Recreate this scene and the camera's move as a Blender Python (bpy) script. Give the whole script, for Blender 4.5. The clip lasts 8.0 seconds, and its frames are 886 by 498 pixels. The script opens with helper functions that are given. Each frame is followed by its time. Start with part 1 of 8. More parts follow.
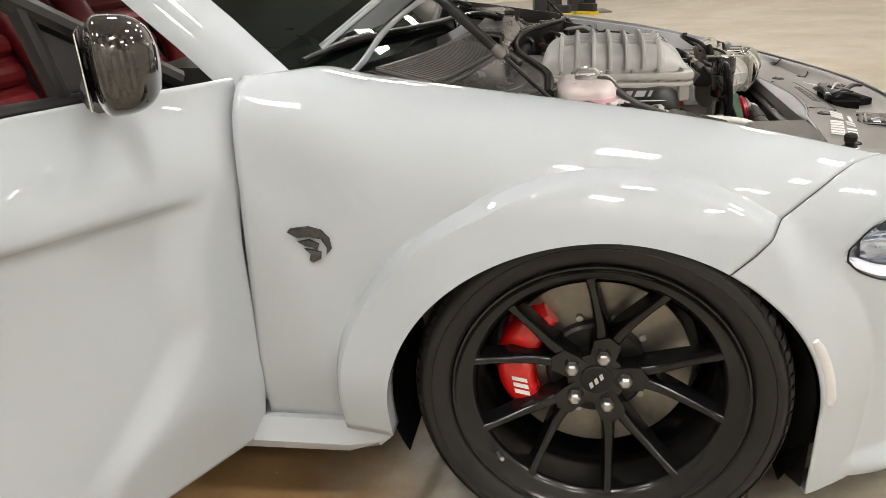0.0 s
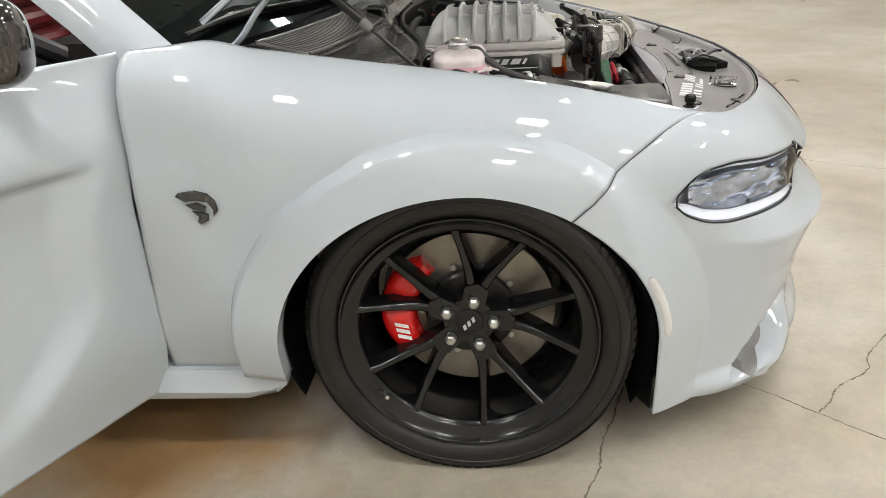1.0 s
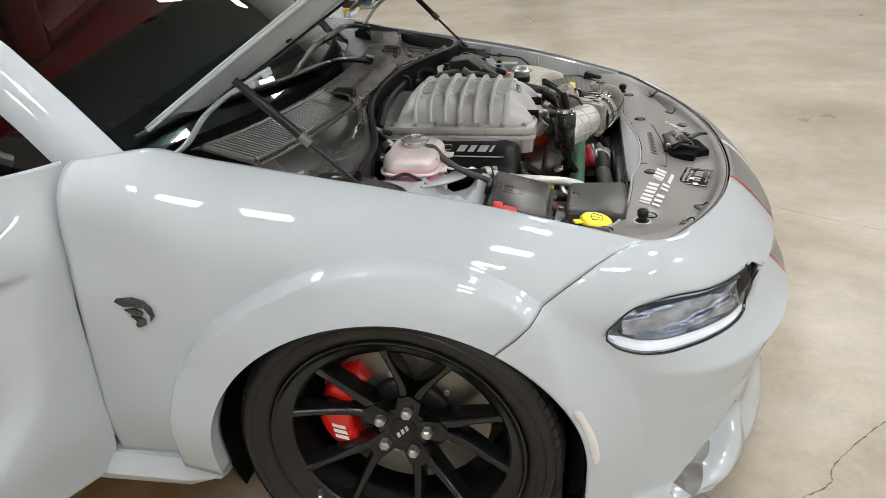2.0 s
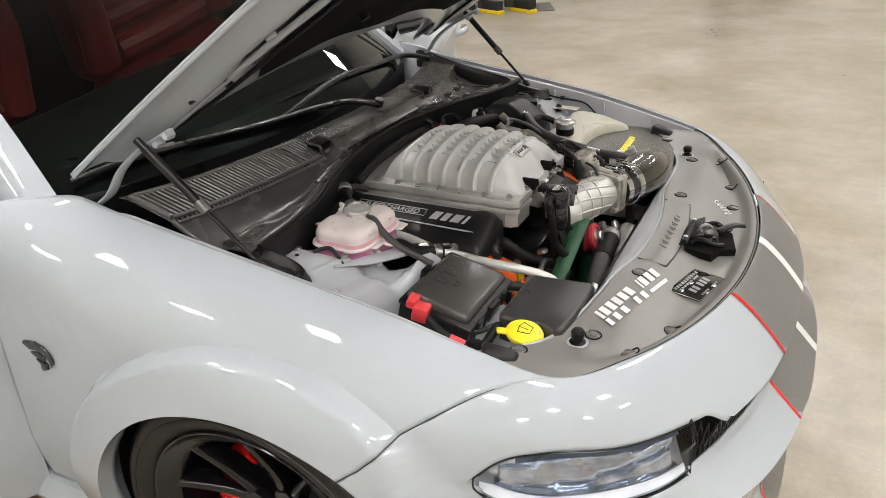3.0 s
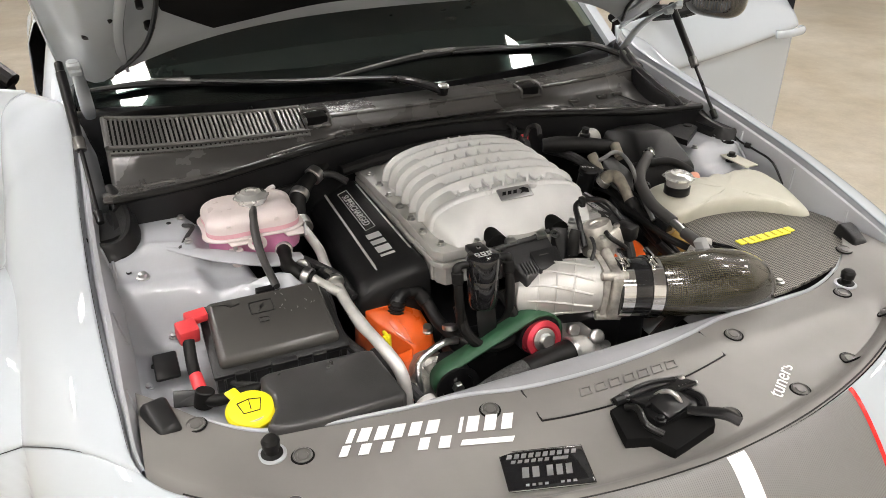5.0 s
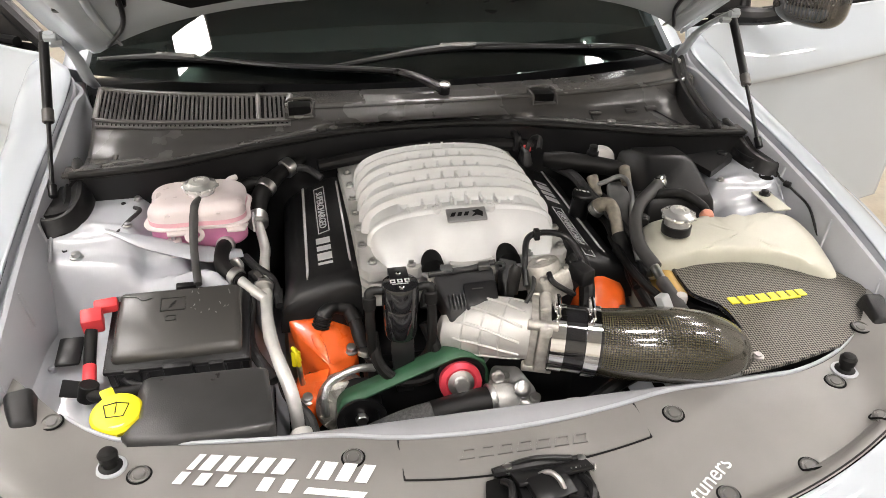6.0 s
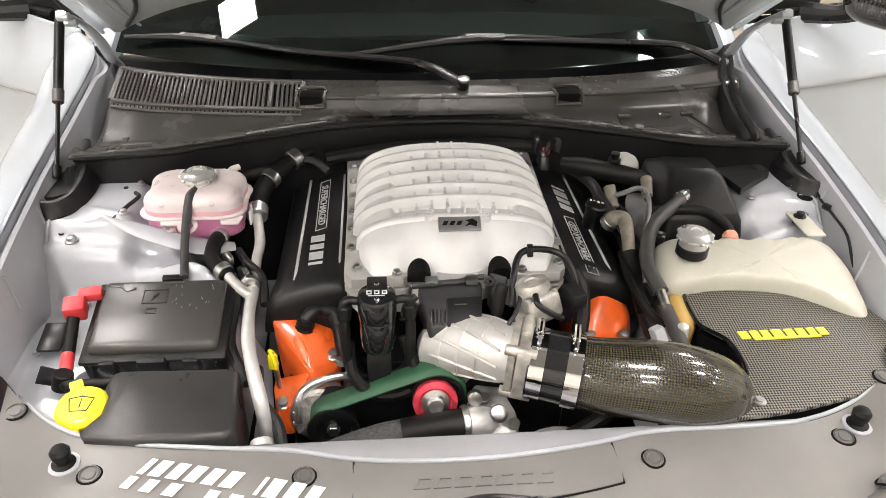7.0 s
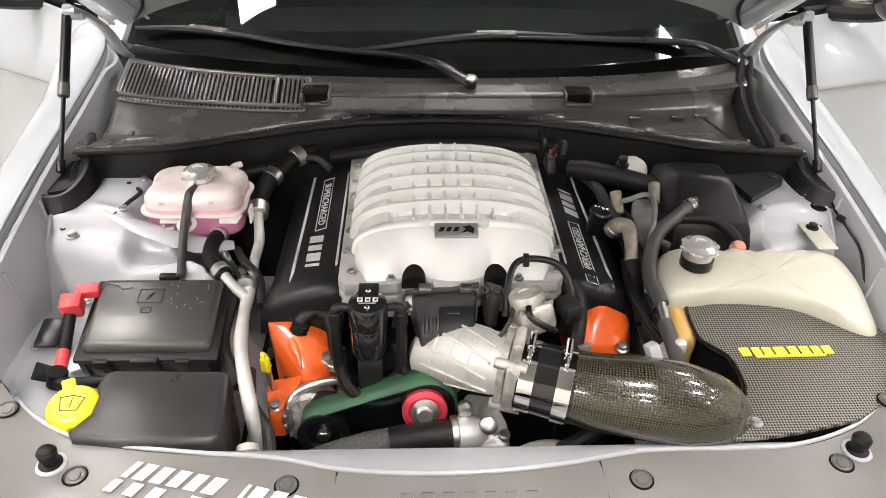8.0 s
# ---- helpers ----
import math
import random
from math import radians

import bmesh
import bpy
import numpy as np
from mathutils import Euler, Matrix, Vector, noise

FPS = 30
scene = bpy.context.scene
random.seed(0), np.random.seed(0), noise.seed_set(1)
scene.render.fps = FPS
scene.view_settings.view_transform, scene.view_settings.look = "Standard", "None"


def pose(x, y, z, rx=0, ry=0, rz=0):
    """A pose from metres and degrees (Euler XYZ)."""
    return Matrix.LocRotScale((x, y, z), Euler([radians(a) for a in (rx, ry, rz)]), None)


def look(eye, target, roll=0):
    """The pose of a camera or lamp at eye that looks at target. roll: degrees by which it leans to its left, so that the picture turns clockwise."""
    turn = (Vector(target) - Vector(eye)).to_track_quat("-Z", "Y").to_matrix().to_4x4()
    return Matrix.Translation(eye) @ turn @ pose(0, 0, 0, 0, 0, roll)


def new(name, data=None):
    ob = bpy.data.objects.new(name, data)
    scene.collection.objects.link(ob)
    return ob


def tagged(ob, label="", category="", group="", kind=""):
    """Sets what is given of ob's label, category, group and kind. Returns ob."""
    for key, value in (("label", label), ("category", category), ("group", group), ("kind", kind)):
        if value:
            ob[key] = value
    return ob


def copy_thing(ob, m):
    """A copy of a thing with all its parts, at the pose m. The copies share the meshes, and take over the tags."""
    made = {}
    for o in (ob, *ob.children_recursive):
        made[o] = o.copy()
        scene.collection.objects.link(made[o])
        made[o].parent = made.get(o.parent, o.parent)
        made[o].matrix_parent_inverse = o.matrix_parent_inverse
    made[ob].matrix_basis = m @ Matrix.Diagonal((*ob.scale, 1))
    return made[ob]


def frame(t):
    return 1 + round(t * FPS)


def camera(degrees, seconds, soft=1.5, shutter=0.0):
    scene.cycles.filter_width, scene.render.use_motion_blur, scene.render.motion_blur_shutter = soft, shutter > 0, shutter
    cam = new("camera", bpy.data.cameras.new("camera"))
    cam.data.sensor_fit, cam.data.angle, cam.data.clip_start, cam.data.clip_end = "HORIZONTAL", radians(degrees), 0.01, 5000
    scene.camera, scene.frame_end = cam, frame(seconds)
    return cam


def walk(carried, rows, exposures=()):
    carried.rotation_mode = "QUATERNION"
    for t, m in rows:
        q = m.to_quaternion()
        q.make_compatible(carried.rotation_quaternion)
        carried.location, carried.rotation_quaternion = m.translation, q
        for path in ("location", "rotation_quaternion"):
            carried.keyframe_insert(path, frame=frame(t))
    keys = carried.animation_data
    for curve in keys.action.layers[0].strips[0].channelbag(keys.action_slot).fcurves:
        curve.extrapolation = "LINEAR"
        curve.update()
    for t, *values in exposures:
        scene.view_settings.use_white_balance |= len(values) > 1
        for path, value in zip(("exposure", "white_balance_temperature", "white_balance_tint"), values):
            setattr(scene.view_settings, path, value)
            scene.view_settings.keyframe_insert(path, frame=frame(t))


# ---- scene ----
cam = camera(61.7, 8.0, soft=0.7)
PATH = [
    (0, (-0.042, -2.212, 1.203), (-0.398, -0.401, 0.434), -3.6),
    (0.5, (0.09, -2.293, 1.213), (-0.182, -0.487, 0.399), -4.0),
    (1, (0.12, -2.337, 1.224), (-0.09, -0.539, 0.375), -3.7),
    (1.5, (0.179, -2.324, 1.314), (-0.05, -0.539, 0.441), -3.2),
    (2, (0.368, -2.173, 1.475), (0.02, -0.418, 0.582), -2.9),
    (2.2, (0.468, -2.086, 1.503), (0.019, -0.355, 0.606), -3.4),
    (3.3, (0.983, -1.58, 1.563), (-0.004, -0.086, 0.673), -2.3),
    (3.5, (1.061, -1.461, 1.557), (-0.035, -0.043, 0.67), -2.2),
    (4, (1.189, -1.166, 1.534), (-0.136, 0.036, 0.64), -1.6),
    (4.2, (1.221, -1.069, 1.533), (-0.181, 0.037, 0.633), -1.3),
    (5.3, (1.35, -0.52, 1.504), (-0.29, 0.071, 0.523), 0.4),
    (5.5, (1.341, -0.432, 1.505), (-0.316, 0.085, 0.513), 0.7),
    (6, (1.311, -0.278, 1.53), (-0.37, 0.08, 0.507), 1.1),
    (6.5, (1.273, -0.168, 1.544), (-0.408, 0.072, 0.487), 1.4),
    (7, (1.247, -0.127, 1.553), (-0.424, 0.035, 0.466), 1.4),
    (7.5, (1.224, -0.093, 1.567), (-0.436, 0.021, 0.456), 1.4),
    (8, (1.214, -0.072, 1.577), (-0.436, 0.014, 0.45), 1.4),
]
walk(cam, [(t, look(eye, target, roll)) for t, eye, target, roll in PATH], [(0.0, -0.10, 6850, 12), (1.0, -0.18, 6480, 10), (2.0, -0.32, 6400, 10), (3.5, -0.22, 6680, 12), (4.2, -0.14, 6680, 12), (5.3, 0.15, 6680, 13), (6.5, 0.38, 6700, 14), (8.0, 0.46, 6700, 14)])

# ---- world and light: a closed workshop hall lit by ceiling strips ----
world = bpy.data.worlds.new("world")
world.use_nodes = True
world.node_tree.nodes["Background"].inputs[0].default_value = (0.80, 0.88, 1.0, 1)
world.node_tree.nodes["Background"].inputs[1].default_value = 0.15
scene.world = world
scene.view_settings.exposure = 0.0
STRIP_POWER = 78.0


# ---- materials ----
def mat(name, col, rough=0.5, metal=0.0, coat=0.0, var=0.08, scale=12.0, fine=0.04, bump=0.0, bscale=300.0, trans=0.0, rvar=0.08, emit=None, ior=1.5, col2=None, spec=0.5):
    m = bpy.data.materials.new(name)
    m.use_nodes = True
    nt = m.node_tree
    b = nt.nodes["Principled BSDF"]
    co = nt.nodes.new("ShaderNodeTexCoord")
    n1 = nt.nodes.new("ShaderNodeTexNoise")
    n1.inputs["Scale"].default_value, n1.inputs["Detail"].default_value = scale, 5
    n2 = nt.nodes.new("ShaderNodeTexNoise")
    n2.inputs["Scale"].default_value, n2.inputs["Detail"].default_value = bscale, 3
    nt.links.new(co.outputs["Object"], n1.inputs["Vector"])
    nt.links.new(co.outputs["Object"], n2.inputs["Vector"])
    mix = nt.nodes.new("ShaderNodeMix")
    mix.data_type = "RGBA"
    c2 = col2 or [min(1, c * (1 + var)) for c in col]
    c1 = col if col2 else [c * (1 - var) for c in col]
    mix.inputs["A"].default_value, mix.inputs["B"].default_value = (*c1, 1), (*c2, 1)
    ramp = nt.nodes.new("ShaderNodeMapRange")
    ramp.inputs["From Min"].default_value, ramp.inputs["From Max"].default_value = 0.35, 0.65
    nt.links.new(n1.outputs["Fac"], ramp.inputs["Value"])
    nt.links.new(ramp.outputs["Result"], mix.inputs["Factor"])
    hue = nt.nodes.new("ShaderNodeMix")
    hue.data_type, hue.blend_type = "RGBA", "MULTIPLY"
    g = nt.nodes.new("ShaderNodeMapRange")
    g.inputs["To Min"].default_value, g.inputs["To Max"].default_value = 1 - fine, 1 + fine
    nt.links.new(n2.outputs["Fac"], g.inputs["Value"])
    nt.links.new(mix.outputs["Result"], hue.inputs["A"])
    nt.links.new(g.outputs["Result"], hue.inputs["B"])
    hue.inputs["Factor"].default_value = 1
    nt.links.new(hue.outputs["Result"], b.inputs["Base Color"])
    rr = nt.nodes.new("ShaderNodeMapRange")
    rr.inputs["To Min"].default_value, rr.inputs["To Max"].default_value = max(0.0, rough - rvar), min(1, rough + rvar)
    nt.links.new(n1.outputs["Fac"], rr.inputs["Value"])
    nt.links.new(rr.outputs["Result"], b.inputs["Roughness"])
    b.inputs["Metallic"].default_value = metal
    b.inputs["Coat Weight"].default_value = coat
    b.inputs["Coat Roughness"].default_value = 0.03
    b.inputs["Transmission Weight"].default_value = trans
    b.inputs["IOR"].default_value = ior
    b.inputs["Specular IOR Level"].default_value = spec
    if bump:
        bp = nt.nodes.new("ShaderNodeBump")
        bp.inputs["Strength"].default_value, bp.inputs["Distance"].default_value = bump, 0.002
        nt.links.new(n2.outputs["Fac"], bp.inputs["Height"])
        nt.links.new(bp.outputs["Normal"], b.inputs["Normal"])
    if emit:
        b.inputs["Emission Color"].default_value = (*emit[:3], 1)
        b.inputs["Emission Strength"].default_value = emit[3]
    return m


def weave(name, dark, light, scale, rough=0.25, coat=1.0, uv=False):
    """Carbon twill: two crossed sets of bands."""
    m = mat(name, dark, rough, coat=coat, fine=0.02)
    nt = m.node_tree
    b = nt.nodes["Principled BSDF"]
    co = nt.nodes.new("ShaderNodeTexCoord")
    ch = nt.nodes.new("ShaderNodeTexChecker")
    mp = nt.nodes.new("ShaderNodeMapping")
    mp.inputs["Rotation"].default_value = (0, 0, 0.785)
    mp.inputs["Scale"].default_value = (1, 1, 0)
    ch.inputs["Scale"].default_value = scale
    ch.inputs["Color1"].default_value, ch.inputs["Color2"].default_value = (*dark, 1), (*light, 1)
    nt.links.new(co.outputs["UV" if uv else "Object"], mp.inputs["Vector"])
    nt.links.new(mp.outputs["Vector"], ch.inputs["Vector"])
    nt.links.new(ch.outputs["Color"], b.inputs["Base Color"])
    bp = nt.nodes.new("ShaderNodeBump")
    bp.inputs["Strength"].default_value, bp.inputs["Distance"].default_value = 0.008, 0.001
    nt.links.new(ch.outputs["Fac"], bp.inputs["Height"])
    nt.links.new(bp.outputs["Normal"], b.inputs["Normal"])
    return m


PAINT = mat("grey_paint", (0.450, 0.492, 0.530), 0.55, coat=1.0, spec=0.15, var=0.015, scale=2.0, fine=0.01, rvar=0.03)
BAYPAINT = mat("bay_paint", (0.41, 0.425, 0.455), 0.36, coat=0.4, var=0.05, scale=5.0, fine=0.02)
BEAMPAINT = mat("support_paint", (0.29, 0.295, 0.31), 0.5, coat=0.15, var=0.08, scale=9, fine=0.03)
PLASTIC = mat("black_plastic", (0.011, 0.011, 0.0115), 0.34, spec=0.30, var=0.2, scale=9, bump=0.15, bscale=900)
COVER = mat("grey_black_plastic", (0.108, 0.105, 0.101), 0.27, spec=0.75, var=0.12, scale=6, bump=0.1, bscale=900)
SATIN = mat("satin_black", (0.008, 0.008, 0.0085), 0.3, spec=0.35, var=0.2, scale=9)
GLOSS = mat("gloss_black", (0.012, 0.012, 0.013), 0.08, coat=0.6, var=0.1)
RUBBER = mat("rubber", (0.008, 0.0078, 0.0076), 0.48, spec=0.22, var=0.25, scale=14, bump=0.1, bscale=500)
TYRE = mat("tyre_rubber", (0.0115, 0.0105, 0.0098), 0.48, spec=0.4, var=0.2, scale=9, bump=0.15, bscale=400)
RIMBLACK = mat("satin_black_rim", (0.006, 0.006, 0.0064), 0.19, spec=0.5, var=0.05, scale=9, fine=0.02, rvar=0.03)
PLAQUEPRINT = mat("dim_print", (0.24, 0.24, 0.245), 0.4, metal=0.3, var=0.03)
# near-black painted for shade in holes, gaps and hollows; also hidden liners and walls
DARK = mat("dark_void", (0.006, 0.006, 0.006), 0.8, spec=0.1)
STEEL = mat("steel", (0.55, 0.55, 0.54), 0.32, metal=1.0, var=0.12, scale=30)
CHROME = mat("chrome", (0.85, 0.85, 0.85), 0.08, metal=1.0, var=0.04)
CASTING = mat("cast_aluminium", (0.55, 0.545, 0.525), 0.40, metal=0.45, var=0.08, scale=14, bump=0.25, bscale=700)
SILVER = mat("silver_paint", (0.645, 0.65, 0.645), 0.44, metal=0.15, var=0.05, scale=14, fine=0.05, bump=0.12, bscale=700)
RED = mat("red_paint", (0.72, 0.012, 0.010), 0.25, coat=0.7, var=0.08)
REDANOD = mat("red_anodised", (0.70, 0.06, 0.09), 0.3, metal=0.6, var=0.08)
REDCAP = mat("red_plastic", (0.75, 0.06, 0.07), 0.4, var=0.1)
ORANGE = mat("orange_paint", (0.85, 0.13, 0.02), 0.3, coat=0.4, var=0.1, scale=20)
YELLOW = mat("yellow_plastic", (0.86, 0.74, 0.02), 0.38, var=0.05)
YELLOWTEXT = mat("yellow_vinyl", (0.85, 0.75, 0.05), 0.4, var=0.04)
WHITE = mat("white_vinyl", (0.82, 0.82, 0.82), 0.45, var=0.03)
GREYTEXT = mat("light_grey_print", (0.62, 0.62, 0.63), 0.4, metal=0.3, var=0.03)
GREENBELT = mat("green_belt", (0.018, 0.075, 0.035), 0.6, var=0.12, scale=40)
PINKTANK = mat("pinkish_tank", (0.70, 0.615, 0.61), 0.30, var=0.05, scale=14, col2=(0.75, 0.68, 0.67))
MAGENTA = mat("coolant_magenta", (0.55, 0.17, 0.36), 0.35, var=0.1, scale=8, col2=(0.72, 0.30, 0.46))
IVORY = mat("ivory_tank", (0.54, 0.53, 0.445), 0.36, var=0.07, scale=9, spec=0.4)
AMBER = mat("amber_tank", (0.46, 0.30, 0.09), 0.4, var=0.15, scale=8)
WHITEPIPE = mat("pale_pipe", (0.66, 0.655, 0.63), 0.40, metal=0.35, var=0.1, scale=25)
LEATHER = mat("red_leather", (0.17, 0.013, 0.015), 0.42, var=0.15, scale=10, bump=0.3, bscale=250)
GLASS = mat("tinted_glass", (0.065, 0.11, 0.092), 0.0, trans=1.0, var=0.0, fine=0.0, rvar=0.0, ior=1.45)
LENS = mat("clear_lens", (0.96, 0.97, 1.0), 0.0, trans=1.0, var=0.0, fine=0.0, rvar=0.0, ior=1.35)
LEDWHITE = mat("led_tube", (0.80, 0.83, 0.88), 0.25, emit=(0.85, 0.92, 1.0, 0.08))
CLIPGREY = mat("clip_plastic", (0.115, 0.111, 0.107), 0.32, var=0.1, scale=20)
HOSEGREY = mat("grey_rubber", (0.052, 0.051, 0.050), 0.42, spec=0.4, var=0.15, scale=30)
MARKER = mat("white_marker", (0.66, 0.66, 0.655), 0.2, coat=0.6, var=0.05)
CARBON = weave("carbon_twill", (0.012, 0.012, 0.010), (0.058, 0.050, 0.028), 400, uv=True)
CARBONBOX = weave("carbon_weave_box", (0.007, 0.007, 0.007), (0.190, 0.180, 0.155), 300, rough=0.5, coat=0.0)
STRIPE = mat("carbon_look_vinyl", (0.185, 0.182, 0.177), 0.34, var=0.05, scale=4)
_nt = STRIPE.node_tree
_wave = _nt.nodes.new("ShaderNodeTexWave")
_wave.wave_type, _wave.bands_direction = "BANDS", "Y"
_wave.inputs["Scale"].default_value = 95.0
_co = _nt.nodes.new("ShaderNodeTexCoord")
_bp = _nt.nodes.new("ShaderNodeBump")
_bp.inputs["Strength"].default_value, _bp.inputs["Distance"].default_value = 0.35, 0.001
_nt.links.new(_co.outputs["Object"], _wave.inputs["Vector"])
_nt.links.new(_wave.outputs["Fac"], _bp.inputs["Height"])
_nt.links.new(_bp.outputs["Normal"], _nt.nodes["Principled BSDF"].inputs["Normal"])
MIRRORBLACK = weave("gloss_carbon_mirror", (0.012, 0.011, 0.010), (0.035, 0.030, 0.026), 200, rough=0.1)


# ---- mesh helpers ----
def link(name, V, F, material, parent=None, label="", smooth=True, sharp=35.0, kind="", category="", group=""):
    me = bpy.data.meshes.new(name)
    me.from_pydata([tuple(v) for v in V], [], F)
    me.validate()
    if smooth:
        me.polygons.foreach_set("use_smooth", [True] * len(me.polygons))
        me.set_sharp_from_angle(angle=radians(sharp))
    me.materials.append(material)
    ob = new(name, me)
    if parent:
        ob.parent = parent
    return tagged(ob, label, category, group, kind)


def part(name, geo, material, parent, label="", **k):
    return link(name, geo[0], geo[1], material, parent, label, **k)


def join(*geos):
    V, F = [], []
    for v, f in geos:
        n = len(V)
        V += list(v)
        F += [[i + n for i in q] for q in f]
    return V, F


def moved(geo, m):
    return [m @ Vector(v) for v in geo[0]], geo[1]


def flipped(geo):
    return geo[0], [list(reversed(q)) for q in geo[1]]


def mirrored(geo):
    return [(v[0], -v[1], v[2]) for v in geo[0]], [list(reversed(q)) for q in geo[1]]


def from_bm(bm):
    bm.verts.index_update()
    out = [v.co.copy() for v in bm.verts], [[v.index for v in f.verts] for f in bm.faces]
    bm.free()
    return out


def box(x0, x1, y0, y1, z0, z1, bev=0.004, seg=2, taper=0.0):
    """A bevelled box; taper: how much narrower its top is on each side."""
    bm = bmesh.new()
    bmesh.ops.create_cube(bm, size=1)
    for v in bm.verts:
        t = taper if v.co.z > 0 else 0
        v.co = ((x0 + x1) / 2 + v.co.x * (x1 - x0 - 2 * t), (y0 + y1) / 2 + v.co.y * (y1 - y0 - 2 * t), z0 if v.co.z < 0 else z1)
    if bev:
        bmesh.ops.bevel(bm, geom=bm.edges[:], offset=bev, segments=seg, affect="EDGES", profile=0.5)
    return from_bm(bm)


def prism(poly, z0, z1, bev=0.004, seg=2, axis="z", both=False):
    """A polygon (x, y) raised from z0 to z1, with its upper rim rounded."""
    bm = bmesh.new()
    lo = [bm.verts.new((x, y, z0)) for x, y in poly]
    hi = [bm.verts.new((x, y, z1)) for x, y in poly]
    n = len(poly)
    bm.faces.new(list(reversed(lo)))
    top = bm.faces.new(hi)
    for i in range(n):
        bm.faces.new((lo[i], lo[(i + 1) % n], hi[(i + 1) % n], hi[i]))
    bmesh.ops.recalc_face_normals(bm, faces=bm.faces[:])
    if bev:
        edges = list(top.edges) if not both else list(top.edges) + [e for e in bm.edges if all(v in lo for v in e.verts)]
        bmesh.ops.bevel(bm, geom=edges, offset=bev, segments=seg, affect="EDGES", profile=0.5)
    V, F = from_bm(bm)
    if axis == "y":
        V = [Vector((v.x, v.z, v.y)) for v in V]
        F = [list(reversed(q)) for q in F]
    elif axis == "x":
        V = [Vector((v.z, v.x, v.y)) for v in V]
    return V, F


def frame_at(p, d, up=(0, 0, 1)):
    d = Vector(d).normalized()
    u = Vector(up)
    if abs(d.dot(u.normalized())) > 0.98:
        u = Vector((1, 0, 0))
    a = u.cross(d).normalized()
    b = d.cross(a)
    return Matrix(((a.x, b.x, d.x, p[0]), (a.y, b.y, d.y, p[1]), (a.z, b.z, d.z, p[2]), (0, 0, 0, 1)))


def revolve(profile, p=(0, 0, 0), d=(0, 0, 1), n=32, cap=True):
    """Profile of (radius, height) pairs turned round an axis through p along d."""
    m = frame_at(p, d)
    V, F = [], []
    for r, h in profile:
        for i in range(n):
            a = 2 * math.pi * i / n
            V.append(m @ Vector((r * math.cos(a), r * math.sin(a), h)))
    for k in range(len(profile) - 1):
        for i in range(n):
            j = (i + 1) % n
            F.append([k * n + i, k * n + j, (k + 1) * n + j, (k + 1) * n + i])
    if cap:
        F.append(list(reversed(range(n))))
        F.append([(len(profile) - 1) * n + i for i in range(n)])
    return V, F


def rod(p0, p1, r0, r1=None, n=20, bev=0.0015):
    r1 = r0 if r1 is None else r1
    d = Vector(p1) - Vector(p0)
    L = d.length
    bev = min(bev, L / 3, r0 / 2, r1 / 2)
    return revolve([(r0 - bev, 0), (r0, bev), (r1, L - bev), (r1 - bev, L)], p0, d, n)


def smoothline(pts, n=8):
    """Points along a Catmull-Rom curve through pts."""
    P = [Vector(p) for p in pts]
    P = [2 * P[0] - P[1]] + P + [2 * P[-1] - P[-2]]
    out = []
    for i in range(1, len(P) - 2):
        a, b, c, d = P[i - 1 : i + 3]
        for k in range(n):
            t = k / n
            out.append(0.5 * (2 * b + (c - a) * t + (2 * a - 5 * b + 4 * c - d) * t * t + (3 * b - a - 3 * c + d) * t**3))
    return out + [P[-2]]


def tube(pts, r, n=12, res=8, flat=1.0, smooth=True):
    """A hose along pts; r is one radius or one for each point."""
    line = smoothline(pts, res) if smooth else [Vector(p) for p in pts]
    m = len(line)
    rs = [r] * m if not isinstance(r, (list, tuple)) else [float(q) for q in np.interp(np.linspace(0, len(pts) - 1, m), range(len(pts)), r)]
    V, F = [], []
    up = Vector((0, 0, 1))
    for k, p in enumerate(line):
        d = (line[min(k + 1, m - 1)] - line[max(k - 1, 0)]).normalized()
        if abs(d.dot(up)) > 0.95:
            up = Vector((1, 0, 0)) if abs(d.x) < 0.9 else Vector((0, 1, 0))
        a = up.cross(d).normalized()
        b = d.cross(a)
        up = b
        for i in range(n):
            t = 2 * math.pi * i / n
            V.append(p + rs[k] * (math.cos(t) * a + flat * math.sin(t) * b))
    for k in range(m - 1):
        for i in range(n):
            j = (i + 1) % n
            F.append([k * n + i, k * n + j, (k + 1) * n + j, (k + 1) * n + i])
    F.append(list(reversed(range(n))))
    F.append([(m - 1) * n + i for i in range(n)])
    return V, F


def grid(fn, us, vs, keep=None):
    V = [fn(u, v) for v in vs for u in us]
    n = len(us)
    F = []
    for j in range(len(vs) - 1):
        for i in range(n - 1):
            if keep is None or keep(i, j):
                F.append([j * n + i, j * n + i + 1, (j + 1) * n + i + 1, (j + 1) * n + i])
    return V, F


def trimmed(geo):
    used = sorted({i for q in geo[1] for i in q})
    at = {i: k for k, i in enumerate(used)}
    return [geo[0][i] for i in used], [[at[i] for i in q] for q in geo[1]]


def thick(ob, t, offset=-1.0):
    md = ob.modifiers.new("thickness", "SOLIDIFY")
    md.thickness, md.offset = t, offset
    return ob


def loft(rings, caps=True):
    n = len(rings[0])
    V = [p for r in rings for p in r]
    F = []
    for k in range(len(rings) - 1):
        for i in range(n):
            j = (i + 1) % n
            F.append([k * n + i, k * n + j, (k + 1) * n + j, (k + 1) * n + i])
    if caps:
        F.append(list(reversed(range(n))))
        F.append([(len(rings) - 1) * n + i for i in range(n)])
    return V, F


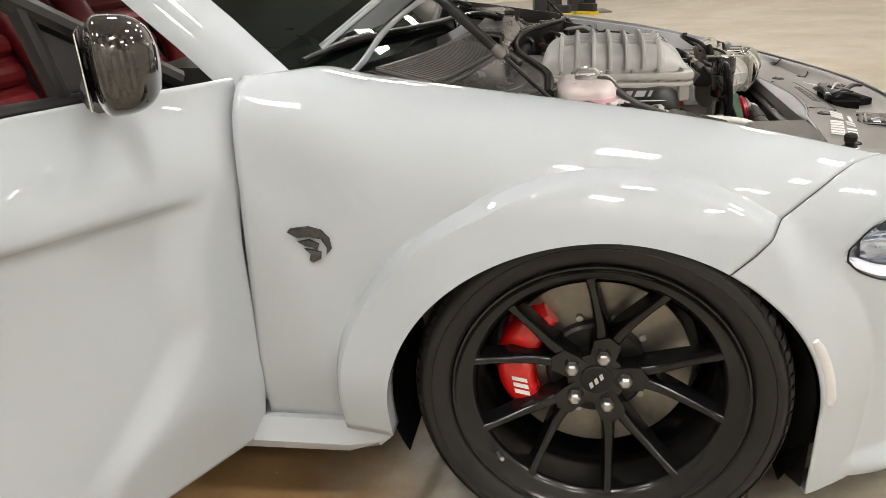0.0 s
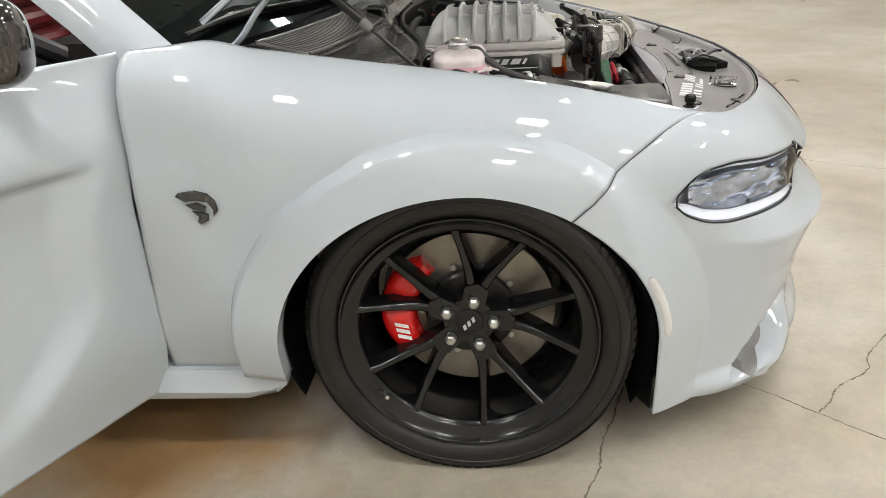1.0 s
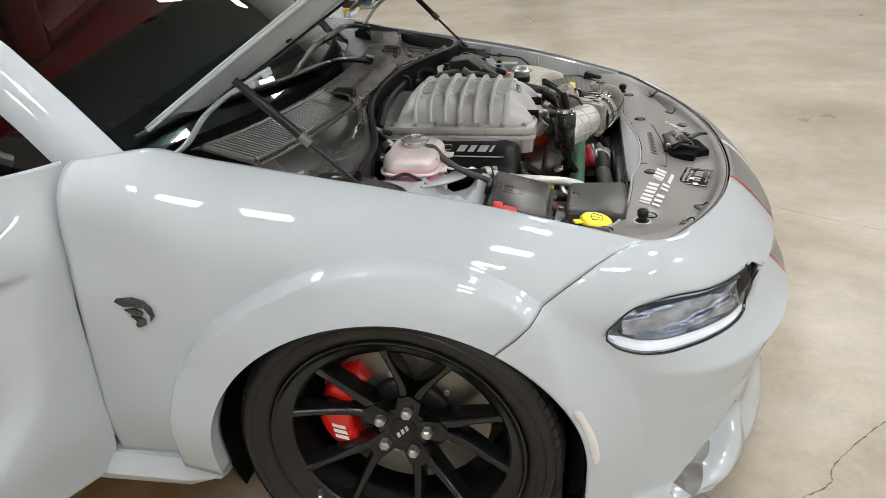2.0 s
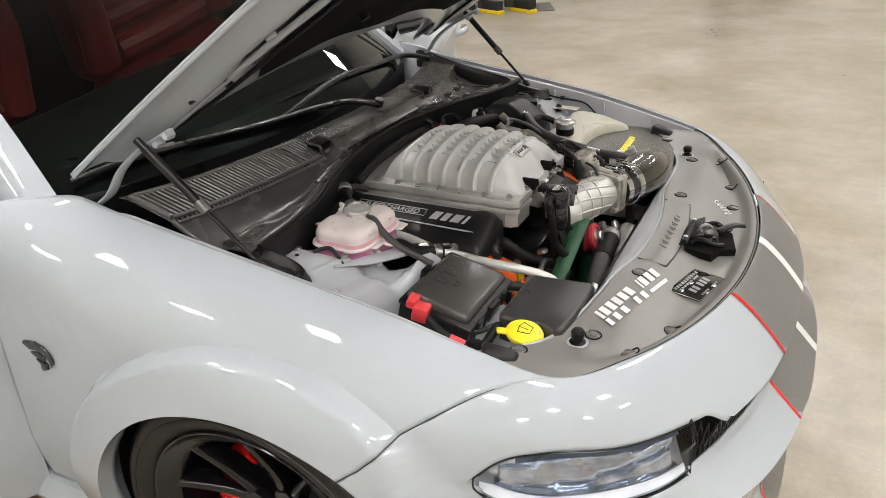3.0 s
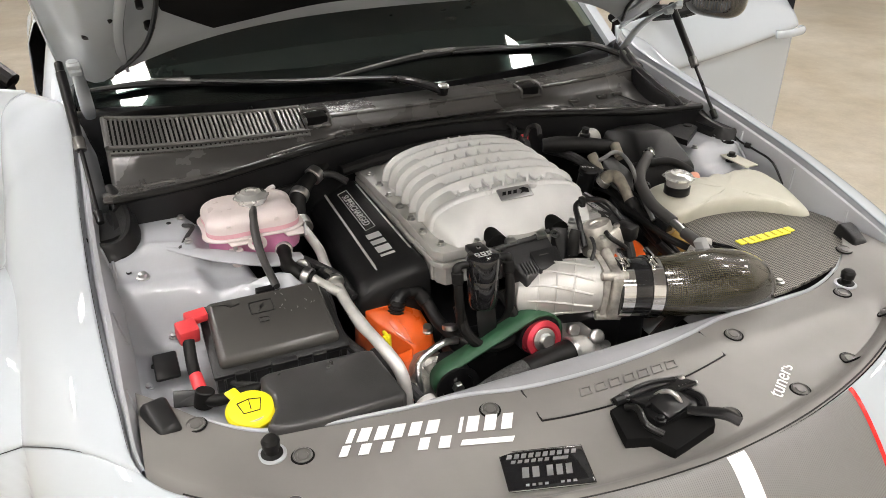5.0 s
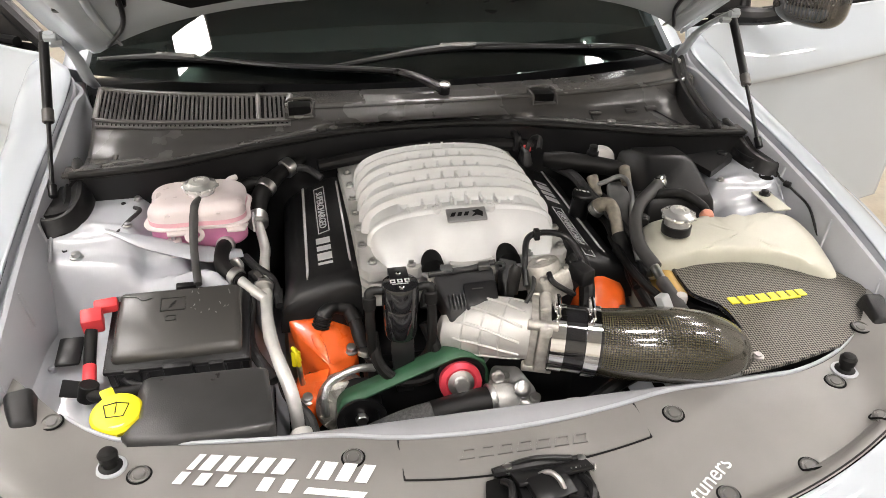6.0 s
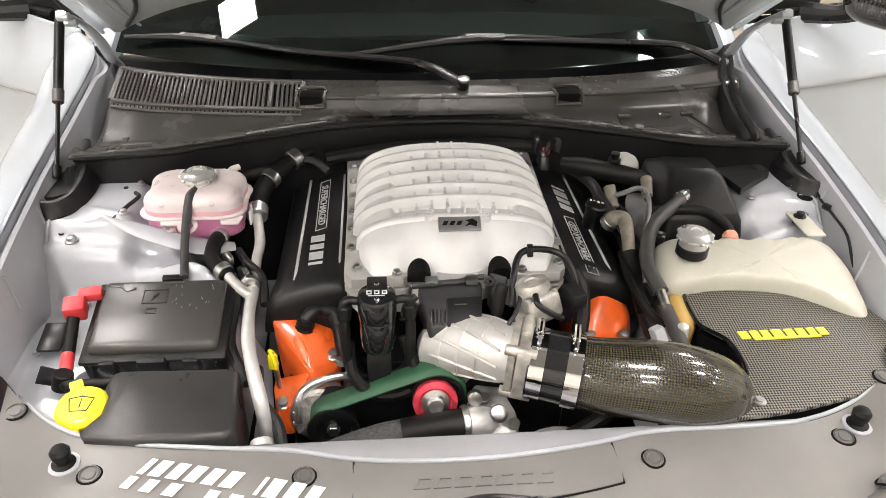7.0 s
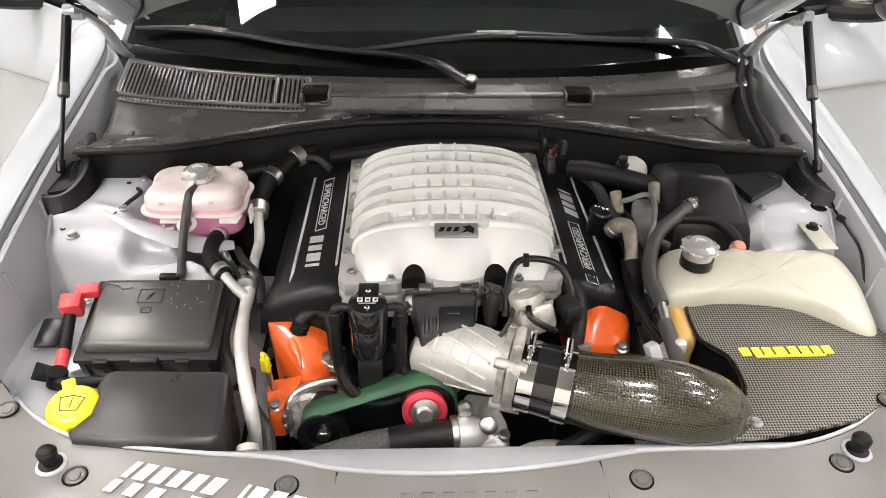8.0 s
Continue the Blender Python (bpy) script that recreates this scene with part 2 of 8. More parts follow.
def spl(*table):
    """A smooth function through (t, value) pairs."""
    T = np.array([a for a, _ in table], float)
    Y = np.array([b for _, b in table], float)
    h = np.diff(T)
    d = np.diff(Y) / h
    m = np.r_[d[0], (d[:-1] * h[1:] + d[1:] * h[:-1]) / (h[1:] + h[:-1]), d[-1]]

    def f(t):
        t = min(max(t, T[0]), T[-1])
        i = min(int(np.searchsorted(T, t, side="right")) - 1, len(T) - 2)
        s = (t - T[i]) / h[i]
        return float((1 + 2 * s) * (1 - s) ** 2 * Y[i] + s * (1 - s) ** 2 * h[i] * m[i] + s * s * (3 - 2 * s) * Y[i + 1] + s * s * (s - 1) * h[i] * m[i + 1])

    return f


def step(a, b, t):
    t = min(max((t - a) / (b - a), 0.0), 1.0)
    return t * t * (3 - 2 * t)


def lettering(text, size, m, material, parent, name="lettering", depth=0.0006, label="", shear=0.0, xs=1.0):
    """Words in the built-in font, lying in the plane of m and centred on it."""
    cu = bpy.data.curves.new(name, "FONT")
    cu.body, cu.size, cu.extrude, cu.align_x, cu.align_y, cu.shear, cu.resolution_u = text, size, depth, "CENTER", "CENTER", shear, 3
    tmp = bpy.data.objects.new(name, cu)
    me = bpy.data.meshes.new_from_object(tmp)
    bpy.data.objects.remove(tmp)
    bpy.data.curves.remove(cu)
    me.transform(m @ Matrix.Diagonal((xs, 1, 1, 1)))
    me.materials.clear()
    me.materials.append(material)
    ob = new(name, me)
    ob.parent = parent
    return tagged(ob, label)


def wrapped(ob, n, length, girth):
    """Texture coordinates along and round a hose made by tube()."""
    me = ob.data
    m = len(me.vertices) // n
    uv = me.uv_layers.new(name="UVMap")
    for q in me.polygons[: (m - 1) * n]:
        k, i = divmod(q.index, n)
        for loop, (a, b) in zip(q.loop_indices, ((k, i), (k, i + 1), (k + 1, i + 1), (k + 1, i))):
            uv.data[loop].uv = (a / (m - 1) * length, b / n * girth)
    return ob


def bars(widths, height, gap, m, material, parent, name="printed_mark", slant=0.25, depth=0.0008, label="", split=False, hollow=0.0):
    """A row of plain slanted bars that stands for a maker's lettering; a bar of negative width is a blank."""
    while parent.parent and parent.parent.parent:
        parent = parent.parent
    x = -(sum(abs(w) for w in widths) + gap * (len(widths) - 1)) / 2
    s = slant * height
    for k, w in enumerate(widths):
        if w > 0:
            if hollow:
                t = hollow * height
                lo, hi = 0.06 * w, 0.94 * w
                outer = ((lo, 0.0), (hi, 0.0), (hi, 1.0), (lo, 1.0))
                inner = ((lo + t, hollow), (hi - t, hollow), (hi - t, 1 - hollow), (lo + t, 1 - hollow))
                V = [m @ Vector((x + a + s * (b - 0.5), (b - 0.5) * height, zz)) for zz in (0, depth) for a, b in outer + inner]
                F = [[8 + i, 8 + (i + 1) % 4, 12 + (i + 1) % 4, 12 + i] for i in range(4)]
                F += [[i, (i + 1) % 4, 8 + (i + 1) % 4, 8 + i] for i in range(4)]
                F += [[4 + (i + 1) % 4, 4 + i, 12 + i, 12 + (i + 1) % 4] for i in range(4)]
                link(name, V, F, material, parent, label, smooth=False)
                x += abs(w) + gap
                continue
            for b0, b1 in ((0, 0.40), (0.60, 1)) if split else ((0, 1),):
                outline = ((0.1 * w, b0), (0.86 * w, b0), (0.86 * w, b1), (0.1 * w, b1))
                V = [m @ Vector((x + a + s * (b - 0.5), (b - 0.5) * height, zz)) for zz in (0, depth) for a, b in outline]
                F = [[4, 5, 6, 7]] + [[i, (i + 1) % 4, 4 + (i + 1) % 4, 4 + i] for i in range(4)]
                link(name, V, F, material, parent, label, smooth=False)
        x += abs(w) + gap


def block(points, bev=0.006, seg=2):
    """The rounded convex hull of a few points: a moulded or cast lump with flat faces."""
    bm = bmesh.new()
    for p in points:
        bm.verts.new(p)
    out = bmesh.ops.convex_hull(bm, input=bm.verts[:])
    bmesh.ops.delete(bm, geom=list({g for g in out["geom_interior"] + out["geom_unused"] if isinstance(g, bmesh.types.BMVert)}), context="VERTS")
    bmesh.ops.dissolve_limit(bm, angle_limit=0.02, verts=bm.verts[:], edges=bm.edges[:])
    if bev:
        bmesh.ops.bevel(bm, geom=bm.edges[:], offset=bev, segments=seg, affect="EDGES", profile=0.5, clamp_overlap=True)
    bmesh.ops.recalc_face_normals(bm, faces=bm.faces[:])
    return from_bm(bm)


def closed(poly, n=5):
    """A smooth closed outline through poly."""
    k = len(poly)
    line = smoothline([(*poly[(i - 2) % k], 0) for i in range(k + 5)], n)
    return [(p.x, p.y) for p in line[2 * n : (k + 2) * n]]


def pillow(poly, z0, z1, r, steps=6, dip=None, foot=0.0):
    """An outline raised to z1 with a softly rounded upper rim; dip(x, y) lowers its top."""
    cx = sum(p[0] for p in poly) / len(poly)
    cy0 = sum(p[1] for p in poly) / len(poly)
    half = min(max(abs(p[0] - cx) for p in poly), max(abs(p[1] - cy0) for p in poly))
    rings = [[Vector((cx + (x - cx) * (1 - foot), cy0 + (y - cy0) * (1 - foot), z0)) for x, y in poly]]
    for k in range(steps + 1):
        a = math.pi / 2 * k / steps
        f = 1 - r * (1 - math.cos(a)) / half
        rings.append([Vector((cx + (x - cx) * f, cy0 + (y - cy0) * f, z1 - r + r * math.sin(a))) for x, y in poly])
    edge = 1 - r / half
    for g in (0.8, 0.55, 0.3, 0.08):
        rings.append([Vector((cx + (x - cx) * edge * g, cy0 + (y - cy0) * edge * g, z1)) for x, y in poly])
    if dip:
        for ring_ in rings[2:]:
            for p in ring_:
                p.z -= dip(p.x, p.y)
    g = loft(rings)
    area = sum(poly[i][0] * poly[(i + 1) % len(poly)][1] - poly[(i + 1) % len(poly)][0] * poly[i][1] for i in range(len(poly)))
    return g if area > 0 else flipped(g)


def thing(name, label, category, m=None, group=""):
    ob = new(name)
    ob.empty_display_size = 0.2
    if m:
        ob.matrix_world = m
    return tagged(ob, label, category, group)


# ---- the hall ----
def concrete(name):
    """Sealed, polished warm concrete with blotches, fine specks and worn stains."""
    m = mat(name, (0.350, 0.312, 0.245), 0.30, var=0.0, scale=1.3, fine=0.10, bscale=60, rvar=0.06, col2=(0.475, 0.438, 0.370))
    nt = m.node_tree
    b = nt.nodes["Principled BSDF"]
    base = b.inputs["Base Color"].links[0].from_socket
    co = nt.nodes.new("ShaderNodeTexCoord")
    n3 = nt.nodes.new("ShaderNodeTexNoise")
    n3.inputs["Scale"].default_value, n3.inputs["Detail"].default_value, n3.inputs["Distortion"].default_value = 1.6, 10, 0.35
    nt.links.new(co.outputs["Object"], n3.inputs["Vector"])
    r3 = nt.nodes.new("ShaderNodeMapRange")
    r3.inputs["From Min"].default_value, r3.inputs["From Max"].default_value = 0.44, 0.66
    nt.links.new(n3.outputs["Fac"], r3.inputs["Value"])
    mx = nt.nodes.new("ShaderNodeMix")
    mx.data_type, mx.blend_type = "RGBA", "MULTIPLY"
    mx.inputs["B"].default_value = (0.83, 0.785, 0.71, 1)
    nt.links.new(r3.outputs["Result"], mx.inputs["Factor"])
    nt.links.new(base, mx.inputs["A"])
    # the rusty brown patch by the sill, with an outline of its own
    sep = nt.nodes.new("ShaderNodeVectorMath")
    sep.operation = "DISTANCE"
    sep.inputs[1].default_value = (-0.82, -0.80, 0)
    n4 = nt.nodes.new("ShaderNodeTexNoise")
    n4.inputs["Scale"].default_value, n4.inputs["Detail"].default_value = 4.0, 6
    nt.links.new(co.outputs["Object"], n4.inputs["Vector"])
    add = nt.nodes.new("ShaderNodeMath")
    add.operation = "MULTIPLY_ADD"
    add.inputs[1].default_value = 0.7
    nt.links.new(n4.outputs["Fac"], add.inputs[0])
    nt.links.new(co.outputs["Object"], sep.inputs[0])
    nt.links.new(sep.outputs["Value"], add.inputs[2])
    r4 = nt.nodes.new("ShaderNodeMapRange")
    r4.inputs["From Min"].default_value, r4.inputs["From Max"].default_value = 0.84, 0.56
    nt.links.new(add.outputs["Value"], r4.inputs["Value"])
    mx2 = nt.nodes.new("ShaderNodeMix")
    mx2.data_type, mx2.blend_type = "RGBA", "MULTIPLY"
    mx2.inputs["B"].default_value = (0.76, 0.52, 0.30, 1)
    nt.links.new(r4.outputs["Result"], mx2.inputs["Factor"])
    nt.links.new(mx.outputs["Result"], mx2.inputs["A"])
    # pale dusty specks
    vo = nt.nodes.new("ShaderNodeTexVoronoi")
    vo.inputs["Scale"].default_value = 12
    nt.links.new(co.outputs["Object"], vo.inputs["Vector"])
    r5 = nt.nodes.new("ShaderNodeMapRange")
    r5.inputs["From Min"].default_value, r5.inputs["From Max"].default_value = 0.030, 0.018
    nt.links.new(vo.outputs["Distance"], r5.inputs["Value"])
    mx3 = nt.nodes.new("ShaderNodeMix")
    mx3.data_type = "RGBA"
    mx3.inputs["B"].default_value = (0.66, 0.62, 0.55, 1)
    nt.links.new(r5.outputs["Result"], mx3.inputs["Factor"])
    nt.links.new(mx2.outputs["Result"], mx3.inputs["A"])
    # dark scuffs and dropped dirt
    vs2 = nt.nodes.new("ShaderNodeTexVoronoi")
    vs2.inputs["Scale"].default_value = 2.3
    n6 = nt.nodes.new("ShaderNodeTexNoise")
    n6.inputs["Scale"].default_value, n6.inputs["Detail"].default_value = 26, 6
    nt.links.new(co.outputs["Object"], vs2.inputs["Vector"])
    nt.links.new(co.outputs["Object"], n6.inputs["Vector"])
    ad6 = nt.nodes.new("ShaderNodeMath")
    ad6.operation = "MULTIPLY_ADD"
    ad6.inputs[1].default_value = 0.22
    nt.links.new(n6.outputs["Fac"], ad6.inputs[0])
    nt.links.new(vs2.outputs["Distance"], ad6.inputs[2])
    r6 = nt.nodes.new("ShaderNodeMapRange")
    r6.inputs["From Min"].default_value, r6.inputs["From Max"].default_value = 0.128, 0.108
    nt.links.new(ad6.outputs["Value"], r6.inputs["Value"])
    mx4 = nt.nodes.new("ShaderNodeMix")
    mx4.data_type, mx4.blend_type = "RGBA", "MULTIPLY"
    mx4.inputs["B"].default_value = (0.95, 0.94, 0.92, 1)
    nt.links.new(r6.outputs["Result"], mx4.inputs["Factor"])
    nt.links.new(mx3.outputs["Result"], mx4.inputs["A"])
    # faint worn streaks
    n7 = nt.nodes.new("ShaderNodeTexNoise")
    n7.inputs["Scale"].default_value, n7.inputs["Detail"].default_value, n7.inputs["Roughness"].default_value = 7, 12, 0.7
    nt.links.new(co.outputs["Object"], n7.inputs["Vector"])
    r7 = nt.nodes.new("ShaderNodeMapRange")
    r7.inputs["From Min"].default_value, r7.inputs["From Max"].default_value = 0.3, 0.7
    r7.inputs["To Min"].default_value, r7.inputs["To Max"].default_value = 0.84, 1.10
    nt.links.new(n7.outputs["Fac"], r7.inputs["Value"])
    mx5 = nt.nodes.new("ShaderNodeMix")
    mx5.data_type, mx5.blend_type = "RGBA", "MULTIPLY"
    mx5.inputs["Factor"].default_value = 1
    nt.links.new(mx4.outputs["Result"], mx5.inputs["A"])
    nt.links.new(r7.outputs["Result"], mx5.inputs["B"])
    nt.links.new(mx5.outputs["Result"], b.inputs["Base Color"])
    return m


CONCRETE = concrete("sealed_concrete")
WALLPAINT = mat("wall_paint", (0.62, 0.60, 0.56), 0.7, var=0.08, scale=1.5)
CEILPAINT = mat("grey_ceiling", (0.21, 0.21, 0.21), 0.8, var=0.1, scale=2)
CRACKMAT = mat("crack_dirt", (0.16, 0.135, 0.105), 0.9, var=0.3, scale=30)
LAMPMAT = mat("lamp_diffuser", (0.9, 0.9, 0.9), 0.4, var=0, emit=(1.0, 0.982, 0.95, STRIP_POWER))
X0, X1, Y0, Y1, HIGH = -10.0, 10.0, -8.0, 13.0, 6.6
part("floor", box(X0, X1, Y0, Y1, -0.15, 0.0, 0), CONCRETE, None, "warm beige sealed concrete floor with cracks and stains", kind="structure", category="floor", smooth=False)
for nm, b6 in (("wall_north", (X0, X1, Y1, Y1 + 0.2, 0, HIGH)), ("wall_south", (X0, X1, Y0 - 0.2, Y0, 0, HIGH)), ("wall_east", (X1, X1 + 0.2, Y0, Y1, 0, HIGH)), ("wall_west", (X0 - 0.2, X0, Y0, Y1, 0, HIGH))):
    part(nm, box(*b6, 0), WALLPAINT, None, "plain painted workshop wall", kind="structure", category="wall", smooth=False)
part("ceiling", box(X0, X1, Y0, Y1, HIGH, HIGH + 0.15, 0), CEILPAINT, None, "grey painted workshop ceiling", kind="structure", category="ceiling", smooth=False)


def crack(pts, width, name="crack", seed=1):
    """A ragged shallow crack line in the floor."""
    rnd = random.Random(seed)
    line = smoothline([(x, y, 0) for x, y in pts], 14)
    V, F = [], []
    for k, p in enumerate(line):
        d = (line[min(k + 1, len(line) - 1)] - line[max(k - 1, 0)]).normalized()
        w = width * rnd.uniform(0.25, 1.3)
        side = Vector((-d.y, d.x, 0))
        p = p + side * rnd.gauss(0, width * 0.5)
        V += [(p.x - side.x * w, p.y - side.y * w, 0.0012), (p.x + side.x * w, p.y + side.y * w, 0.0012)]
    F = [[2 * k, 2 * k + 2, 2 * k + 3, 2 * k + 1] for k in range(len(line) - 1)]
    link(name, V, F, CRACKMAT, None, "thin ragged crack in the concrete floor", kind="structure", category="floor crack", smooth=False)


crack([(0.60, -0.55), (0.764, -0.667), (0.838, -0.732), (1.02, -0.886), (1.6, -1.36), (2.6, -2.2)], 0.0022, seed=2)
crack([(0.86, -0.745), (0.90, -0.707), (0.93, -0.66), (0.965, -0.623), (1.054, -0.558), (1.09, -0.478), (1.258, -0.299), (1.5, -0.1), (1.7, 0.2)], 0.0022, seed=3)
crack([(0.40, -0.60), (0.347, -0.775), (0.31, -0.87), (0.293, -0.964), (0.261, -1.038), (0.22, -1.2), (0.1, -1.5)], 0.0028, seed=4)
crack([(2.6, 0.75), (2.1, 1.0), (1.75, 1.05), (1.3, 1.3)], 0.0016, seed=5)


def ceiling_light(m, L=0.55, W=0.85):
    ob = thing("ceiling_light", "white panel light hung below the workshop ceiling", "ceiling light", m, "ceiling panel lights")
    part("housing", box(-L / 2 - 0.02, L / 2 + 0.02, -W / 2 - 0.03, W / 2 + 0.03, 0.0, 0.07, 0.01), WALLPAINT, ob)
    part("diffuser", box(-L / 2, L / 2, -W / 2, W / 2, -0.03, -0.001, 0.008), LAMPMAT, ob)
    part("hanger", rod((-L / 3, 0, 0.07), (-L / 3, 0, 0.61), 0.004, n=8), STEEL, ob)
    part("hanger", rod((L / 3, 0, 0.07), (L / 3, 0, 0.61), 0.004, n=8), STEEL, ob)
    return ob


# the row at y = -7.2 is added as fill for the door side and floor
LAMPS = [(x, y) for x in (-4.2, -1.2, 1.9, 5.0, 8.1) for y in (-3.3, 1.1, 5.5, 9.9) if (x, y) not in ((-1.2, 1.1), (5.0, 5.5), (8.1, 5.5), (-4.2, 9.9), (8.1, 9.9))] + [(x, -7.2) for x in (-4.2, 1.9, 5.0)]
lamp = ceiling_light(pose(*LAMPS[0], 6.0))
for x, y in LAMPS[1:]:
    copy_thing(lamp, pose(x, y, 6.0))


# ---- lift columns across the hall ----
LIFTBLACK = mat("lift_black", (0.02, 0.02, 0.022), 0.4, var=0.2)
LIFTPLATE = mat("lift_plate", (0.16, 0.15, 0.14), 0.5, metal=0.3, var=0.2, scale=6)
LIFTYELLOW = mat("lift_yellow", (0.80, 0.58, 0.02), 0.5, var=0.1)


def car_lift(m):
    """A pair of lift columns standing back to back, their arms folded in."""
    ob = thing("car_lift", "black lift columns with yellow-edged arms folded in", "car lift", m, "lift columns")
    for s in (-1, 1):
        part("base_plate", box(min(s * 0.26, s * 0.70), max(s * 0.26, s * 0.70), -0.30, 0.28, 0.0, 0.018, 0.004), LIFTPLATE, ob, "grey steel base plate")
        part("column", box(min(s * 0.30, s * 0.48), max(s * 0.30, s * 0.48), -0.14, 0.14, 0.018, 3.2, 0.015), LIFTBLACK, ob)
        part("carriage", box(min(s * 0.07, s * 0.27), max(s * 0.07, s * 0.27), -0.22, 0.10, 0.05, 0.95, 0.015), LIFTBLACK, ob)
        arm = part("arm", moved(box(-0.05, 0.05, -0.34, 0.02, 0.045, 0.16, 0.01), pose(s * 0.20, -0.16, 0, 0, 0, 38)), LIFTBLACK, ob)
        part("arm_guard", moved(box(-0.062, 0.062, -0.36, 0.04, 0.0, 0.045, 0.008), pose(s * 0.20, -0.16, 0, 0, 0, 38)), LIFTYELLOW, arm, "yellow painted arm guard")
    return ob


lift = car_lift(pose(-3.05, 7.55, 0, 0, 0, 25))
copy_thing(lift, pose(-0.30, 10.3, 0, 0, 0, 12))


DISC = mat("worn_disc", (0.29, 0.268, 0.235), 0.38, metal=0.85, var=0.15, scale=20)
DARKCHROME = mat("dark_chrome", (0.10, 0.10, 0.10), 0.25, metal=0.9, var=0.2, scale=60)
LAMPHOUSE = mat("lamp_housing", (0.68, 0.72, 0.79), 0.22, metal=0.55, var=0.2, scale=20)
LAMPRIPPLE = mat("lamp_ripple", (0.50, 0.55, 0.64), 0.14, metal=0.95, var=0.25, scale=25)
LAMPCHROME = mat("lamp_chrome", (0.62, 0.68, 0.78), 0.10, metal=1.0, var=0.1, scale=30)
LAMPDARK = mat("lamp_dark", (0.55, 0.58, 0.65), 0.15, metal=0.8, var=0.2, scale=20)


# ---- the car: front axle at x = 0, nose towards +x, centre line at y = 0 ----
car = thing("car", "light grey widebody sedan with bonnet and front doors open", "car")

# plan outline at the widest height, upper edge, and height of the shoulder, along u
BX = spl((-0.75, -0.75), (-0.3, -0.3), (0.0, 0.0), (0.2, 0.2), (0.4, 0.415), (0.55, 0.565), (0.75, 0.730), (0.95, 0.838), (1.15, 0.888), (1.37, 0.900), (1.45, 0.900))
BY = spl((-0.75, -0.952), (-0.3, -0.945), (0.0, -0.930), (0.2, -0.918), (0.4, -0.890), (0.55, -0.825), (0.75, -0.680), (0.95, -0.455), (1.15, -0.225), (1.37, 0.0), (1.45, 0.08))
EX = spl((-0.75, -0.75), (-0.3, -0.3), (0.0, 0.0), (0.2, 0.2), (0.4, 0.398), (0.55, 0.525), (0.75, 0.632), (0.95, 0.715), (1.15, 0.768), (1.37, 0.787), (1.45, 0.787))
EY = spl((-0.75, -0.890), (-0.69, -0.874), (-0.60, -0.822), (-0.52, -0.784), (-0.42, -0.777), (-0.3, -0.776), (0.0, -0.774), (0.2, -0.768), (0.4, -0.755), (0.55, -0.735), (0.75, -0.595), (0.95, -0.420), (1.15, -0.220), (1.37, 0.0), (1.45, 0.08))
EZ = spl((-0.75, 0.984), (-0.69, 0.985), (-0.60, 0.986), (-0.53, 0.987), (-0.47, 0.972), (-0.3, 0.943), (0.0, 0.897), (0.2, 0.862), (0.4, 0.815), (0.55, 0.783), (0.75, 0.763), (0.95, 0.752), (1.15, 0.746), (1.37, 0.742), (1.45, 0.742))
Z1 = spl((-0.75, 0.775), (-0.3, 0.755), (0.0, 0.705), (0.2, 0.675), (0.4, 0.645), (0.55, 0.635), (0.75, 0.635), (0.95, 0.632), (1.15, 0.63), (1.45, 0.63))
ROLL = 0.26


def flare(u, s):
    """How far the widened arch stands out."""
    b = 0.464 if s > 0.33 else 0.75
    rho = math.hypot(u / (0.535 if u < 0 else 0.515), (s - 0.33) / b)
    wide = 0.036 + (0.40 * max(step(0.56, 0.30, s), step(0.25, 0.42, u)) if u > 0 else 0.0)
    t = min(max((1.0 - rho) / wide, 0.0), 1.0)
    return 0.036 * math.sin(t * math.pi / 2) ** 0.9 + 0.024 * min(max((1.0 - rho) / 0.25, 0.0), 1.0)


HL_TOP = spl((0.422, 0.643), (0.459, 0.676), (0.53, 0.697), (0.657, 0.690), (0.785, 0.676), (0.83, 0.668))
HL_LOW = spl((0.422, 0.628), (0.436, 0.611), (0.476, 0.585), (0.54, 0.566), (0.616, 0.561), (0.70, 0.560), (0.83, 0.556))
CREASE = spl((0.40, 0.600), (0.447, 0.572), (0.493, 0.540), (0.608, 0.505), (0.72, 0.490), (0.95, 0.478), (1.45, 0.470))
SLOT_A, SLOT_B = (0.600, 0.165), (0.770, 0.335)


def slot(u, s):
    """The slanted air slot in the lower corner and the winglet that stands out in front of it."""
    ax, ay = SLOT_B[0] - SLOT_A[0], SLOT_B[1] - SLOT_A[1]
    L = math.hypot(ax, ay)
    along = ((u - SLOT_A[0]) * ax + (s - SLOT_A[1]) * ay) / L / L
    d = ((u - SLOT_A[0]) * ay - (s - SLOT_A[1]) * ax) / L
    on = step(-0.15, 0.05, along) * step(1.04, 0.86, along)
    on *= step(0.138, 0.172, s)
    cut = -0.055 * step(-0.006, 0.003, d) * step(0.105, 0.050, d) * on
    wing = 0.034 * step(0.055, 0.120, d) * step(1.10, 0.60, along) * step(-0.7, 0.20, along)
    front = 0.042 * step(0.29, 0.16, s) * step(0.72, 0.92, u)
    lip = 0.024 * step(0.185, 0.150, s) * step(0.42, 0.60, u)
    return cut + max(wing, front, lip)


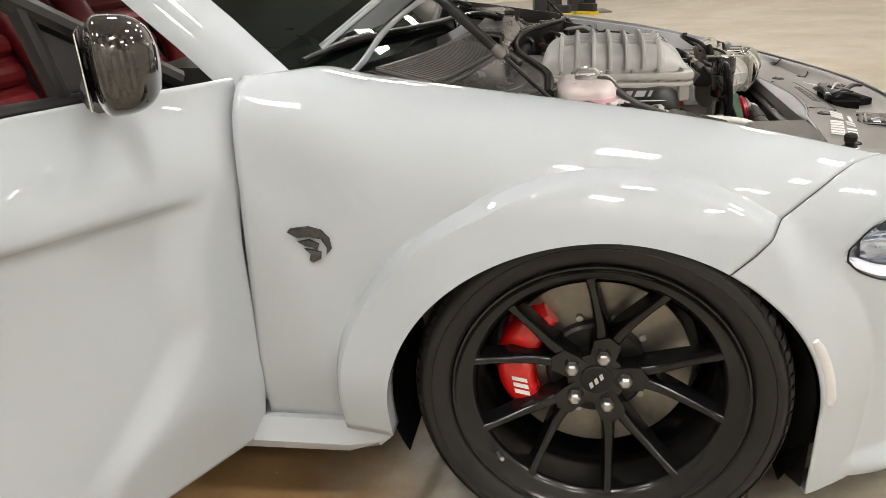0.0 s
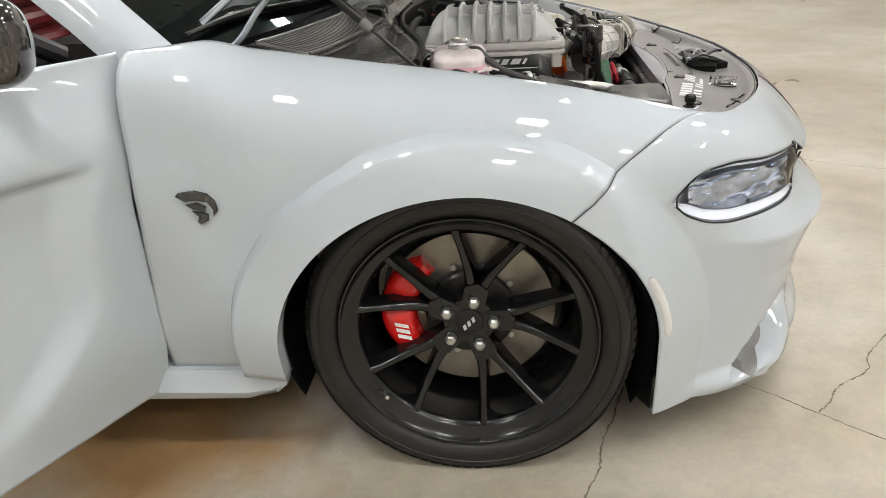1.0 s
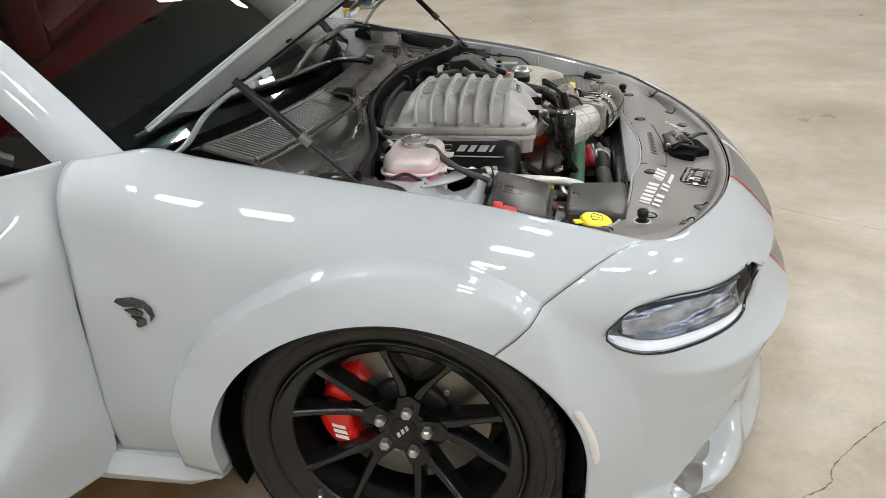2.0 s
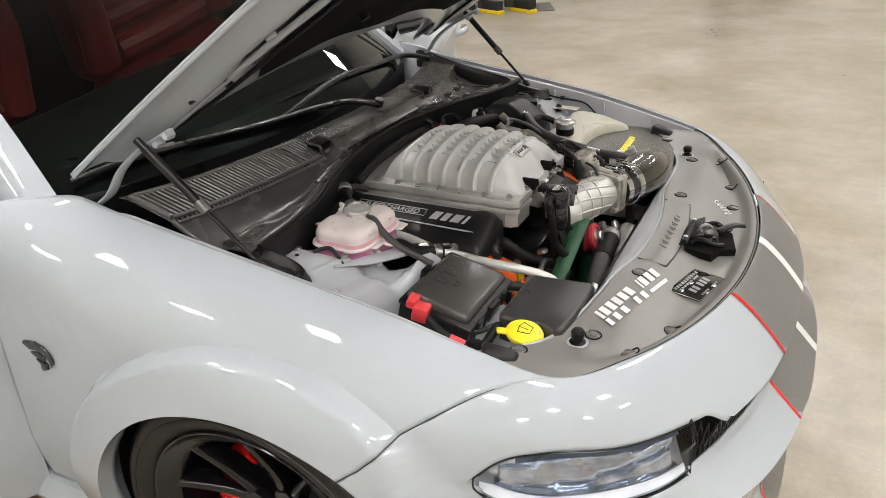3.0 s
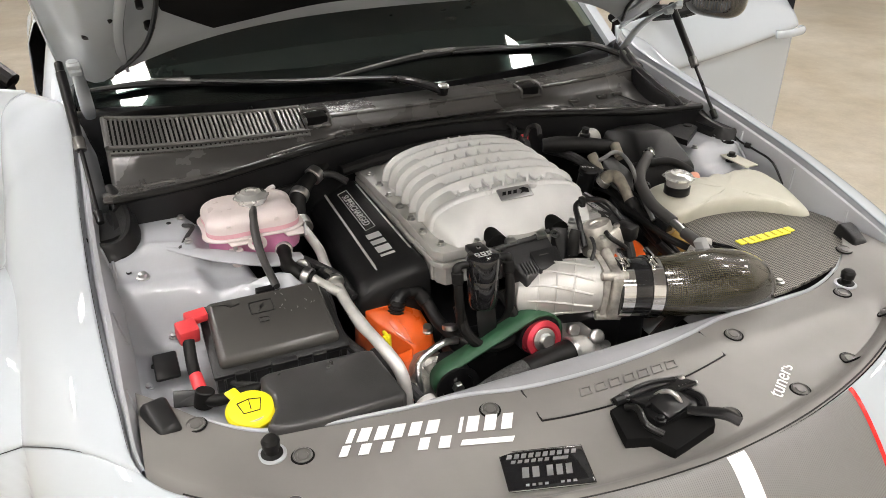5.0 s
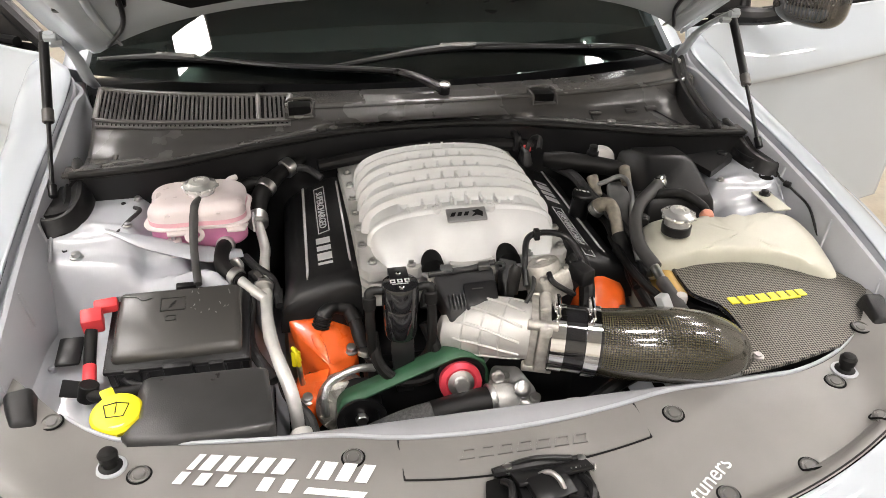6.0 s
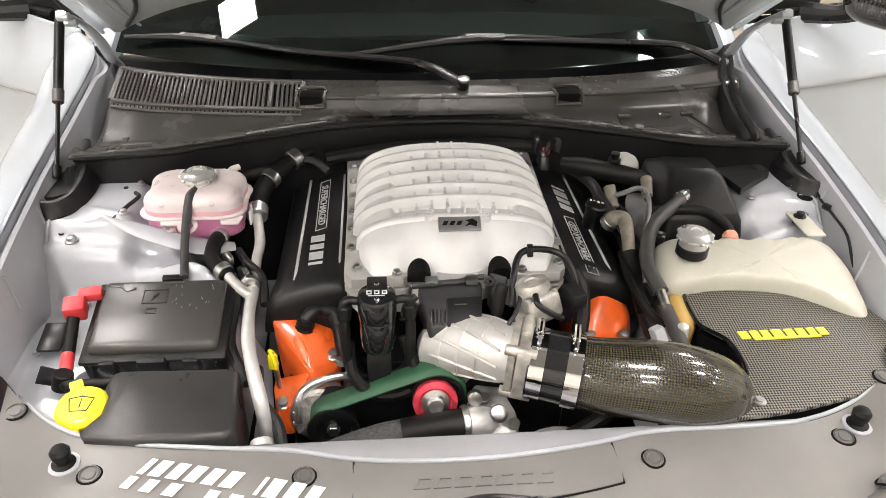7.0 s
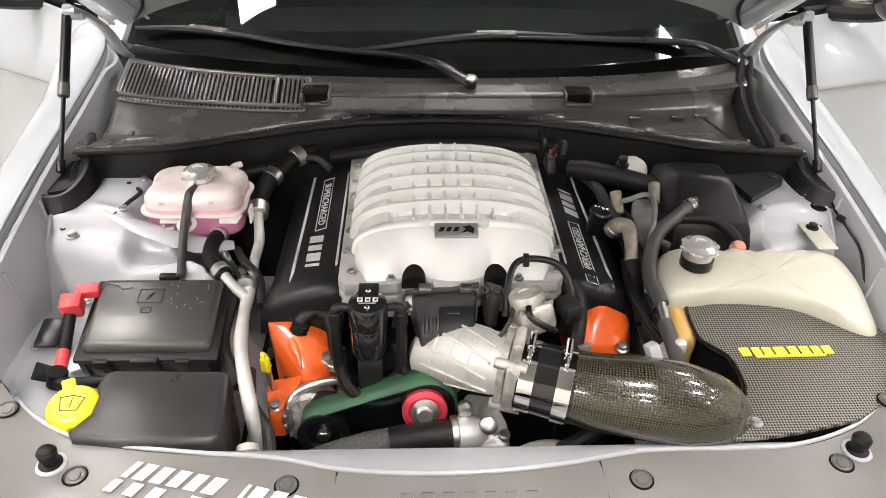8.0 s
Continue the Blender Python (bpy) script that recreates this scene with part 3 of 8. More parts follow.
def nose(u, s):
    """Tiers of the front bumper, in metres out from the plan outline."""
    f = step(0.46, 0.74, u)
    g = step(0.70, 0.95, u)
    lo, cr = HL_LOW(u), CREASE(u)
    k = step(0.83, 0.90, u)
    lo += (0.555 - lo) * k
    out = 0.004 * step(0.80, 0.792, s) * step(-0.30, -0.42, u) - 0.022 * step(0.632, 0.612, s) * g
    out += (0.036 * f + 0.042 * g) * min(max((lo - s) / max(lo - cr, 0.01), 0.0), 1.0)
    out -= (0.016 * f + 0.022 * g) * min(max((cr - s) / 0.10, 0.0), 1.0) + (0.012 * f + 0.012 * g) * step(0.38, 0.22, s)
    out -= 0.016 * step(0.145, 0.110, s) * step(0.38, 0.6, u)
    return out + slot(u, s)


def skin(u, s, off=0.0):
    """A point of the outer skin of the right-hand side."""
    e = 0.01
    tx, ty = BX(u + e) - BX(u - e), BY(u + e) - BY(u - e)
    n = math.hypot(tx, ty)
    nx, ny = ty / n, -tx / n
    z1 = Z1(u)
    if s <= z1:
        x, y, z = BX(u), BY(u), s
        o = flare(u, s) + nose(u, s) - 0.03 * step(0.42, 0.18, s) * step(0.1, -0.5, u)
        up = 0.0
    else:
        f = min((s - z1) / ROLL, 1.0) * math.pi / 2
        c = (1 - math.cos(f) ** 1.15) ** (1 + 0.6 * step(-0.35, -0.65, u))
        rise = math.sin(f) ** 0.92
        c += (rise - c) * 0.75 * step(0.60, 0.95, u)
        x, y, z = BX(u) + (EX(u) - BX(u)) * c, BY(u) + (EY(u) - BY(u)) * c, z1 + (EZ(u) - z1) * rise
        o = flare(u, s) * math.cos(f)
        up = math.sin(f) * off
        off = math.cos(f) * off
    return Vector((x + nx * (o + off), y + ny * (o + off), z + up))


def seam_u(s):
    """Where fender and bumper meet."""
    return 0.216 + (s - 0.6335) * 1.265


def arch_point(a):
    b = 0.366 if math.sin(a) > 0 else 0.62
    return (0.386 if math.cos(a) > 0 else 0.415) * math.cos(a), 0.33 + b * math.sin(a)


def fender_rim(t):
    """The outer edge of the fender in (u, s): along the bonnet gap, then down the door gap."""
    if t < 0.64:
        u = 0.548 + (-0.672 - 0.548) * t / 0.64
        return u, Z1(u) + ROLL
    s = 1.035 + (0.262 - 1.035) * (t - 0.64) / 0.36
    return -0.700 + 0.028 * step(0.2, 1.03, s), s


def fender_geo():
    a0, a1 = math.radians(55.97), math.radians(186.3)
    ts = [float(q) for q in np.linspace(0, 1, 101)]
    vs = [-0.14, -0.10, -0.03, 0.0] + [float(q) for q in np.linspace(0.03, 0.46, 18)] + [0.475] + [float(q) for q in np.linspace(0.52, 1.0, 18)]

    def at(t, v):
        ui, si = arch_point(a0 + (a1 - a0) * t)
        if v <= 0:
            return skin(ui, si) + Vector((0, -v * 0.35, 0))
        uo, so = fender_rim(t)
        lo, hi = 0.02, 0.95
        for _ in range(20):
            q = (lo + hi) / 2
            u, s = ui + (uo - ui) * q, si + (so - si) * q
            lo, hi = (q, hi) if math.hypot(u / (0.535 if u < 0 else 0.515), (s - 0.33) / 0.485) < 1.0 else (lo, q)
        k = 0.46
        q = lo * v / k if v <= k else lo + (1 - lo) * (v - k) / (1 - k)
        return skin(ui + (uo - ui) * q, si + (so - si) * q)

    return grid(at, ts, vs)


BOTTOM = spl((0.38, 0.140), (0.50, 0.128), (0.65, 0.112), (0.80, 0.108), (1.0, 0.100), (1.45, 0.095))
CORNER = 0.6335


def bumper_rows(u):
    """Heights of the bumper's rows at u; the lamp and the grille lie between fixed rows."""
    lo, hi = HL_LOW(u), HL_TOP(u)
    k = step(0.83, 0.90, u)
    lo, hi = lo + (0.555 - lo) * k, hi + (0.618 - hi) * k
    if u < 0.436:
        k = step(0.436, 0.40, u)
        lo, hi = lo + (CORNER - 0.012 - lo) * k, hi + (CORNER - hi) * k
    cr = min(CREASE(u), lo - 0.012)
    top = Z1(u) + ROLL
    return list(np.linspace(BOTTOM(u), cr, 47)) + list(np.linspace(cr, lo, 9))[1:] + list(np.linspace(lo, hi, 9))[1:] + list(np.linspace(hi, top, 22))[1:]


def bumper_geo():
    ws = list(np.linspace(0, 1, 151))
    n = len(bumper_rows(0.5))
    pts = {}
    for j in range(n):
        for i, w in enumerate(ws):
            u = 0.3 + w * 1.07
            for _ in range(8):
                s = bumper_rows(u)[j]
                if s > CORNER:
                    left = seam_u(s) + 0.0008
                elif s > 0.33:
                    left = 0.386 * math.sqrt(1 - ((s - 0.33) / 0.366) ** 2)
                else:
                    left = 0.386
                u = left + (1.37 - left) * w
            pts[i, j] = (u, s)

    def keep(i, j):
        u = (pts[i, j][0] + pts[i + 1, j + 1][0]) / 2
        if 54 <= j < 62 and 0.425 < u < 0.806:
            return False
        if 55 <= j < 62 and u > 0.806:
            return False
        return True

    def at(i, j):
        # the lowest rows fold under and inwards
        u, s = pts[i, max(j, 0)]
        return skin(u, s) if j >= 0 else skin(u, s - 0.004, -0.03 * -j)

    rows = [-2, -1] + list(range(n))
    return trimmed(grid(at, range(len(ws)), rows, lambda i, j: j < 2 or keep(i, j - 2))), pts


FENDER = fender_geo()
BUMPER, _ = bumper_geo()
for side in (1, -1):
    ms = (lambda g: g) if side == 1 else mirrored
    thick(part("fender", ms(flipped(FENDER)), PAINT, car, "light grey widebody front fender with flared arch", sharp=28), 0.004)
    thick(part("bumper_half", ms(BUMPER), PAINT, car, "light grey front bumper skin", sharp=50), 0.004)
    # lamp
    us = list(np.linspace(0.424, 0.806, 48))
    vs = list(np.linspace(0, 1, 13))
    hz = lambda u, v: HL_LOW(u) + (HL_TOP(u) - HL_LOW(u)) * v
    hl = part("headlight", ms(grid(lambda u, v: skin(u, hz(u, v), -0.062 * math.sin(math.pi * v) ** 0.45 - 0.008), us, vs)), LAMPHOUSE, car, "clear-lens headlight with broad white light tube")
    part("lens", ms(grid(lambda u, v: skin(u, hz(u, v), -0.003), us, vs)), LENS, hl, "clear lens").visible_shadow = False
    rim = [skin(u, HL_LOW(u), 0.0) for u in us] + [skin(u, HL_TOP(u), 0.0) for u in reversed(us)]
    part("lamp_seal", ms(tube(rim + [rim[0]], 0.0020, 6, 2)), SATIN, hl)
    part("light_tube", ms(grid(lambda u, v: skin(u, HL_LOW(u) + 0.004 + (0.020 - 0.004 * step(0.5, 0.8, u)) * v * step(0.415, 0.46, u), -0.010 - 0.016 * v * v), us[1:-1], [0, 0.25, 0.5, 0.75, 1])), LEDWHITE, hl, "frosted white light tube")
    part("light_tube", ms(grid(lambda u, v: skin(u, HL_TOP(u) - 0.004 - 0.006 * v * step(0.45, 0.60, u), -0.010 - 0.006 * v), us[6:-1], [0, 0.5, 1])), LEDWHITE, hl, "frosted white light tube")
    # chrome sheet added inside the lamp; its ripples imitate streaky reflections in the lens
    wave = lambda u, v: 0.0016 * math.sin(44 * u + 4 * v) + 0.0030 * math.sin(17 * u - 9 * v + 1) + 0.0012 * math.sin(70 * u + 14 * v)
    part("reflection_sheet", ms(grid(lambda u, v: skin(u, HL_LOW(u) + 0.028 + (HL_TOP(u) - HL_LOW(u) - 0.046) * v, -0.040 + wave(u, v)), us[5:-4], [float(q) for q in np.linspace(0, 1, 14)])), LAMPRIPPLE, hl, "added smoked chrome sheet, rippled to mottle the reflections", sharp=80)
    for u, r in ((0.575, 0.011), (0.668, 0.012)):
        p, q = skin(u, HL_LOW(u) + 0.066, -0.066), skin(u, HL_LOW(u) + 0.062, -0.030)
        part("projector", ms(revolve([(r * 1.3, 0), (r * 1.3, 0.010), (r * 1.15, 0.018), (r, 0.019), (r * 0.95, 0.013), (r * 0.6, 0.020), (0.001, 0.024)], p, q - p, 24)), LAMPDARK, hl, "dark projector lamp")
    part("lamp_shelf", ms(grid(lambda u, v: skin(u, HL_LOW(u) + 0.027 + 0.004 * v, -0.024 - 0.022 * v), us[4:-3], [0, 0.5, 1])), LAMPCHROME, hl, "chrome shelf over the light tube")
    part("lamp_shelf", ms(grid(lambda u, v: skin(u, HL_TOP(u) - 0.022 + 0.006 * v, -0.018 - 0.026 * v), us[8:-3], [0, 0.5, 1])), LAMPCHROME, hl, "chrome shelf under the upper edge")
    part("panel_gap", ms(tube([skin(seam_u(s), s, 0.0004) for s in [float(q) for q in np.linspace(0.625, 0.815, 30)]], [0.0009] * 24 + [0.0007] * 3 + [0.0005] * 3, 6, 2)), SATIN, car, "dark gap between fender and bumper")
    # marker lamp by the arch
    line = []
    for z in [float(q) for q in np.linspace(0.352, 0.497, 11)]:
        line.append(skin(0.386 * math.sqrt(1 - ((z - 0.33) / 0.366) ** 2) + 0.0155, z, 0.001))
    part("side_marker", ms(tube(line, [0.0045] + [0.0068] * 9 + [0.0045], 14, 3, 1.6)), MARKER, car, "frosted white side marker lamp")
    # dark grey facing in the slanted slot: its colour stands in for the recess's shade
    def insert(k, v):
        w = 0.074 * math.sin(math.pi * min(0.16 + 0.80 * k, 1.0)) ** 0.7
        d = 0.003 + w * v
        u = SLOT_A[0] + (SLOT_B[0] - SLOT_A[0]) * (0.05 + 0.87 * k) + d * 0.7071
        return skin(u, SLOT_A[1] + (SLOT_B[1] - SLOT_A[1]) * (0.05 + 0.87 * k) - d * 0.7071, 0.0035)

    part("slot_shade", ms(grid(insert, [float(q) for q in np.linspace(0, 1, 24)], [0, 0.07, 0.14, 0.25, 0.4, 0.55, 0.65, 0.75, 0.85, 0.92, 1])), COVER, car, "dark grey facing painted as shade inside the slanted air slot")
    # inner arch liner
    part("arch_liner", ms(grid(lambda a, v: Vector(((0.412 if math.cos(a) > 0 else 0.44) * math.cos(a), -0.925 + v * 0.39, 0.340 + 0.378 * math.sin(a))), list(np.linspace(-0.50, math.pi + 0.45, 50)), [0, 0.3, 0.6, 1.0])), DARK, car)
    # near-black sheet behind the skin stands in for shade inside the bumper
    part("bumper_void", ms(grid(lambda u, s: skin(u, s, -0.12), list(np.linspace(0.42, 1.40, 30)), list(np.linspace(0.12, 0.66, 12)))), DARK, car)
    part("arch_lip", ms(grid(lambda v, z: skin(0.386 * math.sqrt(1 - max((z - 0.33) / 0.366, 0) ** 2), z) + Vector((-0.006 - 0.03 * v, 0.014 + 0.06 * v, 0)), [0, 0.5, 1], [float(q) for q in np.linspace(0.145, 0.56, 14)])), SATIN, car)
    # emblem on the fender: dark chrome, drawn as plain curved blades
    em = skin(-0.549, 0.678, 0.002)
    face = Matrix(((1, 0, 0, em.x), (0, 0, -1, em.y), (0, 1, 0, em.z), (0, 0, 0, 1))) @ Matrix.Diagonal((1.2, 1.2, 1, 1))
    emb = part("emblem", ms(moved(prism([(-0.036, 0.020), (-0.030, 0.026), (0.0, 0.030), (0.022, 0.024), (0.034, 0.010), (0.036, -0.008), (0.026, -0.020), (0.028, -0.006), (0.020, 0.008), (0.0, 0.012), (-0.020, 0.010)], 0, 0.005, 0.0015), face)), DARKCHROME, car, "dark chrome fender emblem")
    part("emblem_blade", ms(moved(prism([(-0.020, 0.004), (0.0, 0.008), (0.016, 0.0), (0.012, -0.010), (0.004, -0.006), (-0.008, -0.004)], 0, 0.005, 0.0015), face)), DARKCHROME, emb)
    part("emblem_blade", ms(moved(prism([(-0.010, -0.008), (0.004, -0.010), (0.018, -0.014), (0.016, -0.026), (0.002, -0.032), (-0.004, -0.028), (0.0, -0.018)], 0, 0.005, 0.0015), face)), DARKCHROME, emb)
    # upper grille: black lattice between the nose and the bumper bar
    gr = part("grille", ms(grid(lambda u, s: skin(u, s, -0.020), [float(q) for q in np.linspace(0.808, 1.37, 26)], [0.545, 0.58, 0.62, 0.665])), DARK, car, "black lattice upper grille")
    for k in range(38):
        u = 0.812 + k * 0.0149
        for du in (0.012, -0.012):
            h = 0.618 + 0.048 * step(0.88, 0.81, u)
            part("lattice_bar", ms(tube([skin(u, 0.556, -0.006), skin(u + du, (0.556 + h) / 2, -0.004), skin(u, h, -0.006)], 0.0022, 5, 1)), SATIN, gr)

# racing stripes over the nose
def band(y0, y1, off, material, label):
    us = [u for u in [float(q) for q in np.linspace(y0, y1, 24)]]
    for s0, s1, name in ((0.620, 0.892, "nose_stripe"), (0.472, 0.552, "bumper_stripe"), (0.12, 0.468, "bumper_stripe")):
        ss = [float(q) for q in np.linspace(s0, s1, 30)]
        V, F = grid(lambda y, s: (lambda p: Vector((p.x, y, p.z)))(skin(UY(abs(y)), s, off)), us, ss)
        part(name, (V, F), material, car, label)


UY = spl((0.0, 1.37), (0.11, 1.262), (0.225, 1.15), (0.34, 1.045), (0.455, 0.95))
band(-0.262, 0.300, 0.0012, STRIPE, "dark grey carbon-look racing stripe")
band(0.020, 0.054, 0.0018, WHITE, "white line in the racing stripe")
band(-0.270, -0.260, 0.0020, RED, "thin red pinstripe")
band(0.298, 0.308, 0.0020, RED, "thin red pinstripe")


# ---- wheels ----
def wheel(m):
    """Ten-spoke black wheel; its axis is local y, the outside towards -y."""
    R = 0.361
    ob = link("wheel", *moved(revolve([(0.270, -0.050), (0.270, 0.16), (0.247, 0.16), (0.241, 0.05), (0.244, -0.02), (0.262, -0.050)], (0, 0, 0), (0, 1, 0), 72, False), m), RIMBLACK, car, "satin black ten-spoke wheel with low-profile tyre")
    prof = [(0.280, -0.050), (0.2885, -0.075), (0.2935, -0.082), (0.304, -0.091), (0.320, -0.0965), (0.338, -0.097), (0.348, -0.092), (0.3545, -0.082), (0.359, -0.066), (R, -0.04), (R, 0.12), (0.352, 0.165), (0.30, 0.19), (0.272, 0.15)]
    part("tyre", moved(revolve(prof, (0, 0, 0), (0, 1, 0), 96, False), m), TYRE, ob, "low-profile black tyre with worn tread edge")
    part("rim_lip", moved(revolve([(0.2395, -0.020), (0.2425, -0.048), (0.2475, -0.058), (0.256, -0.0640), (0.268, -0.0700), (0.277, -0.0765), (0.2825, -0.0835), (0.2865, -0.0845), (0.2900, -0.079), (0.287, -0.066), (0.270, -0.050)], (0, 0, 0), (0, 1, 0), 96, False), m), RIMBLACK, ob)
    part("barrel", moved(revolve([(0.2405, -0.050), (0.238, -0.01), (0.235, 0.02), (0.231, 0.13), (0.245, 0.16)], (0, 0, 0), (0, 1, 0), 72, False), m), RIMBLACK, ob)
    # tread blocks on the shoulder
    V, F = [], []
    for k in range(84):
        a0, a1 = 2 * math.pi * k / 84, 2 * math.pi * (k + 0.80) / 84
        n = len(V)
        for a in (a0, a1):
            for r, h in ((0.3500, -0.0940), (0.3595, -0.081), (0.3655, -0.062), (0.3665, -0.02)):
                sh = 0.02 * (h + 0.1) / 0.08
                V.append(m @ Vector((r * math.cos(a + sh), h, r * math.sin(a + sh))))
        F += [[n + i, n + i + 1, n + 5 + i, n + 4 + i] for i in range(3)]
        F += [[n, n + 4, n + 7, n + 3]]
    link("tread", V, F, TYRE, ob, smooth=False)
    # raised ring marks on the sidewall
    for r, h in ((0.3275, -0.0972),):
        part("sidewall_ridge", moved(revolve([(r - 0.0016, h + 0.001), (r, h - 0.0015), (r + 0.0016, h + 0.001)], (0, 0, 0), (0, 1, 0), 96, False), m), TYRE, ob)

    # spokes: five stems, each splitting into two arms
    def spoke(a, turn):
        rad = Vector((math.cos(a), 0, math.sin(a)))
        tan = Vector((-math.sin(a), 0, math.cos(a)))
        out = spl((0.0, 0.046), (0.25, 0.094), (0.5, 0.146), (0.75, 0.197), (1.0, 0.247))
        off = spl((0.0, 0.0105), (0.18, 0.0120), (0.35, 0.0200), (0.6, 0.0410), (1.0, 0.0765))
        face = spl((0.0, -0.0085), (0.22, -0.0120), (0.5, -0.0250), (0.8, -0.0480), (0.93, -0.0590), (1.0, -0.0610))
        wid = spl((0.0, 0.0125), (0.25, 0.0120), (0.5, 0.0100), (0.85, 0.0088), (0.95, 0.0100), (1.0, 0.0125))
        cen = lambda t: rad * out(t) + tan * turn * off(t)
        rings = []
        for t in [float(q) for q in np.linspace(0, 1, 19)]:
            d = cen(min(t + 0.02, 1.0)) - cen(max(t - 0.02, 0.0))
            d.normalize()
            sd = Vector((-d.z, 0, d.x))
            w, f = wid(t), face(t)
            dep = 0.056 - 0.014 * t
            rings.append([m @ (cen(t) + sd * x + Vector((0, f + y, 0))) for x, y in ((-w * 1.45, dep), (-w * 1.25, 0.020), (-w * 1.0, 0.0065), (-w * 0.72, 0.0012), (-w * 0.35, 0.0), (w * 0.35, 0.0), (w * 0.72, 0.0012), (w * 1.0, 0.0065), (w * 1.25, 0.020), (w * 1.45, dep))])
        part("spoke", loft(rings), RIMBLACK, ob, sharp=60)

    for k in range(5):
        a = math.radians(77 + 72 * k)
        spoke(a, 1)
        spoke(a, -1)
        # web between the pair at the hub
        b = a
        stem = [m @ (Vector((math.cos(b), 0, math.sin(b))) * r + Vector((-math.sin(b), 0, math.cos(b))) * x + Vector((0, y, 0))) for r, x, y in ((0.025, -0.022, -0.010), (0.060, -0.026, -0.0125), (0.090, -0.0265, -0.0165), (0.104, 0, -0.0165), (0.090, 0.0265, -0.0165), (0.060, 0.026, -0.0125), (0.025, 0.022, -0.010))]
        back = [p + (m.to_3x3() @ Vector((0, 0.045, 0))) for p in stem]
        part("stem", loft([back, stem]), RIMBLACK, ob, sharp=50)
        p = Vector((0.0575 * math.cos(b), 0, 0.0575 * math.sin(b)))
        part("lug_nut", moved(revolve([(0.0150, 0.012), (0.0150, -0.002), (0.0135, -0.005), (0.0130, -0.022), (0.0085, -0.026)], p + Vector((0, -0.006, 0)), (0, 1, 0), 6), m), STEEL, ob, "bright steel lug nut")
        part("nut_seat", moved(revolve([(0.0195, 0.0), (0.0195, -0.003), (0.0155, -0.004)], p + Vector((0, -0.008, 0)), (0, 1, 0), 24), m), SATIN, ob)
    part("hub_face", moved(revolve([(0.064, 0.045), (0.062, 0.006), (0.058, -0.008), (0.040, -0.011), (0.034, -0.009)], (0, 0, 0), (0, 1, 0), 48), m), RIMBLACK, ob)
    cap = part("centre_cap", moved(revolve([(0.033, 0.0), (0.033, -0.013), (0.0315, -0.0145), (0.029, -0.0150)], (0, 0, 0), (0, 1, 0), 40), m), SATIN, ob, "black centre cap with grey mark")
    bars([0.011, 0.011, 0.011], 0.011, 0.003, m @ pose(0, -0.0155, 0, 90, -45, 0) , GREYTEXT, cap, slant=0.5)
    part("valve_stem", moved(rod((-0.200, -0.062, -0.156), (-0.188, -0.096, -0.147), 0.0050, n=10), m), STEEL, ob)
    # brake disc and caliper
    disc = part("brake_disc", moved(revolve([(0.10, 0.055), (0.195, 0.055), (0.197, 0.058), (0.197, 0.085), (0.10, 0.085)], (0, 0, 0), (0, 1, 0), 64, False), m), DISC, ob, "bare steel brake disc")
    part("disc_hat", moved(revolve([(0.105, 0.07), (0.105, 0.035), (0.098, 0.03), (0.05, 0.03)], (0, 0, 0), (0, 1, 0), 48), m), SATIN, disc)
    for k in range(10):
        b = 2 * math.pi * k / 10
        part("disc_bolt", moved(rod((0.115 * math.cos(b), 0.054, 0.115 * math.sin(b)), (0.115 * math.cos(b), 0.046, 0.115 * math.sin(b)), 0.008, n=8), m), STEEL, disc)
    part("backing_plate", moved(revolve([(0.215, 0.10), (0.08, 0.11)], (0, 0, 0), (0, 1, 0), 48), m), SATIN, ob)
    rings = []
    for t in np.linspace(0, 1, 29):
        a = math.radians(127 + 90 * float(t))
        rad = Vector((math.cos(a), 0, math.sin(a)))
        e = math.sin(math.pi * min(max(float(t), 0.03), 0.97)) ** 0.4
        r0, r1, y0 = 0.136 - 0.010 * e, 0.160 + 0.048 * e, 0.036 - 0.034 * e * (1 - 0.55 * math.exp(-(((float(t) - 0.42) / 0.07) ** 2)))
        rings.append([m @ (rad * r + Vector((0, y, 0))) for r, y in ((r0, 0.10), (r0, y0 + 0.016), (r0 + 0.004, y0 + 0.005), (r0 + 0.014, y0), (r0 + 0.030, y0 - 0.003), (r1 - 0.018, y0), (r1 - 0.006, y0 + 0.006), (r1, y0 + 0.020), (r1, 0.10))])
    cal = part("brake_caliper", loft(rings), RED, ob, "glossy red brake caliper with white mark", sharp=65)
    bars([0.012, 0.013, 0.013], 0.030, 0.003, m @ pose(-0.155, 0.0010, -0.030, 90, 80, 0), WHITE, cal, slant=0.4)
    return ob


wheel(pose(0, -0.879, 0.355))
wheel(pose(0, 0.879, 0.355) @ pose(0, 0, 0, 0, 0, 180))


# ---- bonnet, cowl, windscreen, doors, cabin ----
HINGE = Vector((-0.56, 0, 1.010))
LIFT = math.radians(34.5)


def lid(d, y, up):
    """A point of the raised bonnet: d metres forward from its rear edge, y across, up from its skin."""
    c, s = math.cos(LIFT), math.sin(LIFT)
    h = up + 0.035 * (1 - (y / 0.78) ** 2) - 0.05 * (d / 1.3) ** 2
    return Vector((HINGE.x + d * c - h * s, y, HINGE.z + d * s + h * c))


def lid_half(d):
    return spl((0, 0.768), (0.5, 0.775), (0.9, 0.760), (1.1, 0.70), (1.25, 0.52), (1.33, 0.0001))(d)


DS = [1.33 * (1 - (1 - t) ** 1.6) for t in [float(q) for q in np.linspace(0, 1, 40)]]
YS = [float(q) for q in np.linspace(-1, 1, 61)]


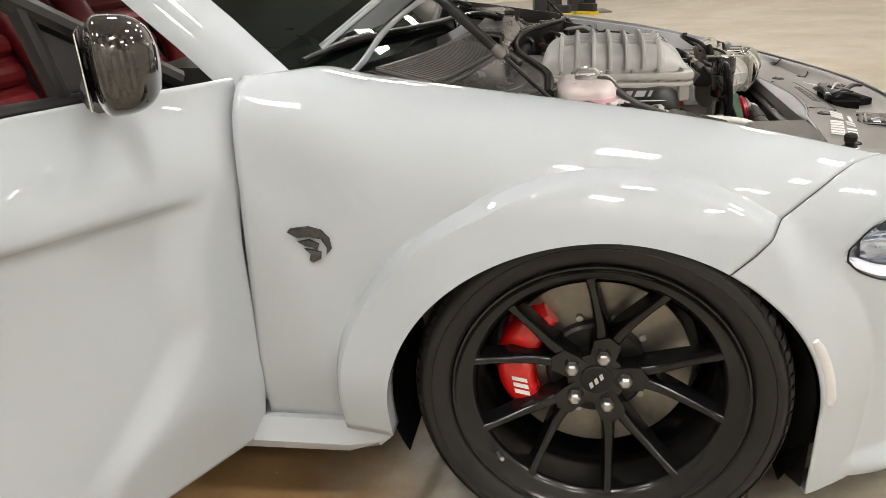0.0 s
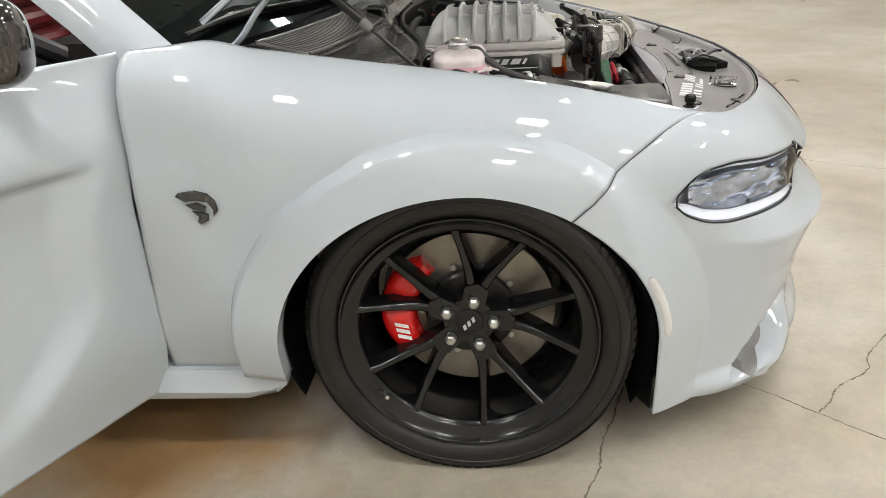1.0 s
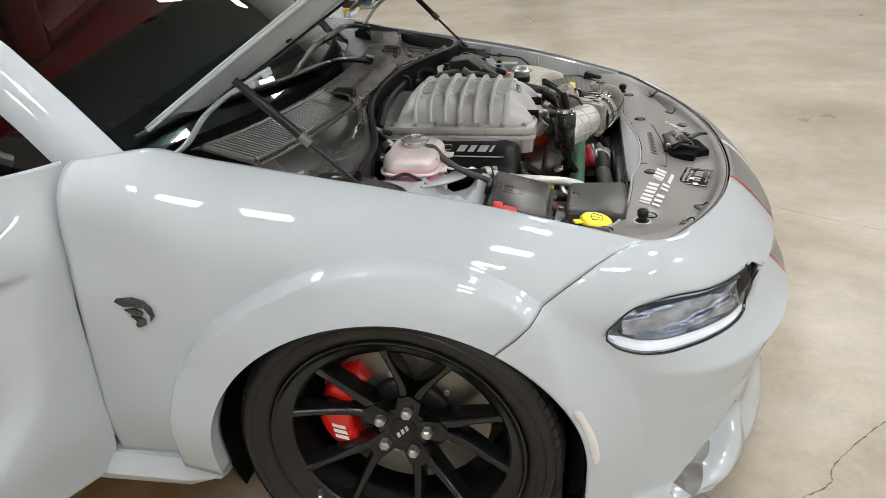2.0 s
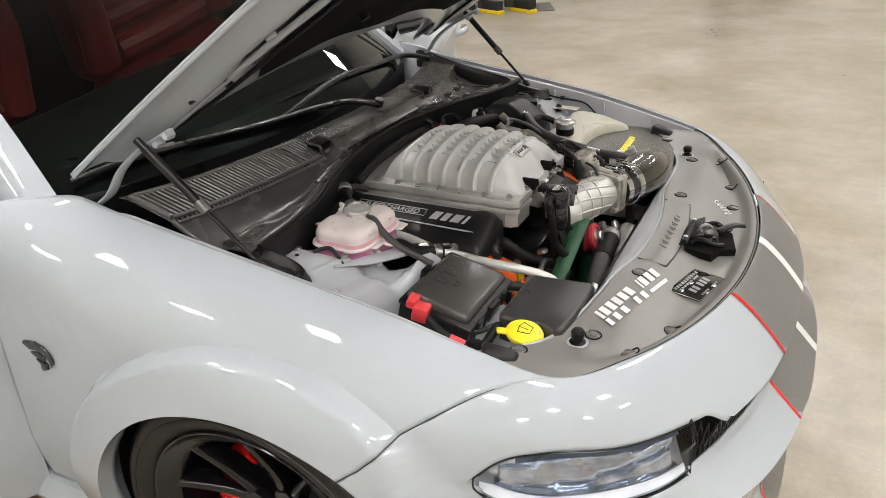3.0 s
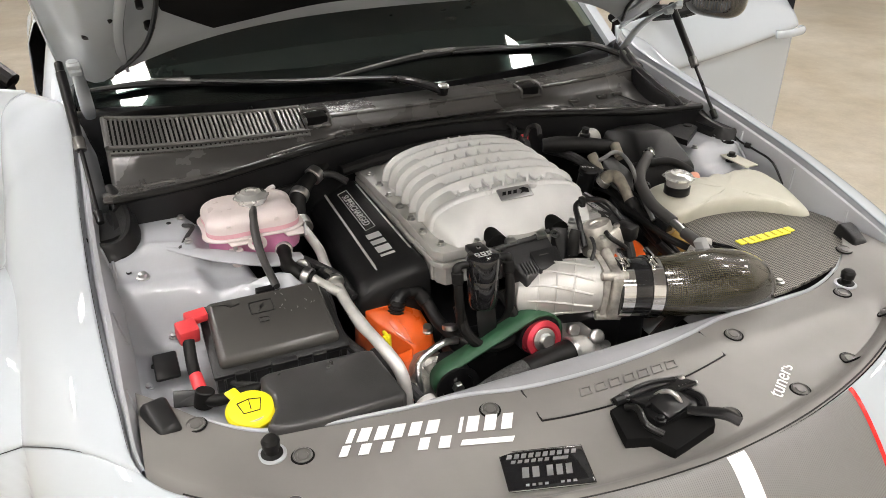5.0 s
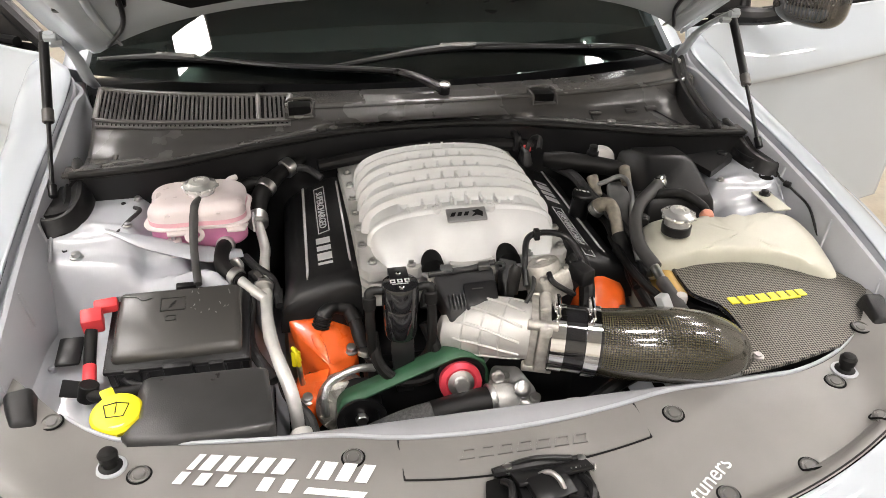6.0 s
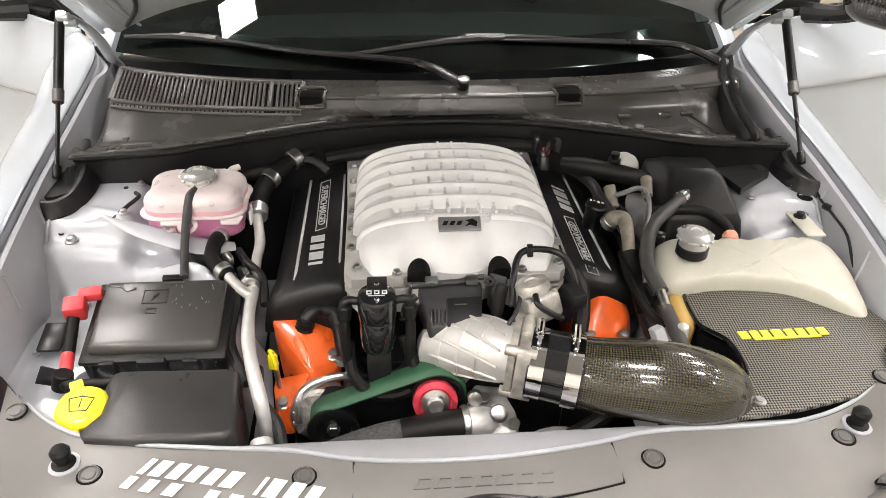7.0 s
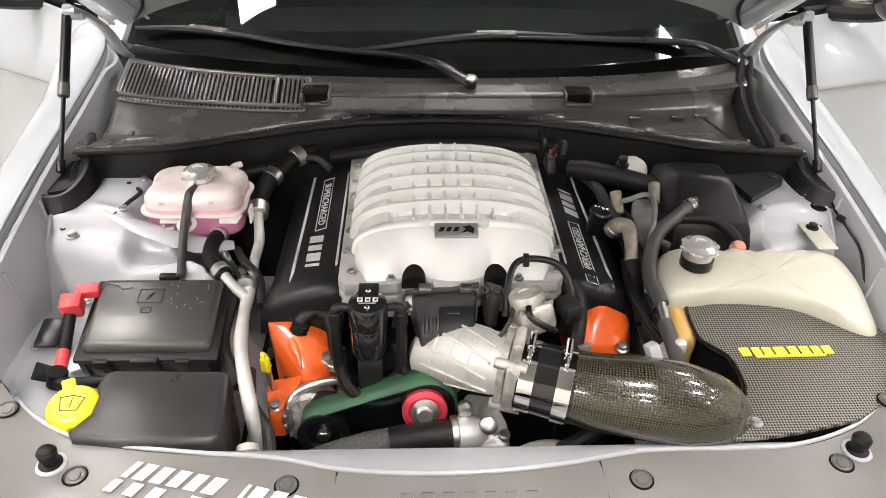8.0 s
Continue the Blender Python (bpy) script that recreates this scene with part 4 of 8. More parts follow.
def back_edge(d, y):
    """The rear edge bows forward in the middle, as the windscreen does."""
    return d + 0.33 * (1 - abs(y / 0.78) ** 3.5) * (1 - d / 1.33)


bonnet = thick(part("bonnet", grid(lambda d, k: lid(back_edge(d, k * lid_half(d)), k * lid_half(d), 0.0), DS, YS), PAINT, car, "raised light grey bonnet with painted inner frame"), 0.006, 1.0)


def under(d, k):
    """The pressed inner frame: a raised rim, a deep hollow behind the pad."""
    y = k * (lid_half(d) - 0.003)
    rim = step(0.16, 0.10, d) + step(1.05, 1.18, d) + step(0.55, 0.72, abs(y)) - 0.4 * step(0.70, 0.76, abs(y))
    dd = 0.018 + 0.026 * min(rim, 1.0)
    dd *= step(0.026, 0.075, lid_half(d) - abs(y)) * 0.80 + 0.20
    dd += 0.010 * step(0.05, 0.02, abs(abs(y) - 0.66)) * step(0.12, 0.2, d) * step(0.42, 0.34, d)
    return lid(back_edge(d, y), y, -dd)


part("inner_frame", flipped(grid(under, [0.012 + q * 0.985 for q in DS], [float(q) for q in np.linspace(-1, 1, 81)])), PAINT, bonnet, "painted pressed steel inner frame")
part("insulation_pad", flipped(grid(lambda d, k: lid(back_edge(d, k * min(0.42 + 0.50 * d, 0.57)), k * min(0.42 + 0.50 * d, 0.57), -0.046 - 0.005 * math.sin(9 * d) * math.cos(7 * k)), [float(q) for q in np.linspace(0.085, 1.10, 26)], [float(q) for q in np.linspace(-1, 1, 30)])), mat("felt", (0.009, 0.009, 0.0095), 0.9, var=0.2, spec=0.1), bonnet, "black felt insulation pad")
for sg in (1, -1):
    part("frame_hole", rod(lid(0.44, sg * 0.66, -0.030), lid(0.44, sg * 0.66, -0.0452), 0.011, n=16), DARK, bonnet)
    part("frame_hole", rod(lid(0.70, sg * 0.60, -0.030), lid(0.70, sg * 0.60, -0.0452), 0.009, n=16), DARK, bonnet)
    part("rim_fold", tube([lid(back_edge(d, sg * lid_half(d)), sg * (lid_half(d) - 0.003), -0.003) for d in DS[:34:2]], 0.0045, 8, 3), PAINT, bonnet)
    # hinge and gas strut
    y = sg * 0.735
    hi = part("bonnet_hinge", tube([(-0.520, y, 0.950), (-0.475, y, 0.982), (-0.425, y, 1.040), (-0.365, y, 1.085), (-0.305, y, 1.118), (-0.262, y, 1.142)], [0.012, 0.015, 0.014, 0.012, 0.014, 0.010], 12, 6, 0.45), PAINT, car, "painted steel bonnet hinge arm")
    for px, pz in ((-0.300, 1.112), (-0.268, 1.132)):
        part("hinge_bolt", rod((px, y - 0.012, pz), (px, y + 0.012, pz), 0.009, n=6), PAINT, hi)
    lo, up = Vector((-0.078, sg * 0.745, 0.884)), Vector((-0.312, sg * 0.762, 1.110))
    mid = lo.lerp(up, 0.46)
    st = part("gas_strut", rod(mid, up, 0.0098, n=20), SATIN, car, "black gas strut with thin steel rod")
    part("strut_rod", rod(lo, mid, 0.0045, n=12), SATIN, st)
    part("strut_collar", rod(mid.lerp(up, 0.0), mid.lerp(up, 0.16), 0.0112, n=20), COVER, st)
    part("ball_socket", rod(up.lerp(lo, 0.015), up.lerp(lo, -0.07), 0.0085, n=14), SATIN, st)
    part("ball_socket", rod(lo.lerp(up, -0.02), lo.lerp(up, 0.06), 0.0085, n=14), SATIN, st)

for sg in (1, -1):
    for d, y, r in ((0.20, 0.585, 0.010), (0.30, 0.700, 0.008), (0.52, 0.665, 0.012), (0.75, 0.640, 0.010), (0.33, 0.600, 0.007)):
        part("frame_bolt", rod(lid(back_edge(d, y), sg * y, -0.030), lid(back_edge(d, y), sg * y, -0.046), r, n=14), SATIN if r < 0.011 else PAINT, bonnet)
    part("pressed_bead", tube([lid(d, sg * (0.615 + 0.03 * math.sin(5 * d)), -0.043) for d in (0.16, 0.28, 0.40, 0.55, 0.70, 0.85)], [0.004] + [0.010] * 4 + [0.004], 10, 5, 0.7), PAINT, bonnet)
    part("washer_line", tube([lid(0.17, sg * 0.66, -0.045), lid(0.30, sg * 0.60, -0.050), lid(0.48, sg * 0.575, -0.052), lid(0.70, sg * 0.57, -0.052), lid(0.90, sg * 0.55, -0.050)], 0.005, 8, 5), SATIN, bonnet)
for k in range(4):
    for j in (-1, 1):
        part("pad_clip", rod(lid(0.50 + 0.18 * k, j * (0.20 + 0.06 * k), -0.042), lid(0.50 + 0.18 * k, j * (0.20 + 0.06 * k), -0.056), 0.013, n=16), SATIN, bonnet)

# cowl: plastic panel between glass and firewall
COWLGREY = mat("cowl_plastic", (0.056, 0.054, 0.052), 0.27, spec=0.6, var=0.12, scale=7, bump=0.08, bscale=900)
COWL_BACK = spl((-0.80, -0.545), (-0.70, -0.475), (-0.45, -0.375), (-0.2, -0.335), (0, -0.325), (0.2, -0.335), (0.45, -0.375), (0.70, -0.475), (0.80, -0.545))
COWL_STEP = spl((-0.80, -0.40), (-0.70, -0.345), (-0.45, -0.270), (-0.2, -0.245), (0, -0.240), (0.2, -0.245), (0.45, -0.270), (0.70, -0.345), (0.80, -0.40))
COWL_SEAL = spl((-0.80, -0.105), (-0.70, -0.105), (-0.53, -0.115), (-0.38, -0.160), (-0.22, -0.205), (0, -0.225), (0.22, -0.205), (0.38, -0.160), (0.53, -0.115), (0.70, -0.105), (0.80, -0.105))


def cowl(y, v):
    b, s, f = COWL_BACK(y), COWL_STEP(y), COWL_SEAL(y)
    e = 0.055 * (y / 0.75) ** 2
    vent = step(-0.745, -0.722, y) * step(-0.262, -0.285, y)
    x1, x2 = s - 0.01 + (b + 0.018 - s + 0.01) * vent, s + (b + 0.024 - s) * vent
    table = ((0, b, 0.975 - e * 0.3), (1, x1, 0.972 - e * 0.25 + 0.003 * vent), (2, x2, 0.968 - e * 0.25 + 0.005 * vent), (3, s + 0.012, 0.945 - e * 0.35), (4, s + 0.02, 0.938 - e * 0.4), (5, f - 0.02, 0.925 - 0.32 * e), (6, f, 0.922 - 0.32 * e))
    k = min(int(v), 5)
    t = v - k
    x = table[k][1] + (table[k + 1][1] - table[k][1]) * t
    z = table[k][2] + (table[k + 1][2] - table[k][2]) * t
    if 4 <= v <= 5 and abs(y) > 0.28:
        z -= 0.030 * math.sin(math.pi * (v - 4)) * step(0.28, 0.45, abs(y)) * (1 if y < 0 else 0.5)
    return Vector((x, y, z))


ys = [float(q) for q in np.linspace(-0.715, 0.715, 131)]
cowl_panel = part("cowl_panel", flipped(grid(cowl, ys, [0, 0.5, 0.9, 1, 1.5, 2, 2.5, 3, 3.5, 4, 4.2, 4.4, 4.6, 4.8, 5, 6])), COWLGREY, car, "dark grey plastic cowl panel with louvred intake", sharp=40)
thick(cowl_panel, 0.004, -1.0)
part("cowl_seal", tube([(COWL_SEAL(y) + 0.004, y, 0.924 - 0.0176 * (y / 0.75) ** 2) for y in ys], 0.008, 10, 2), RUBBER, cowl_panel, "black rubber seal")
part("firewall", grid(lambda y, v: Vector((COWL_SEAL(y) + 0.004 - 0.05 * v, y, 0.918 - 0.018 * (y / 0.75) ** 2 - 0.5 * v)), ys, [0, 0.1, 0.2, 1]), PLASTIC, car)

# louvres on the slanted intake face
LOUVRE = mat("louvre_plastic", (0.090, 0.087, 0.084), 0.30, var=0.15, scale=9, bump=0.08, bscale=900)
LV = [float(q) for q in np.linspace(-0.705, -0.29, 40)]
part("vent_bed", grid(lambda y, v: cowl(y, 2.04 + v * 0.92) + Vector((0.001, 0, 0.002)), LV, [0, 0.5, 1]), DARK, cowl_panel)
part("vent_bed", grid(lambda y, v: cowl(y, 3.06 + v * 0.90) + Vector((0.002, 0, 0.001)), LV, [0, 0.5, 1]), DARK, cowl_panel)
for k in range(43):
    y = -0.704 + k * 0.0098
    if k in (35, 36):
        continue
    w = Vector((0, 0.0026, 0))
    for v0, v1, h in ((2.05, 2.93, Vector((0.003, 0, 0.006))), (3.08, 3.92, Vector((0.004, 0, 0.003)))):
        p0, p1 = cowl(y, v0), cowl(y, v1)
        part("louvre", loft([[p + w, p + w + h, p - w + h, p - w] for p in (p0, p1)]), LOUVRE, cowl_panel)
for v, r in ((2.02, 0.0055), (2.97, 0.0050), (3.97, 0.0035)):
    part("vent_frame", tube([cowl(y, v) + Vector((0.001, 0, 0.004)) for y in LV[::3]], r, 8, 2), LOUVRE, cowl_panel)
for y in (-0.710, -0.3565, -0.286):
    part("vent_frame", tube([cowl(y, 2.02) + Vector((0.001, 0, 0.004)), cowl(y, 2.97) + Vector((0.001, 0, 0.004))], 0.0055, 8, 2), LOUVRE, cowl_panel)
part("vent_teeth", tube([cowl(y, 1.2) + Vector((0, 0, 0.003)) for y in LV[::3]], 0.003, 6, 2), SATIN, cowl_panel)
for y in (-0.268, 0.283):
    x = COWL_STEP(y)
    part("cowl_pocket", box(x - 0.034, x + 0.006, y - 0.024, y + 0.024, 0.945, 0.9725, 0.003), DARK, cowl_panel)
    part("pocket_rim", tube([(x + 0.012, y - 0.029, 0.950), (x + 0.008, y - 0.028, 0.970), (x - 0.034, y - 0.026, 0.975), (x - 0.036, y + 0.026, 0.975), (x + 0.008, y + 0.028, 0.970), (x + 0.012, y + 0.029, 0.950)], 0.0035, 8, 4), COWLGREY, cowl_panel)
    part("pocket_lip", tube([(x + 0.010, y - 0.028, 0.951), (x + 0.011, y + 0.028, 0.951)], 0.0045, 8, 2), COWLGREY, cowl_panel)
for y in (-0.06, 0.12, -0.20, 0.42):
    part("cowl_clip", revolve([(0.010, 0), (0.010, 0.003), (0.006, 0.005)], (COWL_SEAL(y) - 0.02, y, 0.926), (0, 0, 1), 18), COVER, cowl_panel)

# access panel, moulded ribs and dark corner gutters of the cowl
acc = [(0.395, 4.22), (0.400, 4.60), (0.440, 4.84), (0.520, 4.95), (0.585, 4.96), (0.600, 4.80), (0.585, 4.40), (0.560, 4.16)]
part("access_line", tube([cowl(y, v) + Vector((0, 0, 0.001)) for y, v in acc], 0.0022, 6, 5), SATIN, cowl_panel)
for y, v in ((0.405, 4.15), (0.500, 4.14), (0.555, 4.13)):
    p = cowl(y, v)
    part("access_tab", box(p.x - 0.004, p.x + 0.010, p.y - 0.014, p.y + 0.014, p.z - 0.002, p.z + 0.006, 0.002), COWLGREY, cowl_panel)
p = cowl(0.505, 4.90)
part("access_clip", box(p.x - 0.008, p.x + 0.008, p.y - 0.022, p.y + 0.022, p.z - 0.002, p.z + 0.007, 0.003), SATIN, cowl_panel)
for pts in ([(-0.66, 4.55), (-0.60, 4.50), (-0.57, 4.75), (-0.50, 4.90)], [(-0.70, 4.70), (-0.66, 4.55), (-0.655, 4.40)]):
    part("cowl_rib", tube([cowl(y, v) + Vector((0, 0, 0.001)) for y, v in pts], 0.006, 8, 5, 0.6), COWLGREY, cowl_panel)
part("cowl_ridge", tube([cowl(float(y), 4.98) + Vector((-0.006, 0, 0.001)) for y in np.linspace(-0.40, 0.62, 30)], 0.007, 8, 2, 0.6), COWLGREY, cowl_panel)
part("cowl_lip", tube([cowl(float(y), 2.0) + Vector((0, 0, 0.001)) for y in np.linspace(-0.25, 0.66, 26)], 0.004, 8, 2), COWLGREY, cowl_panel)
for y, v in ((-0.225, 4.86), (-0.03, 4.88), (0.19, 4.88), (0.335, 4.86), (0.64, 4.8), (-0.66, 4.75)):
    part("cowl_clip", revolve([(0.0125, 0), (0.0125, 0.003), (0.010, 0.0055), (0.004, 0.006)], cowl(y, v) - Vector((0, 0, 0.001)), (0, 0, 1), 20), COWLGREY, cowl_panel)
for sg in (1, -1):
    rings = []
    sh = 0.0
    for x, y, z, w in ((-0.52, 0.745, 0.976, 0.012), (-0.44, 0.715, 0.968, 0.018), (-0.36, 0.682, 0.958, 0.020), (-0.28, 0.662, 0.946, 0.020), (-0.20, 0.650, 0.934, 0.020), (-0.125, 0.648, 0.922, 0.017), (-0.110, 0.648, 0.914, 0.014)):
        rings.append([Vector((x, sg * (y + sh + a), z + b - 1.6 * sh)) for a, b in ((-w, -0.05), (-w, 0.002), (-w * 0.75, 0.010), (-w * 0.25, 0.006), (w * 0.1, -0.002), (w * 0.5, 0.008), (w * 0.85, 0.008), (w, 0.0), (w, -0.05))])
    g = loft(rings)
    if sg > 0:
        part("corner_gutter", g, PLASTIC, cowl_panel, "black moulded corner gutter", sharp=50)
    part("seal_tab", box(-0.158, -0.112, sg * 0.700 - 0.034, sg * 0.700 + 0.034, 0.898, 0.906, 0.003), COWLGREY, cowl_panel)

# windscreen
WS_LOW = spl((-0.78, -0.62), (-0.6, -0.52), (-0.3, -0.42), (0, -0.385), (0.3, -0.42), (0.6, -0.52), (0.78, -0.62))


def screen(y, v, off=0.0):
    low = WS_LOW(y)
    x = low + (-1.30 + 0.15 * (1 - (y / 0.78) ** 2) - low) * v
    z = 0.972 + (1.405 - 0.972) * v + 0.055 * math.sin(math.pi * v) - 0.02 * (y / 0.78) ** 2
    return Vector((x + off * 0.5, y * (1 - 0.22 * v), z + off * 0.85))


wy = [float(q) for q in np.linspace(-0.77, 0.77, 40)]
wv = [float(q) for q in np.linspace(0, 1, 16)]
windscreen = part("windscreen", grid(lambda y, v: screen(y, v), wy, wv), GLASS, car, "dark green-tinted windscreen")
windscreen.visible_shadow = False
part("screen_band", grid(lambda y, v: screen(y, v, -0.004), wy, [0, 0.03, 0.06, 0.09]), GLOSS, windscreen)
part("roof", grid(lambda y, v: Vector((-1.30 + 0.15 * (1 - (y / 0.62) ** 2) - 1.5 * v, y, 1.40 - 0.02 * (y / 0.62) ** 2 + 0.06 * math.sin(math.pi * min(v + 0.1, 1)) - 0.12 * v * v)), [float(q) for q in np.linspace(-0.615, 0.615, 24)], [float(q) for q in np.linspace(0, 1, 14)]), PAINT, car, "light grey roof")
for sg in (1, -1):
    pil = [screen(sg * 0.775, v, 0.006) + Vector((0, -0.012 * 0, 0)) for v in (0, 0.2, 0.4, 0.6, 0.8, 1.0)]
    rings = []
    for k, p in enumerate(pil):
        o = -sg * 1.0
        w = 0.055
        rings.append([p + Vector(q) for q in ((0.015, 0.0, 0.004), (0.0, sg * 0.035, 0.010), (-0.04, sg * (w + 0.012), -0.010), (-0.075, sg * (w + 0.014), -0.045), (-0.075, sg * 0.01, -0.050), (-0.02, 0, -0.03))])
    part("windscreen_pillar", loft(rings), PAINT, car, "light grey windscreen pillar", sharp=50)

# wipers
for arm, blade, clip, piv in (
    (((-0.281, 0.056, 0.982), (-0.330, -0.005, 1.000), (-0.388, -0.070, 0.998), (-0.440, -0.300, 1.004), (-0.500, -0.480, 1.012)), ((-0.600, -0.735, 0.992), (-0.540, -0.560, 1.006), (-0.470, -0.340, 0.996)), ((-0.520, -0.500, 1.012), (-0.555, -0.590, 1.010)), (-0.281, 0.056, 0.970)),
    (((-0.457, 0.712, 0.962), (-0.490, 0.650, 0.985), (-0.520, 0.585, 0.992), (-0.480, 0.35, 1.012), (-0.455, 0.160, 1.024)), ((-0.428, -0.205, 0.998), (-0.458, 0.115, 1.026), (-0.495, 0.422, 1.008)), ((-0.458, 0.170, 1.032), (-0.458, 0.080, 1.032)), (-0.457, 0.712, 0.945)),
):
    w = part("wiper", tube(arm, [0.017, 0.016, 0.014, 0.012, 0.008], 10, 6, 0.55), SATIN, car, "black wiper arm and blade on the windscreen")
    part("wiper_blade", tube(blade, [0.006, 0.013, 0.006], 8, 8, 0.8), PLASTIC, w)
    part("wiper_clip", tube(clip, 0.010, 8, 3, 0.6), COVER, w)
    part("wiper_nut", rod(Vector(piv), Vector(piv) + Vector((0.008, 0, 0.024)), 0.013, n=20), GLOSS, w)
    part("nut_ring", revolve([(0.013, 0), (0.013, 0.003), (0.009, 0.004), (0.008, 0.002)], Vector(piv) + Vector((0.0082, 0, 0.0245)), (0.3, 0, 1), 24), STEEL, w)


def seat(y):
    s = part("seat_base", box(-1.72, -1.22, y - 0.25, y + 0.25, 0.42, 0.60, 0.06, 4), LEATHER, car, "quilted red leather front seat")
    part("backrest", moved(box(-0.09, 0.09, -0.26, 0.26, 0.0, 0.62, 0.07, 4), pose(-1.70, y, 0.56, 0, -16, 0)), LEATHER, s)
    part("headrest", moved(box(-0.06, 0.06, -0.14, 0.14, 0.64, 0.84, 0.05, 4), pose(-1.70, y, 0.56, 0, -14, 0)), LEATHER, s)
    for k in (-1, 1):
        part("bolster", moved(tube([(0.09, k * 0.23, 0.06), (0.15, k * 0.24, 0.30), (0.10, k * 0.22, 0.55)], 0.05, 12, 6), pose(-1.70, y, 0.56, 0, -16, 0)), LEATHER, s)
    for k in range(6):
        part("quilt_roll", moved(tube([(0.088, -0.17, 0.08 + 0.085 * k), (0.100, 0, 0.08 + 0.085 * k), (0.088, 0.17, 0.08 + 0.085 * k)], 0.035, 10, 4), pose(-1.70, y, 0.56, 0, -16, 0)), LEATHER, s)


seat(-0.38)
seat(0.38)
part("dashboard", loft([[Vector((x, y, z)) for x, z in ((-0.62, 0.86), (-0.70, 0.975), (-0.95, 0.985), (-1.06, 0.93), (-1.04, 0.70), (-0.90, 0.55))] for y in (-0.72, -0.3, 0.3, 0.72)]), SATIN, car, "black dashboard")
part("cabin_floor", box(-2.9, -0.62, -0.80, 0.80, 0.24, 0.30, 0.01), SATIN, car)
part("bulkhead", box(-0.66, -0.60, -0.78, 0.78, 0.28, 0.93, 0.01), SATIN, car)
part("cabin_back", box(-2.9, -2.8, -0.75, 0.75, 0.28, 1.25, 0.03), SATIN, car)
for sg in (1, -1):
    part("centre_pillar", box(-1.86, -1.76, sg * 0.78 - 0.04, sg * 0.78 + 0.04, 0.28, 1.38, 0.015), SATIN, car)
    part("sill", loft([[Vector((x, sg * y, z)) for y, z in ((0.90, 0.275), (0.945, 0.262), (0.972 - k, 0.215), (0.964 - k, 0.190 + k), (0.93, 0.172 + k), (0.80, 0.165 + k), (0.80, 0.28))] for x, k in ((-0.435, 0.040), (-0.46, 0.018), (-0.52, 0.004), (-0.9, 0), (-2.66, 0))]), PAINT, car, "light grey side skirt")
    part("hinge_pillar", box(-0.80, -0.705, sg * 0.86 - 0.04, sg * 0.86 + 0.035, 0.26, 0.93, 0.01), PAINT, car)


# seat belts on the centre pillars
for sg in (1, -1):
    bl = part("seat_belt", tube([(-1.72, sg * 0.70, 1.26), (-1.68, sg * 0.69, 1.0), (-1.60, sg * 0.66, 0.72), (-1.58, sg * 0.64, 0.45)], 0.022, 8, 6, 0.15), SATIN, car, "black seat belt with bright buckle tongue")
    part("belt_tongue", box(-1.665, -1.635, sg * 0.655 - 0.022, sg * 0.655 + 0.022, 0.84, 0.90, 0.006), STEEL, bl)


